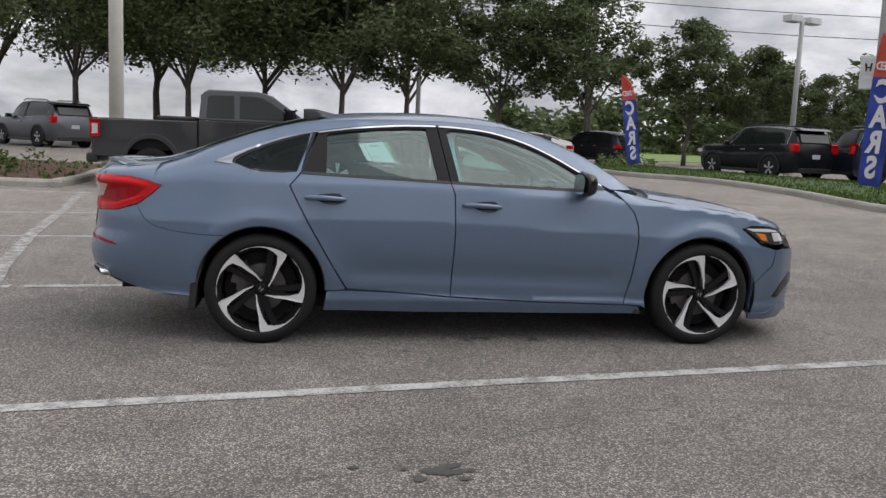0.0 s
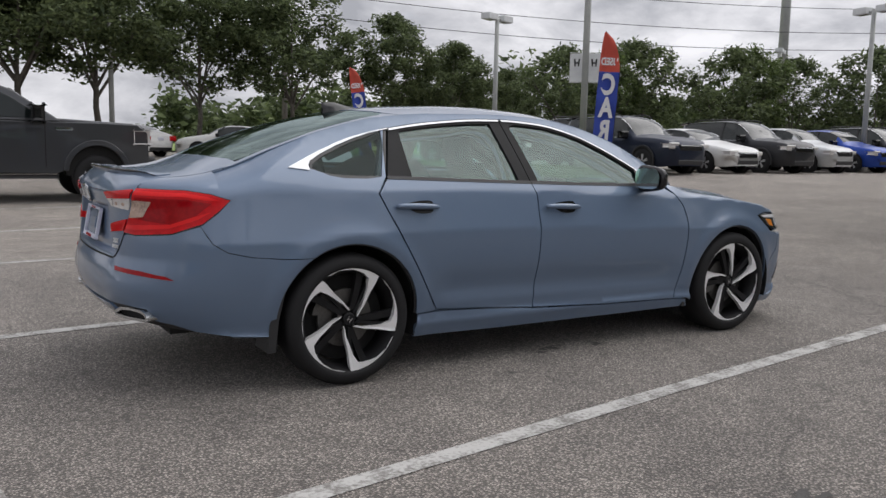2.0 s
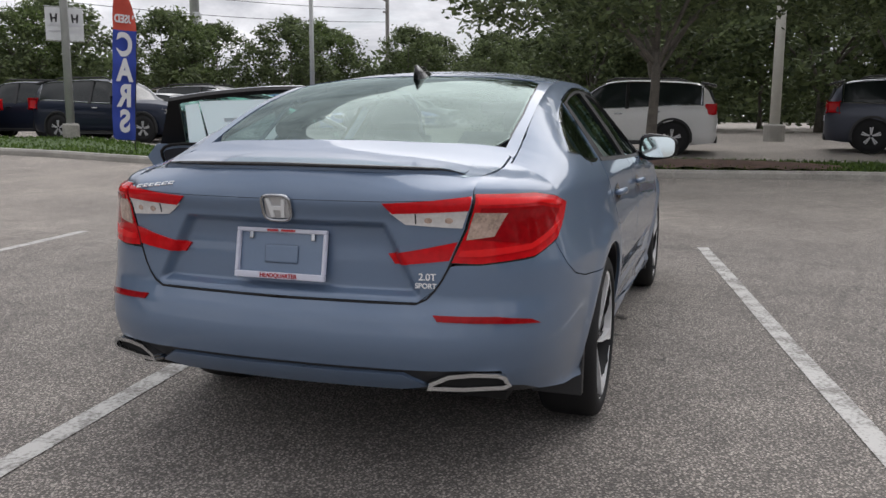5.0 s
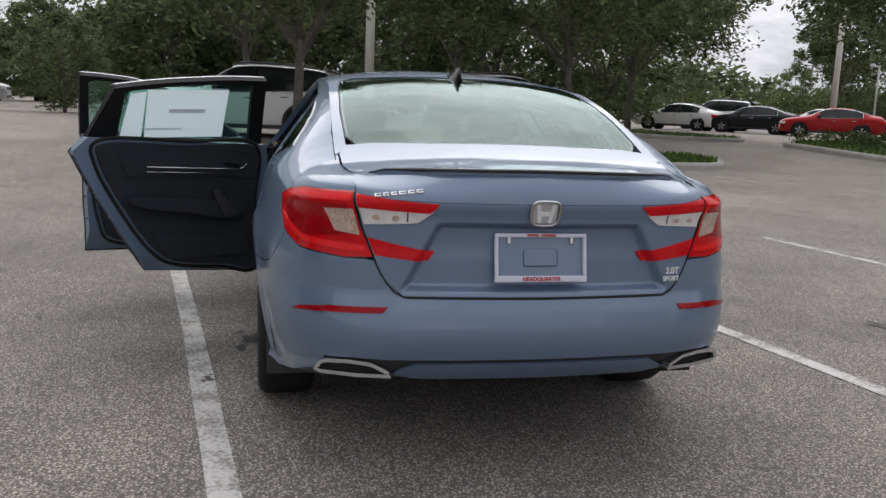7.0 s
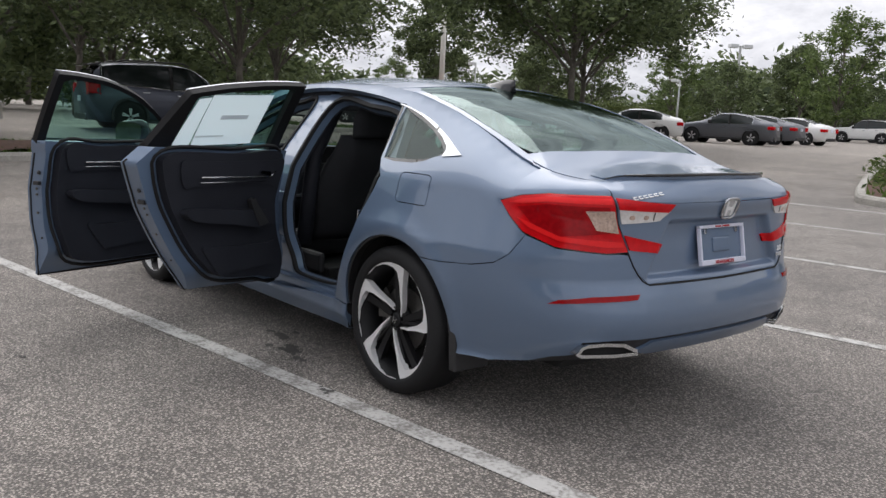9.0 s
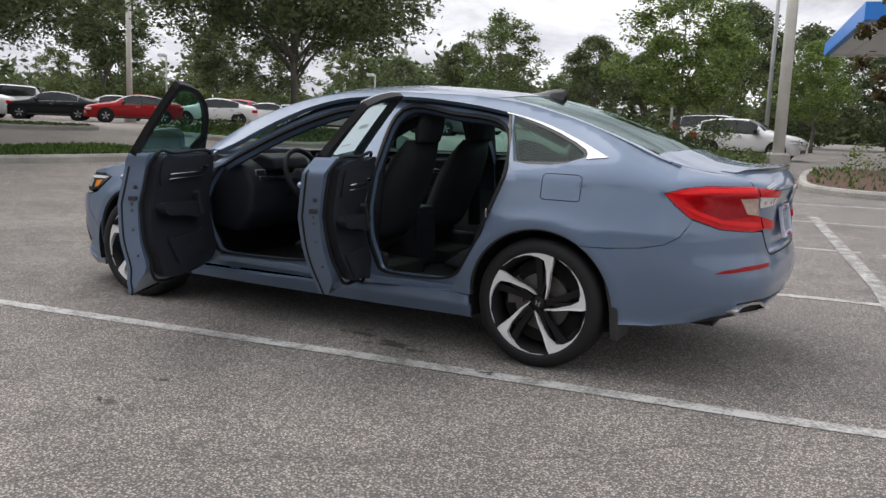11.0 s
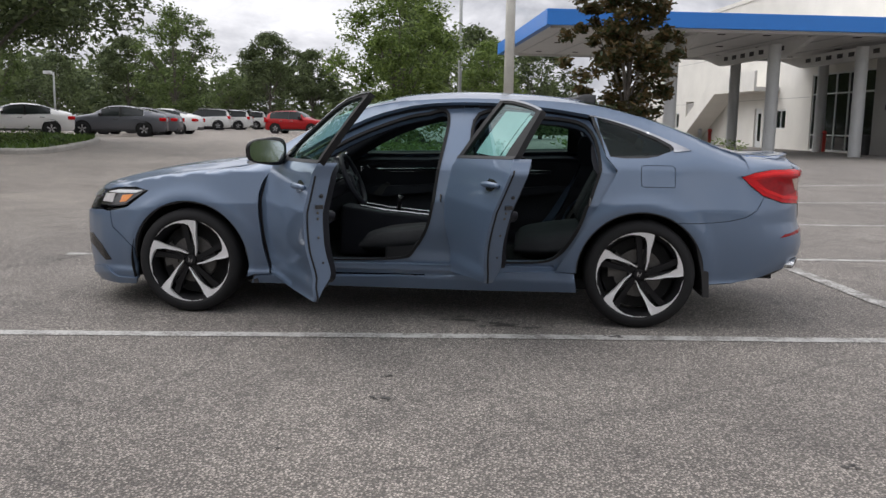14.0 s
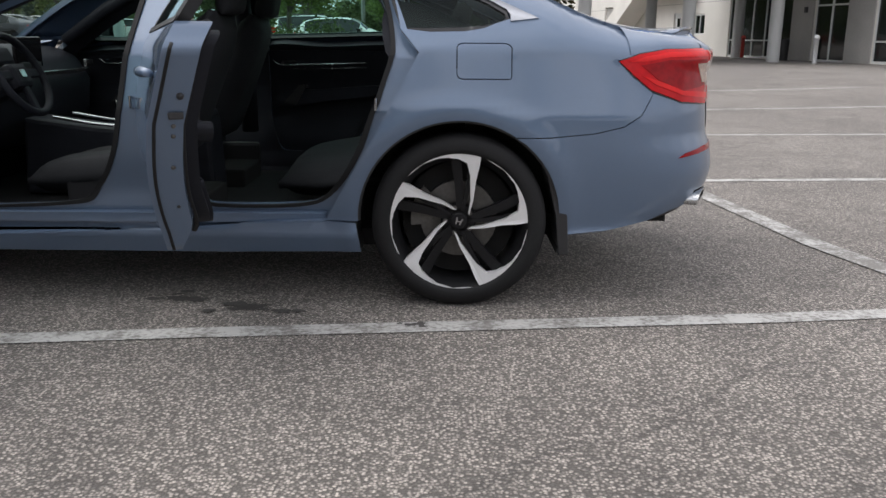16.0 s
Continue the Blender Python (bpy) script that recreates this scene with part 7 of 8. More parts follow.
def pickup():
    t = thing("pickup_truck", "dark grey pickup truck with black bed cover and alloy wheels", "pickup truck")
    P = paint_mat("graphite_truck_paint", (.046, .048, .053), .5, .35, .7)
    W = .99
    # lower body side: bed and cab
    bed = [(-2.95, .62), (-2.97, 1.0), (-2.95, 1.31), (-.93, 1.33), (-.93, .55), (-1.30, .55)] + [(-1.83 + .50 * math.cos(a), .48 + .50 * math.sin(a)) for a in np.linspace(.25, math.pi - .25, 14)] + [(-2.5, .60)]
    for sgn in (1, -1):
        part("bed_side", prism_bm(bed, sgn * (W - .06), sgn * W, .015), P, t)
        fl = [(-1.83 + r * math.cos(a), .48 + r * math.sin(a)) for r, rng_ in ((.585, np.linspace(.1, math.pi - .1, 16)), (.49, np.linspace(math.pi - .1, .1, 16))) for a in rng_]
        part("wheel_flare", prism_bm(fl, sgn * (W - .02), sgn * (W + .045), .012), P, t)
        part("tail_lamp", box_bm((-2.985, sgn * .84, .98), (-2.80, sgn * 1.0, 1.28), .02), RED_LENS, t)
        part("lamp_core", box_bm((-2.95, sgn * .99, 1.03), (-2.84, sgn * 1.006, 1.22), .01), CLEAR_LENS, t)
        low = [(-.90, .52), (-.91, 1.36), (1.30, 1.36), (1.9, 1.36), (2.62, 1.34), (2.80, 1.2), (2.82, .55), (2.42, .53)] + [(1.90 + .50 * math.cos(a), .48 + .50 * math.sin(a)) for a in np.linspace(.15, math.pi - .15, 14)] + [(1.2, .48)]
        part("cab_side", prism_bm(low, sgn * (W - .10), sgn * W, .015), P, t)
        top_side = [(-.91, 1.362), (-.88, 1.80), (-.84, 1.90), (-.74, 1.955), (.25, 1.955), (.42, 1.925), (.60, 1.85), (1.28, 1.40), (1.30, 1.362)]
        bm = prism_bm(top_side, sgn * (W - .10), sgn * W, .02)
        for v in bm.verts:
            v.co.y -= sgn * (v.co.z - 1.36) * .34
        part("cab_pillar", bm, P, t)
        for win in ([(-.76, 1.43), (-.74, 1.82), (-.68, 1.85), (-.22, 1.86), (-.20, 1.42), (-.72, 1.41)], [(-.10, 1.42), (-.11, 1.86), (.20, 1.86), (.34, 1.84), (.55, 1.74), (1.02, 1.43), (.98, 1.41)]):
            bm = prism_bm(win, sgn * (W - .04), sgn * (W + .012), .006)
            for v in bm.verts:
                v.co.y -= sgn * (v.co.z - 1.36) * .34
            part("side_window", bm, TINT, t)
        for x in (-.15, 1.05):
            part("door_seam", box_bm((x - .006, sgn * (W - .02), .60), (x + .006, sgn * (W + .003), 1.34)), DARK, t)
        part("door_handle", box_bm((-.02, sgn * W, 1.20), (.20, sgn * (W + .03), 1.235), .008), P, t)
        part("door_mirror", box_bm((.82, sgn * (W + .02), 1.36), (1.02, sgn * (W + .26), 1.62), .05), BLACK_GLOSS, t)
        fl = [(1.90 + r * math.cos(a), .48 + r * math.sin(a)) for r, rng_ in ((.585, np.linspace(.1, math.pi - .1, 16)), (.49, np.linspace(math.pi - .1, .1, 16))) for a in rng_]
        part("wheel_flare", prism_bm(fl, sgn * (W - .02), sgn * (W + .045), .012), P, t)
        part("side_step", box_bm((-.85, sgn * .86, .40), (1.25, sgn * 1.02, .47), .02), BLACK_TRIM, t)
        part("headlamp", box_bm((2.55, sgn * .62, 1.0), (2.84, sgn * .985, 1.24), .03), CLEAR_LENS, t)
        part("fender_badge", box_bm((1.22, sgn * W, 1.22), (1.5, sgn * (W + .012), 1.27), .004), CHROME, t)
        for x in (-1.83, 1.90):
            part("wheel_house", box_bm((x - .52, sgn * .60, .45), (x + .52, sgn * .93, 1.0)), DARK, t)
            plain_wheel(t, x, sgn * (W - .13), .405, -1 if sgn < 0 else 1)
    part("tailgate", box_bm((-2.98, -.92, .66), (-2.90, .92, 1.31), .015), P, t)
    part("bed_floor", box_bm((-2.9, -.93, .62), (-.9, .93, .75)), DARK, t)
    part("bed_cover", merge(box_bm((-2.85, -.90, 1.27), (-.95, .90, 1.335), .02), box_bm((-1.75, -.86, 1.33), (-.98, .86, 1.42), .03)), BLACK_TRIM, t)
    part("rear_bumper", box_bm((-3.08, -.97, .48), (-2.86, .97, .66), .04), BLACK_TRIM, t)
    part("hood", prism_bm([(1.15, 1.30), (1.20, 1.42), (2.55, 1.36), (2.78, 1.22), (2.80, 1.0)], -.93, .93, .03), P, t)
    part("cab_roof", prism_bm([(-.84, 1.90), (-.74, 1.965), (.25, 1.965), (.54, 1.89)], -.76, .76, .03), P, t)
    part("windscreen", prism_bm([(.52, 1.90), (.56, 1.88), (1.22, 1.43), (1.18, 1.42)], -.80, .80), TINT, t)
    part("rear_window", box_bm((-.90, -.70, 1.45), (-.87, .70, 1.86)), TINT, t)
    part("cab_core", box_bm((-.86, -.86, .5), (1.2, .86, 1.35)), DARK, t)
    part("front_bumper", box_bm((2.62, -.98, .50), (2.95, .98, .78), .05), BLACK_TRIM, t)
    part("grille", box_bm((2.74, -.62, .82), (2.86, .62, 1.22), .03), BLACK_GLOSS, t)
    return t


TR = pickup()
TR.matrix_world = pose(-2.15, 12.1, gz(-2.15, 12.0), 0, 0, 0) @ Matrix.Translation((-.14, 0, 0)) @ Matrix.Diagonal((.955, 1, 1, 1))
# ---- trees, shrubs, hedges ----
BARK = mat("bark", (0.118, 0.105, 0.090), .9, vary=.4, scale=5, fine=45, bump=.8)
OAK = leaf_mat("oak_leaves", (0.040, 0.058, 0.027), (0.172, 0.214, 0.094))
OAK_LIGHT = leaf_mat("young_oak_leaves", (0.05, 0.078, 0.026), (0.18, 0.24, 0.08))
LIME = leaf_mat("bright_green_leaves", (0.062, 0.10, 0.025), (0.23, 0.31, 0.085))
MAGN = leaf_mat("magnolia_leaves", (0.022, 0.042, 0.014), (0.15, 0.098, 0.042))
SHRUB = leaf_mat("shrub_leaves", (0.03, 0.055, 0.015), (0.13, 0.17, 0.05))
HEDGE = leaf_mat("hedge_leaves", (0.035, 0.055, 0.015), (0.13, 0.16, 0.045))


def leaf_mesh(centres, radii, per, size, seed, flat=.75):
    """Leaves scattered in clumps: small four-cornered blades, each its own island."""
    rg = np.random.RandomState(seed)
    C = np.repeat(np.asarray(centres, float), per, 0)
    Rr = np.repeat(np.asarray(radii, float), per)
    m = len(C)
    d = rg.normal(0, 1, (m, 3))
    d /= np.linalg.norm(d, axis=1)[:, None]
    p = C + d * (Rr * rg.uniform(.04, 1.0, m) ** .75)[:, None] * np.array([1, 1, flat])
    a = rg.normal(0, 1, (m, 3))
    a[:, 2] *= .55
    a /= np.linalg.norm(a, axis=1)[:, None]
    b = np.cross(a, rg.normal(0, 1, (m, 3)))
    b /= np.linalg.norm(b, axis=1)[:, None] + 1e-9
    s = size * rg.uniform(.6, 1.3, m)
    a *= s[:, None]
    b *= (s * .42)[:, None]
    V = np.stack([p - a, p + b, p + a, p - b], 1).reshape(-1, 3)
    me = bpy.data.meshes.new("leaves")
    me.vertices.add(4 * m)
    me.vertices.foreach_set("co", V.ravel())
    me.loops.add(4 * m)
    me.loops.foreach_set("vertex_index", np.arange(4 * m))
    me.polygons.add(m)
    me.polygons.foreach_set("loop_start", np.arange(0, 4 * m, 4))
    me.update(calc_edges=True)
    return me


def tree(name, label, height, spread, fork, seed, leaf, leaves=5200, size=.12, limbs=6, girth=.15, lean=.0, clumps=90, low=.32, rise0=.12):
    """A tapered trunk that forks into limbs and twigs, and a crown of leaf clumps with gaps."""
    rg = random.Random(seed)
    t = thing(name, label, "tree")
    top = Vector((lean, rg.uniform(-.1, .1), fork))
    trunk = [Vector((0, 0, -.15)), Vector((rg.uniform(-.04, .04), rg.uniform(-.04, .04), fork * .35)), Vector((lean * .5, rg.uniform(-.08, .08), fork * .7)), top]
    bm = tube_bm(trunk, [girth * 1.35, girth, girth * .85, girth * .75], 12)
    tips = []
    for k in range(limbs):
        a = 2 * math.pi * k / limbs + rg.uniform(-.4, .4)
        out = spread * rg.uniform(.45, .85)
        rise = (height - fork) * rg.uniform(.35, .85)
        st = trunk[2].lerp(top, rg.uniform(.3, 1))
        p1 = st + Vector((math.cos(a) * out * .35, math.sin(a) * out * .35, rise * .45))
        p2 = st + Vector((math.cos(a) * out * .75, math.sin(a) * out * .75, rise * .75))
        p3 = st + Vector((math.cos(a) * out, math.sin(a) * out, rise))
        tube_bm([st, p1, p2, p3], [girth * .5, girth * .36, girth * .2, girth * .06], 8, bm, cap=False)
        for q, g0 in ((p1, .22), (p2, .16), (p1.lerp(p2, .5), .18)):
            b = a + rg.uniform(-1.1, 1.1)
            e = q + Vector((math.cos(b) * out * .4, math.sin(b) * out * .4, rise * rg.uniform(.1, .4)))
            tube_bm([q, q.lerp(e, .5) + Vector((0, 0, .06)), e], [girth * g0, girth * g0 * .6, girth * .04], 6, bm, cap=False)
            tips.append(e)
        tips.append(p3)
    tube_bm([top, Vector((lean * 1.2, 0, fork + (height - fork) * .5)), Vector((lean, 0, height * .93))], [girth * .6, girth * .3, girth * .05], 8, bm, cap=False)
    part("trunk", bm, BARK, t, smooth=True)
    cen, rad = [], []
    zb = fork * (1 - low * .5) + (spread * .13 if low < .5 else 0)
    while len(cen) < clumps:
        u, v, w = rg.uniform(-1, 1), rg.uniform(-1, 1), rg.uniform(0, 1)
        prof = math.sin(math.pi * min(1, rise0 + (.98 - rise0) * w)) ** .7
        if u * u + v * v > 1:
            continue
        if math.hypot(u, v) < .45 and rg.random() < .55 and w < .8:
            continue
        wob = 1 + .22 * math.sin(3 * math.atan2(v, u) + seed) + rg.uniform(-.15, .12)
        cen.append((u * spread * prof * wob + lean, v * spread * prof * wob, zb + (height - zb) * w))
        rad.append(spread * rg.uniform(.15, .27))
    cen += [tuple(e) for e in tips]
    rad += [spread * .17] * len(tips)
    per = max(8, leaves // len(cen))
    part("crown", leaf_mesh(cen, rad, per, size, seed), leaf, t)
    return t


T_OAK = tree("oak_tree", "spreading dark green live oak", 8.0, 4.5, 2.3, 11, OAK, 42000, .088, 7, .105, clumps=160, low=-.1, rise0=.26)
T_TALL = tree("oak_tree", "high-crowned live oak with bare forked limbs", 8.8, 4.2, 2.6, 21, OAK, 36000, .10, 7, .14, clumps=120, low=-1.0, rise0=.30)
T_OAK2 = tree("oak_tree", "dark green live oak with a rounded crown", 8.0, 3.2, 2.5, 12, OAK, 17000, .12, 6, .12, .25, clumps=105, low=.0)
T_LIME = tree("elm_tree", "bright green tree with a loose crown", 6.0, 2.5, 1.9, 14, LIME, 17000, .08, 7, .10, clumps=110, low=.3)
T_MAGN = tree("magnolia_tree", "dark magnolia with rusty brown leaf backs", 6.0, 1.45, 1.5, 15, MAGN, 15000, .10, 7, .10, clumps=120, low=.5)
T_BUSHY = tree("oak_tree", "dense low dark green oak", 6.6, 3.4, 1.2, 16, OAK, 8800, .145, 7, .13, clumps=150, low=1.2)
T_PINE = tree("young_tree", "small upright grey-green tree", 6.6, 2.4, 1.6, 17, OAK_LIGHT, 9500, .10, 8, .09, clumps=110, low=.5)


def plant(src, x, y, k=1.0, rz=0, label="", first=[]):
    m = pose(x, y, gz(x, y) + (.1 if src is T_MAGN else 0), 0, 0, rz) @ Matrix.Scale(k, 4)
    if src not in first:
        first.append(src)
        src.matrix_world = m
        ob = src
    else:
        ob = copy_thing(src, m)
        ob.matrix_basis = m
    return tagged(ob, label, "", "trees round the car park")


# north side, behind the pickup
plant(T_OAK, -10.7, 32.8, 1.38, 10)
plant(T_OAK, -6.2, 33.8, 1.36, 200)
plant(T_OAK, -3.0, 37.0, 1.5, 40)
plant(T_TALL, -15.0, 36.0, 1.30, 70)
plant(T_OAK2, -8.4, 39.0, 1.5, 300)

plant(T_OAK, .6, 34.0, 1.42, 120, "broad dark oak beyond the pickup truck")
plant(T_TALL, -13.5, 23.5, .95, 60)
plant(T_OAK2, 3.8, 34.8, 1.2, 250)
plant(T_OAK2, 8.2, 35.0, 1.05, 70)
plant(T_OAK2, 12.4, 33.8, 1.02, 220, "dark oak standing beside a wooden pole")
for x, y, k, rz in ((17.5, 34, .85, 0), (20.5, 32.5, .70, 80), (23.0, 36, .66, 150), (25, 34, .58, 200)):
    plant(T_OAK2, x, y, k, rz)
# the long dark row in the north-east
for i in range(15):
    x = 29 + 2.6 * i
    plant((T_BUSHY, T_PINE, T_BUSHY)[i % 3], x + (i % 2), 34 - 1.55 * i + (i % 3) * 1.4, .93 + .13 * ((i * 7) % 5) / 5, 47 * i)
for i in range(7):
    plant((T_BUSHY, T_OAK2)[i % 2], 46 + 2.2 * i, 9 - 4.2 * i, (.78 if i == 0 else 1.1) + .1 * (i % 3), 60 * i)
# east: the oaks over the islands
plant(T_BUSHY, 30.5, 8.0, .55, 10)
plant(T_OAK, 13.3, .0, 1.03, 30, "live oak on the grass island, trunk bare below")
plant(T_OAK, 16.6, -7.2, .98, 150, "live oak with bare limbs on the grass island")
plant(T_OAK, 24.6, -12.6, 1.0, 250)
plant(T_OAK2, 27.5, 1.0, 1.1, 75)
plant(T_OAK2, 31.5, -7.5, 1.15, 310)
for x, y, k, rz in ((40, 5.2, 1.0, 20), (42, 1, 1.55, 120), (42, -6, 1.6, 210), (41, -12, 1.5, 300), (37, -17, 1.35, 50), (45, 6, 1.4, 170)):
    plant(T_BUSHY, x, y, k, rz)
# south-east
plant(T_OAK, 15.7, -19.0, 1.22, 100, "live oak on the shrub island")
plant(T_OAK, 18.9, -23.2, 1.10, 330, "live oak standing behind another on the shrub island")
plant(T_OAK2, 50, -40, 1.2, 240)
for i in range(12):
    plant((T_BUSHY, T_PINE, T_BUSHY, T_OAK2)[i % 4], 64 - 3.4 * i, -36 - 6.0 * i - 2 * (i % 2), (.72 if i < 3 else 1.0) + .1 * (i % 3), 71 * i)
for x, y, k, rz in ((28.5, -64.0, 1.5, 0), (8.0, -55, 1.15, 30)):
    plant(T_PINE, x, y, k, rz)
plant(T_OAK2, 23.9, -75.3, 1.1, 160)
plant(T_LIME, 3.8, -24.6, .98, 0, "bright green tree on the planting island")
plant(T_LIME, 1.6, -47.5, 1.0, 130)
plant(T_MAGN, -3.6, -19.2, 1.02, 0, "dark magnolia with rusty leaves in red mulch")
plant(T_BUSHY, 3.5, -62, 1.25, 30)
plant(T_OAK2, 9.0, -66, 1.3, 200)
plant(T_BUSHY, -2.0, -66, 1.1, 100)


def clump_row(name, label, pts, rad, per, size, seed, mt, cat="shrubs", h=.5, kind="stuff"):
    """Low planting: many leaf clumps on the ground, with thin stems."""
    rg = random.Random(seed)
    cen = [(x + rg.uniform(-.3, .3), y + rg.uniform(-.3, .3), gz(x, y) + .15 + rg.uniform(.3, 1) * h) for x, y in pts]
    rr = [rad * rg.uniform(.6, 1.3) for _ in cen]
    return tagged(part(name, leaf_mesh(cen, rr, per, size, seed, .8), mt), label, cat, kind=kind)


def grid_pts(x0, y0, x1, y1, step):
    return [(x, y) for x in np.arange(x0, x1, step) for y in np.arange(y0, y1, step)]


clump_row("island_shrubs", "low green shrubs in mulch", grid_pts(-15.5, 11.4, -6.3, 13.5, .62), .33, 60, .06, 31, SHRUB, h=.25)
clump_row("island_shrubs", "low green ground cover below the oak", grid_pts(12.6, -17.0, 18.0, -14.8, .6), .34, 50, .07, 32, SHRUB, h=.25)
clump_row("island_shrubs", "leafy shrubs at the far end of the planting island", grid_pts(2.6, -27.4, 5.6, -22.0, .7), .5, 60, .07, 33, SHRUB, h=1.0)
clump_row("island_shrubs", "low shrubs beside the kerb", [(x, y) for x, y in grid_pts(.2, -21.5, 5.2, -12.0, .58) if x < 2.1 + (-12.0 - y) * .40], .33, 50, .06, 34, SHRUB, h=.28)
clump_row("magnolia_bed_shrubs", "thin yellow-green shrubs in red mulch", grid_pts(-6.6, -20.8, -1.4, -17.2, .75), .38, 30, .06, 35, LIME, h=.45)
clump_row("trunk_ferns", "low dark plants at the grass edge", grid_pts(10.7, 24.5, 12.4, 28, .6), .4, 35, .08, 36, OAK_LIGHT, h=.25)
# clipped hedge along the east and south-east edge, and the woods behind
hp = [(60 - .24 * k, -8 - .66 * k) for k in range(76)]
clump_row("clipped_hedge", "long clipped yellow-green hedge", [(x, y) for x, y in hp] + [(x + .6, y + .5) for x, y in hp], 1.1, 170, .12, 41, HEDGE, "hedge", h=1.9)
rg2 = random.Random(77)
far = []
for k in range(460):
    a = -1.95 + 3.3 * k / 460
    r = rg2.uniform(100, 122)
    far.append((r * math.cos(a), r * math.sin(a), rg2.uniform(.5, (4.0 if -.78 < a < -.42 else 7.0 if a > -1.1 else 5.0) + 1.8 * math.sin(9 * a) + 1.4 * math.sin(23 * a))))
low_far = [(rg2.uniform(-75, 5), rg2.uniform(95, 118), rg2.uniform(.2, 1.0)) for _ in range(110)] + [(rg2.uniform(5, 60), rg2.uniform(84, 104), rg2.uniform(.3, 1.7)) for _ in range(110)]
tagged(part("far_hedge", leaf_mesh(low_far, [rg2.uniform(.9, 1.7) for _ in low_far], 170, .24, 52, .8), OAK), "low distant hedges beyond the grass field", "hedge", kind="stuff")
tagged(part("far_woods", leaf_mesh(far, [rg2.uniform(2.8, 4.8) for _ in far], 200, .60, 51, .8), OAK), "dark band of woodland round the car park", "woods", kind="stuff")
# ---- building with blue-edged canopy ----
C1 = Vector((-1.42, -26.9, 0))
UU, VV = Vector((-.9871, -.16, 0)).normalized(), Vector((.16, -.9871, 0)).normalized()
BM = Matrix((UU, VV, Vector((0, 0, 1)))).transposed().to_4x4()
BM.translation = C1
STUCCO = mat("cream_stucco", (0.72, 0.70, 0.65), .9, vary=.08, scale=.7, fine=25, bump=.2)
GREY_WALL = mat("grey_panel", (0.40, 0.39, 0.37), .7, vary=.1, scale=1.0, fine=20)
SOFFIT = mat("white_soffit", (0.70, 0.70, 0.69), .5, vary=.08, scale=.8)
BLUE = mat("blue_fascia", (0.02, 0.19, 0.62), .35, vary=.06, scale=.5)
COLM = mat("grey_column", (0.55, 0.56, 0.56), .45, vary=.08, scale=1.5)
ALU = mat("white_aluminium", (0.66, 0.67, 0.66), .4, .1, vary=.05)
RED_P = mat("red_paint", (0.45, 0.04, 0.03), .5, vary=.15)
SIGN_W = mat("white_banner", (0.62, 0.63, 0.64), .75, vary=.08)
POLE_M = mat("galvanised_pole", (0.36, 0.37, 0.36), .6, .2, vary=.15, scale=2)
CONC_POLE = mat("pale_concrete_pole", (0.60, 0.59, 0.54), .8, 0, vary=.12, scale=2, fine=50, bump=.2)
WOOD_POLE = mat("weathered_pole", (0.16, 0.15, 0.14), .9, vary=.25, scale=3, fine=40, bump=.3)

bld = thing("dealership_building", "cream stucco building with tall glazed entrance", "building")
FU = 17.0


def bpart(name, geom, mt, parent, label=""):
    return part(name, turn(geom, BM), mt, parent, label)


# facade with real openings: (v0, v1, z0, z1)
opens = [(6.9, 13.0, .15, 4.2), (2.7, 5.15, .12, 4.1), (-6.0, .95, .15, 4.2), (15.9, 17.2, 1.25, 2.4), (19.0, 20.1, .12, 2.5), (30.9, 32.6, .12, 3.2), (34.0, 34.8, 1.2, 2.4)]
edges_v = sorted({-10.0, 46.0, *[o[0] for o in opens], *[o[1] for o in opens]})
for a, b in zip(edges_v, edges_v[1:]):
    o = [q for q in opens if q[0] <= a and q[1] >= b]
    for z0, z1 in ([(-.2, o[0][2]), (o[0][3], 9.2)] if o else [(-.2, 9.2)]):
        bpart("wall", box_bm((FU, a, z0), (FU + .35, b, z1)), STUCCO, bld)
bpart("roof", box_bm((FU - .05, -10.1, 9.2), (FU + 22, 46, 9.45)), STUCCO, bld)
bpart("side_wall", box_bm((FU + .35, -10, -.2), (FU + 22, -9.65, 9.2)), STUCCO, bld)
bpart("side_wall", box_bm((FU + .35, 45.65, -.2), (FU + 22, 46, 9.2)), STUCCO, bld)
bpart("back_wall", box_bm((FU + 21.6, -9.6, -.2), (FU + 22, 45.6, 9.2)), STUCCO, bld)
bpart("inner_floor", box_bm((FU + .36, -9.6, -.1), (FU + 21, 45.6, .12)), GREY_WALL, bld)
bpart("inner_screen", box_bm((FU + 5, -9, .12), (FU + 5.1, 45, 5)), GREY_WALL, bld)
for z in (3.0, 6.0):
    bpart("wall_joint", box_bm((FU - .004, 13.2, z), (FU + .01, 45.9, z + .03)), GREY_WALL, bld)
bpart("grey_entrance_panel", box_bm((FU - .06, .97, .1), (FU - .005, 2.68, 4.6)), GREY_WALL, bld)
bpart("grey_entrance_panel", box_bm((FU - .06, 5.17, .1), (FU - .005, 6.88, 4.6)), GREY_WALL, bld)


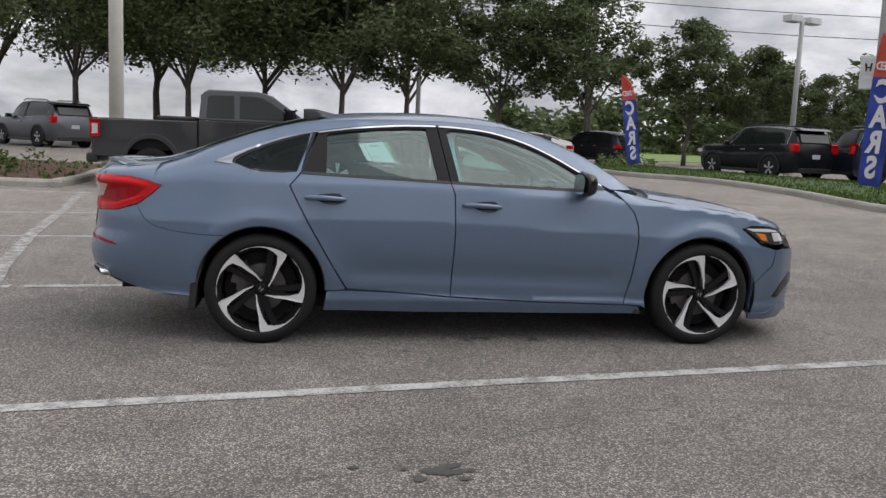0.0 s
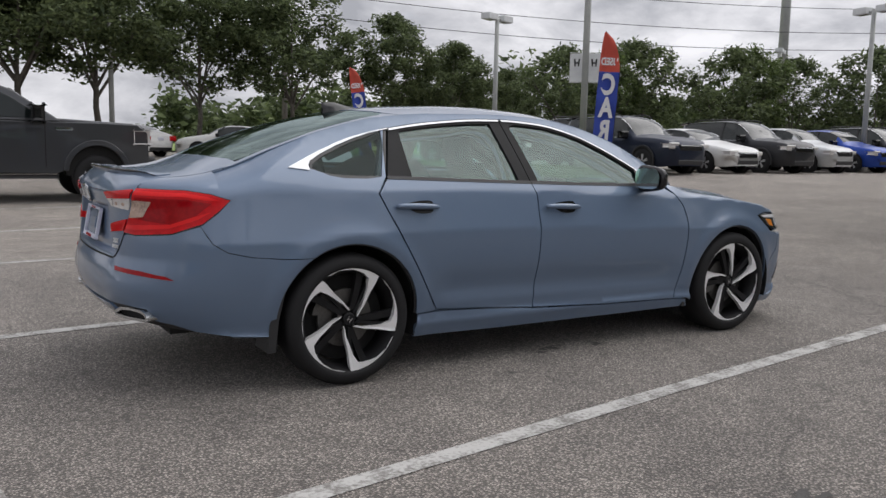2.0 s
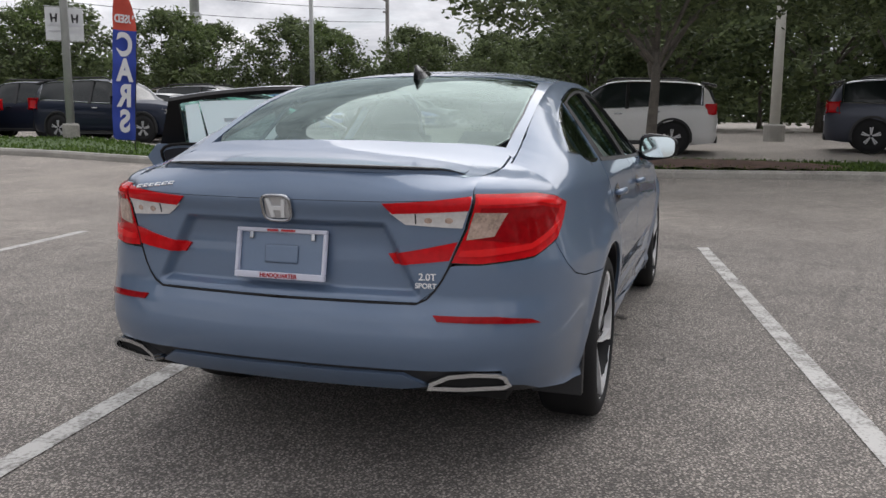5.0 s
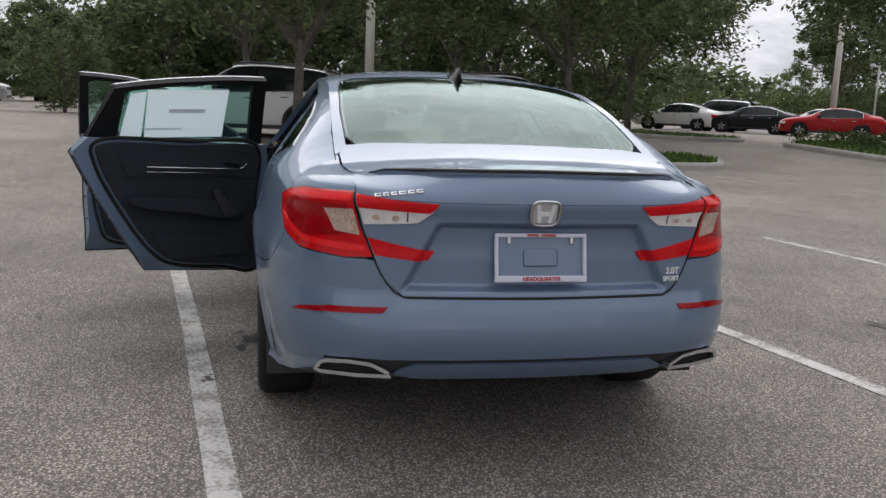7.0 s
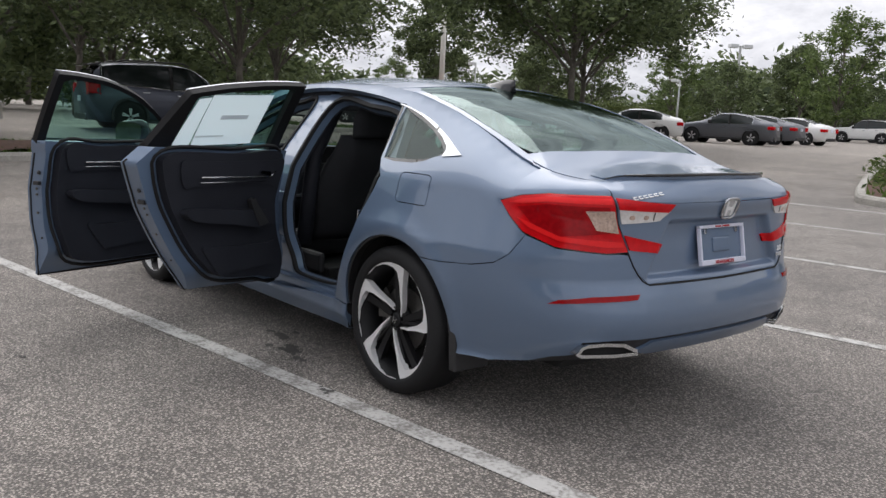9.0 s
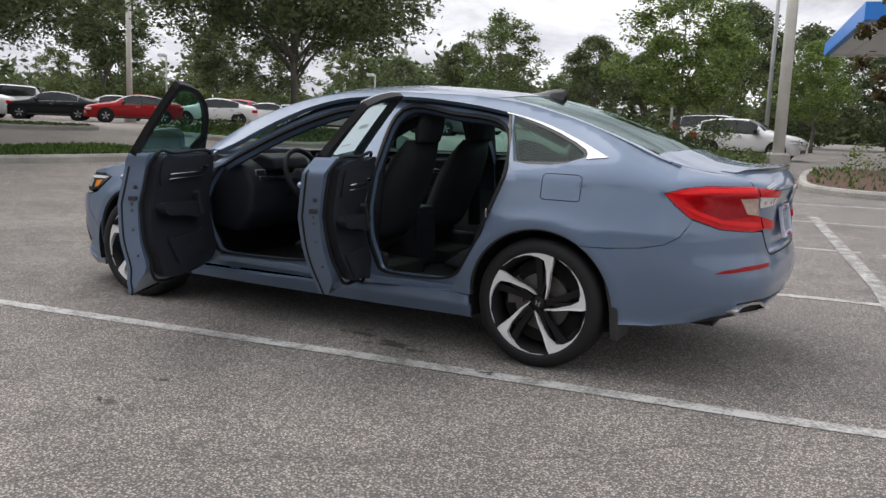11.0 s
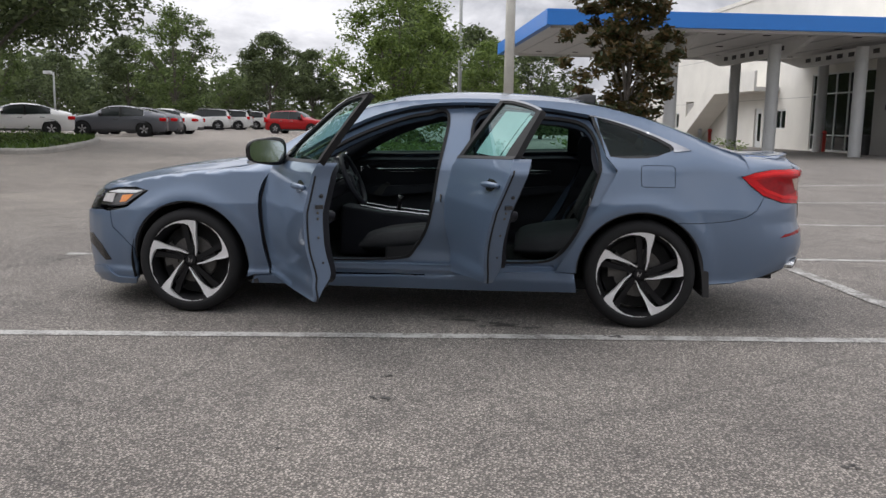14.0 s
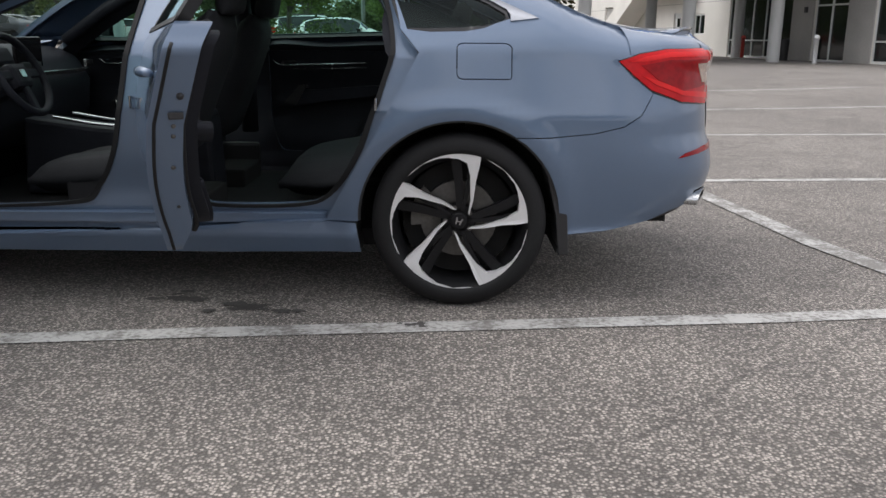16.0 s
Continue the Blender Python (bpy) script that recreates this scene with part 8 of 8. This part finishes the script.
def glazed(v0, v1, z0, z1, cols, rows_, nm):
    w = bpart(nm, merge(merge(box_bm((FU + .05, v0, z0), (FU + .15, v0 + .07, z1)), box_bm((FU + .05, v1 - .07, z0), (FU + .15, v1, z1))), merge(box_bm((FU + .05, v0 + .07, z0), (FU + .15, v1 - .07, z0 + .09)), box_bm((FU + .05, v0 + .07, z1 - .09), (FU + .15, v1 - .07, z1)))), ALU, bld)
    for k in range(1, cols):
        v = v0 + (v1 - v0) * k / cols
        bpart("mullion", box_bm((FU + .03, v - .035, z0 + .09), (FU + .14, v + .035, z1 - .09)), ALU, w)
    for z in rows_:
        bpart("transom", box_bm((FU + .04, v0 + .07, z), (FU + .13, v1 - .07, z + .07)), ALU, w)
    zz = [z0] + list(rows_) + [z1]
    for k in range(cols):
        for a, b in zip(zz, zz[1:]):
            bpart("pane", box_bm((FU + .085, v0 + (v1 - v0) * k / cols, a), (FU + .095, v0 + (v1 - v0) * (k + 1) / cols, b)), TINT, w)


glazed(6.9, 13.0, .15, 4.2, 5, (.95, 3.1), "window")
glazed(-6.0, .95, .15, 4.2, 5, (.95, 3.1), "window")
glazed(2.7, 5.15, .12, 4.1, 2, (2.45, 2.95), "entrance_door")
glazed(15.9, 17.2, 1.25, 2.4, 2, (), "window")
glazed(34.0, 34.8, 1.2, 2.4, 1, (), "window")
bpart("side_door", box_bm((FU + .1, 19.0, .12), (FU + .18, 20.1, 2.5)), ALU, bld)
bpart("door_light", box_bm((FU + .09, 19.35, .5), (FU + .1, 19.75, 2.2)), TINT, bld)
bpart("service_door", box_bm((FU + .15, 30.9, .12), (FU + .2, 32.6, 3.2)), GREY_WALL, bld)
# outside stair and landing
bpart("landing", box_bm((FU - 1.6, 16.8, 3.45), (FU - .01, 22.8, 3.7)), STUCCO, bld)
bpart("landing_wall", box_bm((FU - 1.6, 16.8, 3.7), (FU - 1.45, 22.8, 4.6)), STUCCO, bld)
st = [(22.8, 3.45), (22.8, 4.6), (30.3, .9), (30.3, .1), (29.3, .1)]
bpart("stair", turn(prism_bm(st, -(FU - .2), -(FU - 1.6)), Matrix(((0, -1, 0, 0), (1, 0, 0, 0), (0, 0, 1, 0), (0, 0, 0, 1)))), STUCCO, bld)
bpart("wall_lamp", box_bm((FU - .15, 5.6, 2.2), (FU - .06, 5.8, 2.45), .02), BLACK_TRIM, bld)

can = thing("entrance_canopy", "flat canopy with blue edge on grey columns", "canopy")
bpart("deck", box_bm((.25, .25, 5.02), (FU - .02, 14.0, 5.5)), SOFFIT, can)
bpart("fascia", box_bm((0, 0, 4.98), (FU - .02, .25, 5.57), .01), BLUE, can, "bright blue metal fascia")
bpart("fascia", box_bm((0, .25, 4.98), (.25, 14.0, 5.57), .01), BLUE, can, "bright blue metal fascia")
bpart("fascia", box_bm((0, 14.0, 4.98), (FU - .02, 14.25, 5.57), .01), BLUE, can, "bright blue metal fascia")
for v in (.5, 13.6):
    bpart("soffit_edge", box_bm((.26, v, 4.90), (FU - .1, v + .12, 5.018)), SOFFIT, can)
for k in range(9):
    u = 1.0 + 1.9 * k
    bpart("soffit_batten", box_bm((u, .7, 4.985), (u + .05, 13.5, 5.018)), COLM, can)
    for v in (2.0, 7.0, 11.8):
        bpart("downlight", box_bm((u + .7, v, 4.99), (u + .95, v + .25, 5.016)), BLACK_TRIM, can)
cols_uv = [(5.85, 3.0), (10.2, 3.0), (14.0, 3.0), (6.8, 10.5), (11.65, 10.5), (16.25, 10.5)]
for u, v in cols_uv:
    bm = bmesh.new()
    bmesh.ops.create_cone(bm, cap_ends=True, segments=20, radius1=.26, radius2=.26, depth=4.75)
    bmesh.ops.translate(bm, vec=(u, v, 2.375), verts=bm.verts[:])
    bpart("column", bm, COLM, can)
for u in (6.3, 10.9, 15.1):
    beam = [(1.0, 4.9), (3.0, 4.35), (10.5, 4.35), (13.0, 4.9)]
    bm = turn(prism_bm(beam, -u - .12, -u + .12), Matrix(((0, -1, 0, 0), (1, 0, 0, 0), (0, 0, 1, 0), (0, 0, 0, 1))))
    bpart("beam", bm, SOFFIT, can)
    for k in range(7):
        bpart("beam_hole", box_bm((u - .125, 3.4 + k * 1.0, 4.55), (u + .125, 3.9 + k * 1.0, 4.75)), BLACK_TRIM, can)


def bollard(u, v, colour, lab):
    b = thing("bollard", lab, "bollard", "bollards before the entrance")
    p = C1 + UU * u + VV * v
    bm = spin_bm([(0.0, 1.1), (.07, 1.09), (.11, 1.02), (.11, .95), (.085, .94), (.085, -.2)], 16, axis="z")
    part("post", turn(bm, Matrix.Translation((p.x, p.y, gz(p.x, p.y)))), colour, b, smooth=True)
    part("base_ring", turn(spin_bm([(.13, .04), (.13, -.1)], 16, axis="z"), Matrix.Translation((p.x, p.y, gz(p.x, p.y)))), CONCRETE, b)


bollard(14.2, .3, SIGN_W, "white domed bollard before the entrance")
bollard(9.3, 8.6, SIGN_W, "white domed bollard below the canopy")
bollard(8.1, 14.2, SIGN_W, "white domed bollard below the canopy")
bollard(16.2, 9.8, RED_P, "red painted post beside the glass wall")
bollard(10.4, 10.2, RED_P, "red painted post beside a column")
bollard(4.2, 10.8, RED_P, "red painted post beside a column")
p = C1 + UU * 16.3 + VV * 6.3
tagged(part("waste_bin", turn(spin_bm([(0, .95), (.26, .95), (.28, .9), (.25, 0), (0, 0)], 18, axis="z"), Matrix.Translation((p.x, p.y, gz(p.x, p.y)))), BLACK_TRIM), "black waste bin beside the entrance glass", "bin")


# ---- poles, lamps, wires, flags ----
def light_pole(x, y, h, heads=2, r=.085, rz=0, lab="tall grey car park light pole with box heads", name="street_lamp", material=None, hs=1.0):
    t = thing(name, lab, "lamp post", "lamp posts of the car park", m=pose(x, y, gz(x, y), 0, 0, rz))
    part("pole", tube_bm([(0, 0, -.1), (0, 0, h * .5), (0, 0, h)], [r * 1.1, r, r * .85], 12), material or POLE_M, t, smooth=True)
    bm = spin_bm([(r * 2.2, 0), (r * 2.2, .5), (r * 1.9, .55), (0, .55)], 16, axis="z")
    part("footing", bm, CONCRETE, t)
    for k in range(heads):
        sg = 1 if k == 0 else -1
        a = part("lamp_arm", tube_bm([(0, 0, h - .12), (sg * .35, 0, h - .06)], .035, 8), POLE_M, t)
        part("lamp_head", box_bm((min(sg * .22, sg * .86) * hs, -.22 * hs, h - .16 * hs), (max(sg * .22, sg * .86) * hs, .22 * hs, h + .10 * hs), .03 * hs), SIGN_W, t)
        part("lamp_lens", box_bm((min(sg * .28, sg * .80) * hs, -.17 * hs, h - .175 * hs), (max(sg * .28, sg * .80) * hs, .17 * hs, h - .155 * hs)), CLEAR_LENS, t)
    return t


light_pole(-5.55, 15.5, 9.0, 0, .16, lab="thick concrete light pole behind the pickup", material=CONC_POLE)
light_pole(17.6, 24.8, 5.95, 2, .10, 20)
light_pole(28.9, 15.45, 6.3, 2, .10, 80)
light_pole(4.0, 33.0, 9.0, 0, .10, lab="grey pole among the oaks")
light_pole(44, 31, 7.0, 2, .10, 30)
light_pole(24.6, -2.95, 8.5, 0, .15, lab="concrete light pole among the oaks", material=CONC_POLE)
light_pole(33.0, -27.4, 9.0, 0, .14, lab="tall pale light pole before the hedge", material=CONC_POLE)
light_pole(31.9, -28.9, 3.6, 1, .05, lab="short pole with a small box head", hs=.6)
light_pole(-.22, -18.2, 8.5, 0, .135, lab="thick pale concrete light pole by the shrubs", material=CONC_POLE)
light_pole(48.5, -81.5, 9.4, 2, .15, 60, hs=1.5)
light_pole(22.1, -34.1, 3.0, 1, .05, lab="short pole with a small box head", hs=.55)
light_pole(37.8, -84.0, 6.0, 0, .14, 40, lab="plain pole among the far trees")
light_pole(2.5, -36.0, 8.5, 1, .09, 40)
light_pole(9.5, -47.5, 4.2, 0, .08)
sp = light_pole(14.35, 15.5, 9.5, 0, .10, lab="tall pole carrying two white banners", name="banner_pole")
for sg in (1, -1):
    bn = box_bm((min(sg * .05, sg * .47), -.012, 2.75), (max(sg * .05, sg * .47), .012, 3.6), .004)
    rot = pose(0, 0, 0, 0, 0, -42)
    b = part("banner", turn(bn, rot), SIGN_W, sp, "white cloth banner with a dark emblem")
    em_ = prism_bm([(sg * .26 + dx * .8, 3.32 + dz * .8) for dx, dz in ((-.12, .15), (-.06, .15), (-.04, .03), (.04, .03), (.06, .15), (.12, .15), (.09, -.13), (.04, -.13), (.04, -.03), (-.04, -.03), (-.04, -.13), (-.09, -.13))], -.018, -.013)
    part("emblem", turn(em_, rot), BLACK_TRIM, b)
    part("print_bar", turn(merge(box_bm((sg * .26 - .14, -.017, 3.12), (sg * .26 + .14, -.013, 3.15)), box_bm((sg * .26 - .10, -.017, 3.17), (sg * .26 + .10, -.013, 3.18))), rot), PAPER_GREY, b)
    part("banner_lettering", turn(text_bm("Certified", .085, .001, .0006), rot @ Matrix.Translation((sg * .26, -.0145, 2.98)) @ pose(0, 0, 0, 90)), PAPER_GREY, b)
    part("banner_arm", turn(tube_bm([(0, 0, 3.62), (sg * .49, 0, 3.62)], .012, 8), rot), POLE_M, sp)
    part("banner_arm", turn(tube_bm([(0, 0, 2.73), (sg * .49, 0, 2.73)], .012, 8), rot), POLE_M, sp)
up = thing("utility_pole", "thick steel utility pole rising above the trees", "utility pole", m=pose(48.5, 34.2, .3))
part("shaft", tube_bm([(0, 0, -.2), (0, 0, 25)], [.36, .27], 16), POLE_M, up, smooth=True)
wp = thing("utility_pole", "wooden utility pole behind the trees", "utility pole", m=pose(15.9, 44.0, .3))
part("shaft", tube_bm([(0, 0, -.2), (0, 0, 12)], [.18, .13], 12), WOOD_POLE, wp, smooth=True)
wp2 = thing("utility_pole", "distant utility pole with cross arms", "utility pole", m=pose(67, 27, .3))
part("shaft", tube_bm([(0, 0, -.2), (0, 0, 12.5)], [.2, .15], 12), WOOD_POLE, wp2, smooth=True)
for z in (9.6, 10.6, 11.8):
    part("cross_arm", box_bm((-.9, -.06, z), (.1, .06, z + .12)), WOOD_POLE, wp2)
WIRE = mat("wire", (0.04, 0.04, 0.045), .6)
for k, (za, zb_) in enumerate(((11.6, 11.9), (9.9, 10.3), (8.6, 9.2))):
    a, b = Vector((-25, 66, za + 2.0)), Vector((15.9, 44, za))
    c = Vector((67, 27, zb_))
    pts = []
    for s_, e_, n_ in ((a, b, 10), (b, c, 18)):
        for q in range(n_):
            t_ = q / n_
            pts.append(s_.lerp(e_, t_) - Vector((0, 0, 1.1 * 4 * t_ * (1 - t_))))
    pts.append(c)
    tagged(part("power_wire", tube_bm(pts, .022, 5), WIRE), "thin power line sagging between poles", "wire")

FLAG_RED, FLAG_BLUE, FLAG_WHITE = mat("flag_red", (0.50, 0.075, 0.05), .8, vary=.12, scale=3), mat("flag_blue", (0.03, 0.06, 0.33), .8, vary=.12, scale=3), mat("flag_white", (0.66, 0.66, 0.68), .8, vary=.05)


def feather_flag(x, y, k, rz, label, lean=5):
    """A feather flag on a bent pole: red head, blue body, white letters seen from behind."""
    f = thing("feather_flag", label, "flag", "feather flags", m=pose(x, y, gz(x, y) + .1, 0, lean, rz) @ Matrix.Diagonal((.70 * k, k, k, 1)))
    pole = [(.68, 0, -.2), (.68, 0, .3), (.70, 0, 1.8), (.69, 0, 2.6), (.61, 0, 3.0), (.40, 0, 3.36), (.12, 0, 3.55)]
    part("flag_pole", tube_bm(pole, [.018, .016, .013, .011, .010, .009, .008], 8), BLACK_TRIM, f, smooth=True)
    edge = pch([.30, 1.8, 2.6, 3.0, 3.36, 3.55], [.02, .0, .01, .09, .30, .58])
    fp = pch([.30, .36, 1.8, 2.9, 3.40, 3.55], [.58, .66, .70, .69, .65, .62])

    def cloth(u, v):
        u, v = np.asarray(u, float), np.asarray(v, float)
        L_, R__ = edge(v), fp(v)
        xx = .70 - L_ - (R__ - L_) * (1 - u)
        yy = .035 * np.sin(5 * u + 2.2 * v) + .02 * np.sin(9 * v)
        return np.stack([xx, yy, v], 1)

    def surf(u, v):
        X = cloth(u, v)
        return X, fd_normals(cloth, np.asarray(u, float), np.asarray(v, float), np.tile([0, -1.0, 0], (len(X), 1)))

    part("flag_cloth", panel([(0, .30), (1, .30), (1, 2.62), (0, 2.62)], surf, step=.06, depth=.004, back=True), FLAG_BLUE, f, "blue cloth with white letters")
    part("flag_head", panel([(0, 2.62), (1, 2.62), (1, 3.54), (0, 3.54)], surf, step=.06, depth=.004, back=True), FLAG_RED, f, "red cloth flag head")
    for ch, z, s_ in (("C", 2.30, .66), ("A", 1.76, .64), ("R", 1.22, .64), ("S", .68, .64), ("USED", 2.85, .235)):
        bm = text_bm(ch, s_, .003, .026 if len(ch) == 1 else .008)
        u0 = .5
        X, N = surf([u0], [z])
        m = Matrix.Translation(Vector(X[0]) + Vector((0, -.05, 0))) @ Matrix(((-1, 0, 0, 0), (0, 0, -1, 0), (0, 1, 0, 0), (0, 0, 0, 1)))
        part("flag_letter", turn(bm, m), FLAG_WHITE, f)
    return f


feather_flag(11.38, 11.8, 1.05, -42, "red and blue feather flag on the grass island", 3)
feather_flag(9.42, 20.8, .90, -20, "red and blue feather flag at the far end of the island", -8)
# lime marker cone by the white SUV
tagged(part("marker_cone", turn(spin_bm([(.02, .62), (.06, .5), (.16, .05), (.22, .04), (.22, 0)], 14, axis="z"), Matrix.Translation((13.65, 2.15, gz(13.65, 2.15) + .12))), mat("lime_plastic", (.34, .42, .03), .5)), "lime green marker cone beside the white SUV", "cone")
# wire fence before the hedge
fn = thing("wire_fence", "low green wire fence before the hedge", "fence")
FENCE = mat("green_fence_wire", (0.05, 0.07, 0.05), .6, .2, vary=.2)
for k in range(26):
    x, y = 58.4 - .72 * k, -8 - 1.98 * k
    part("post", tube_bm([(x, y, gz(x, y) - .1), (x, y, gz(x, y) + 1.7)], .03, 6), FENCE, fn)
for z in (.9, 1.65):
    part("rail", tube_bm([(58.4, -8, .3 + z), (40.4, -57.5, .3 + z)], .02, 6), FENCE, fn)
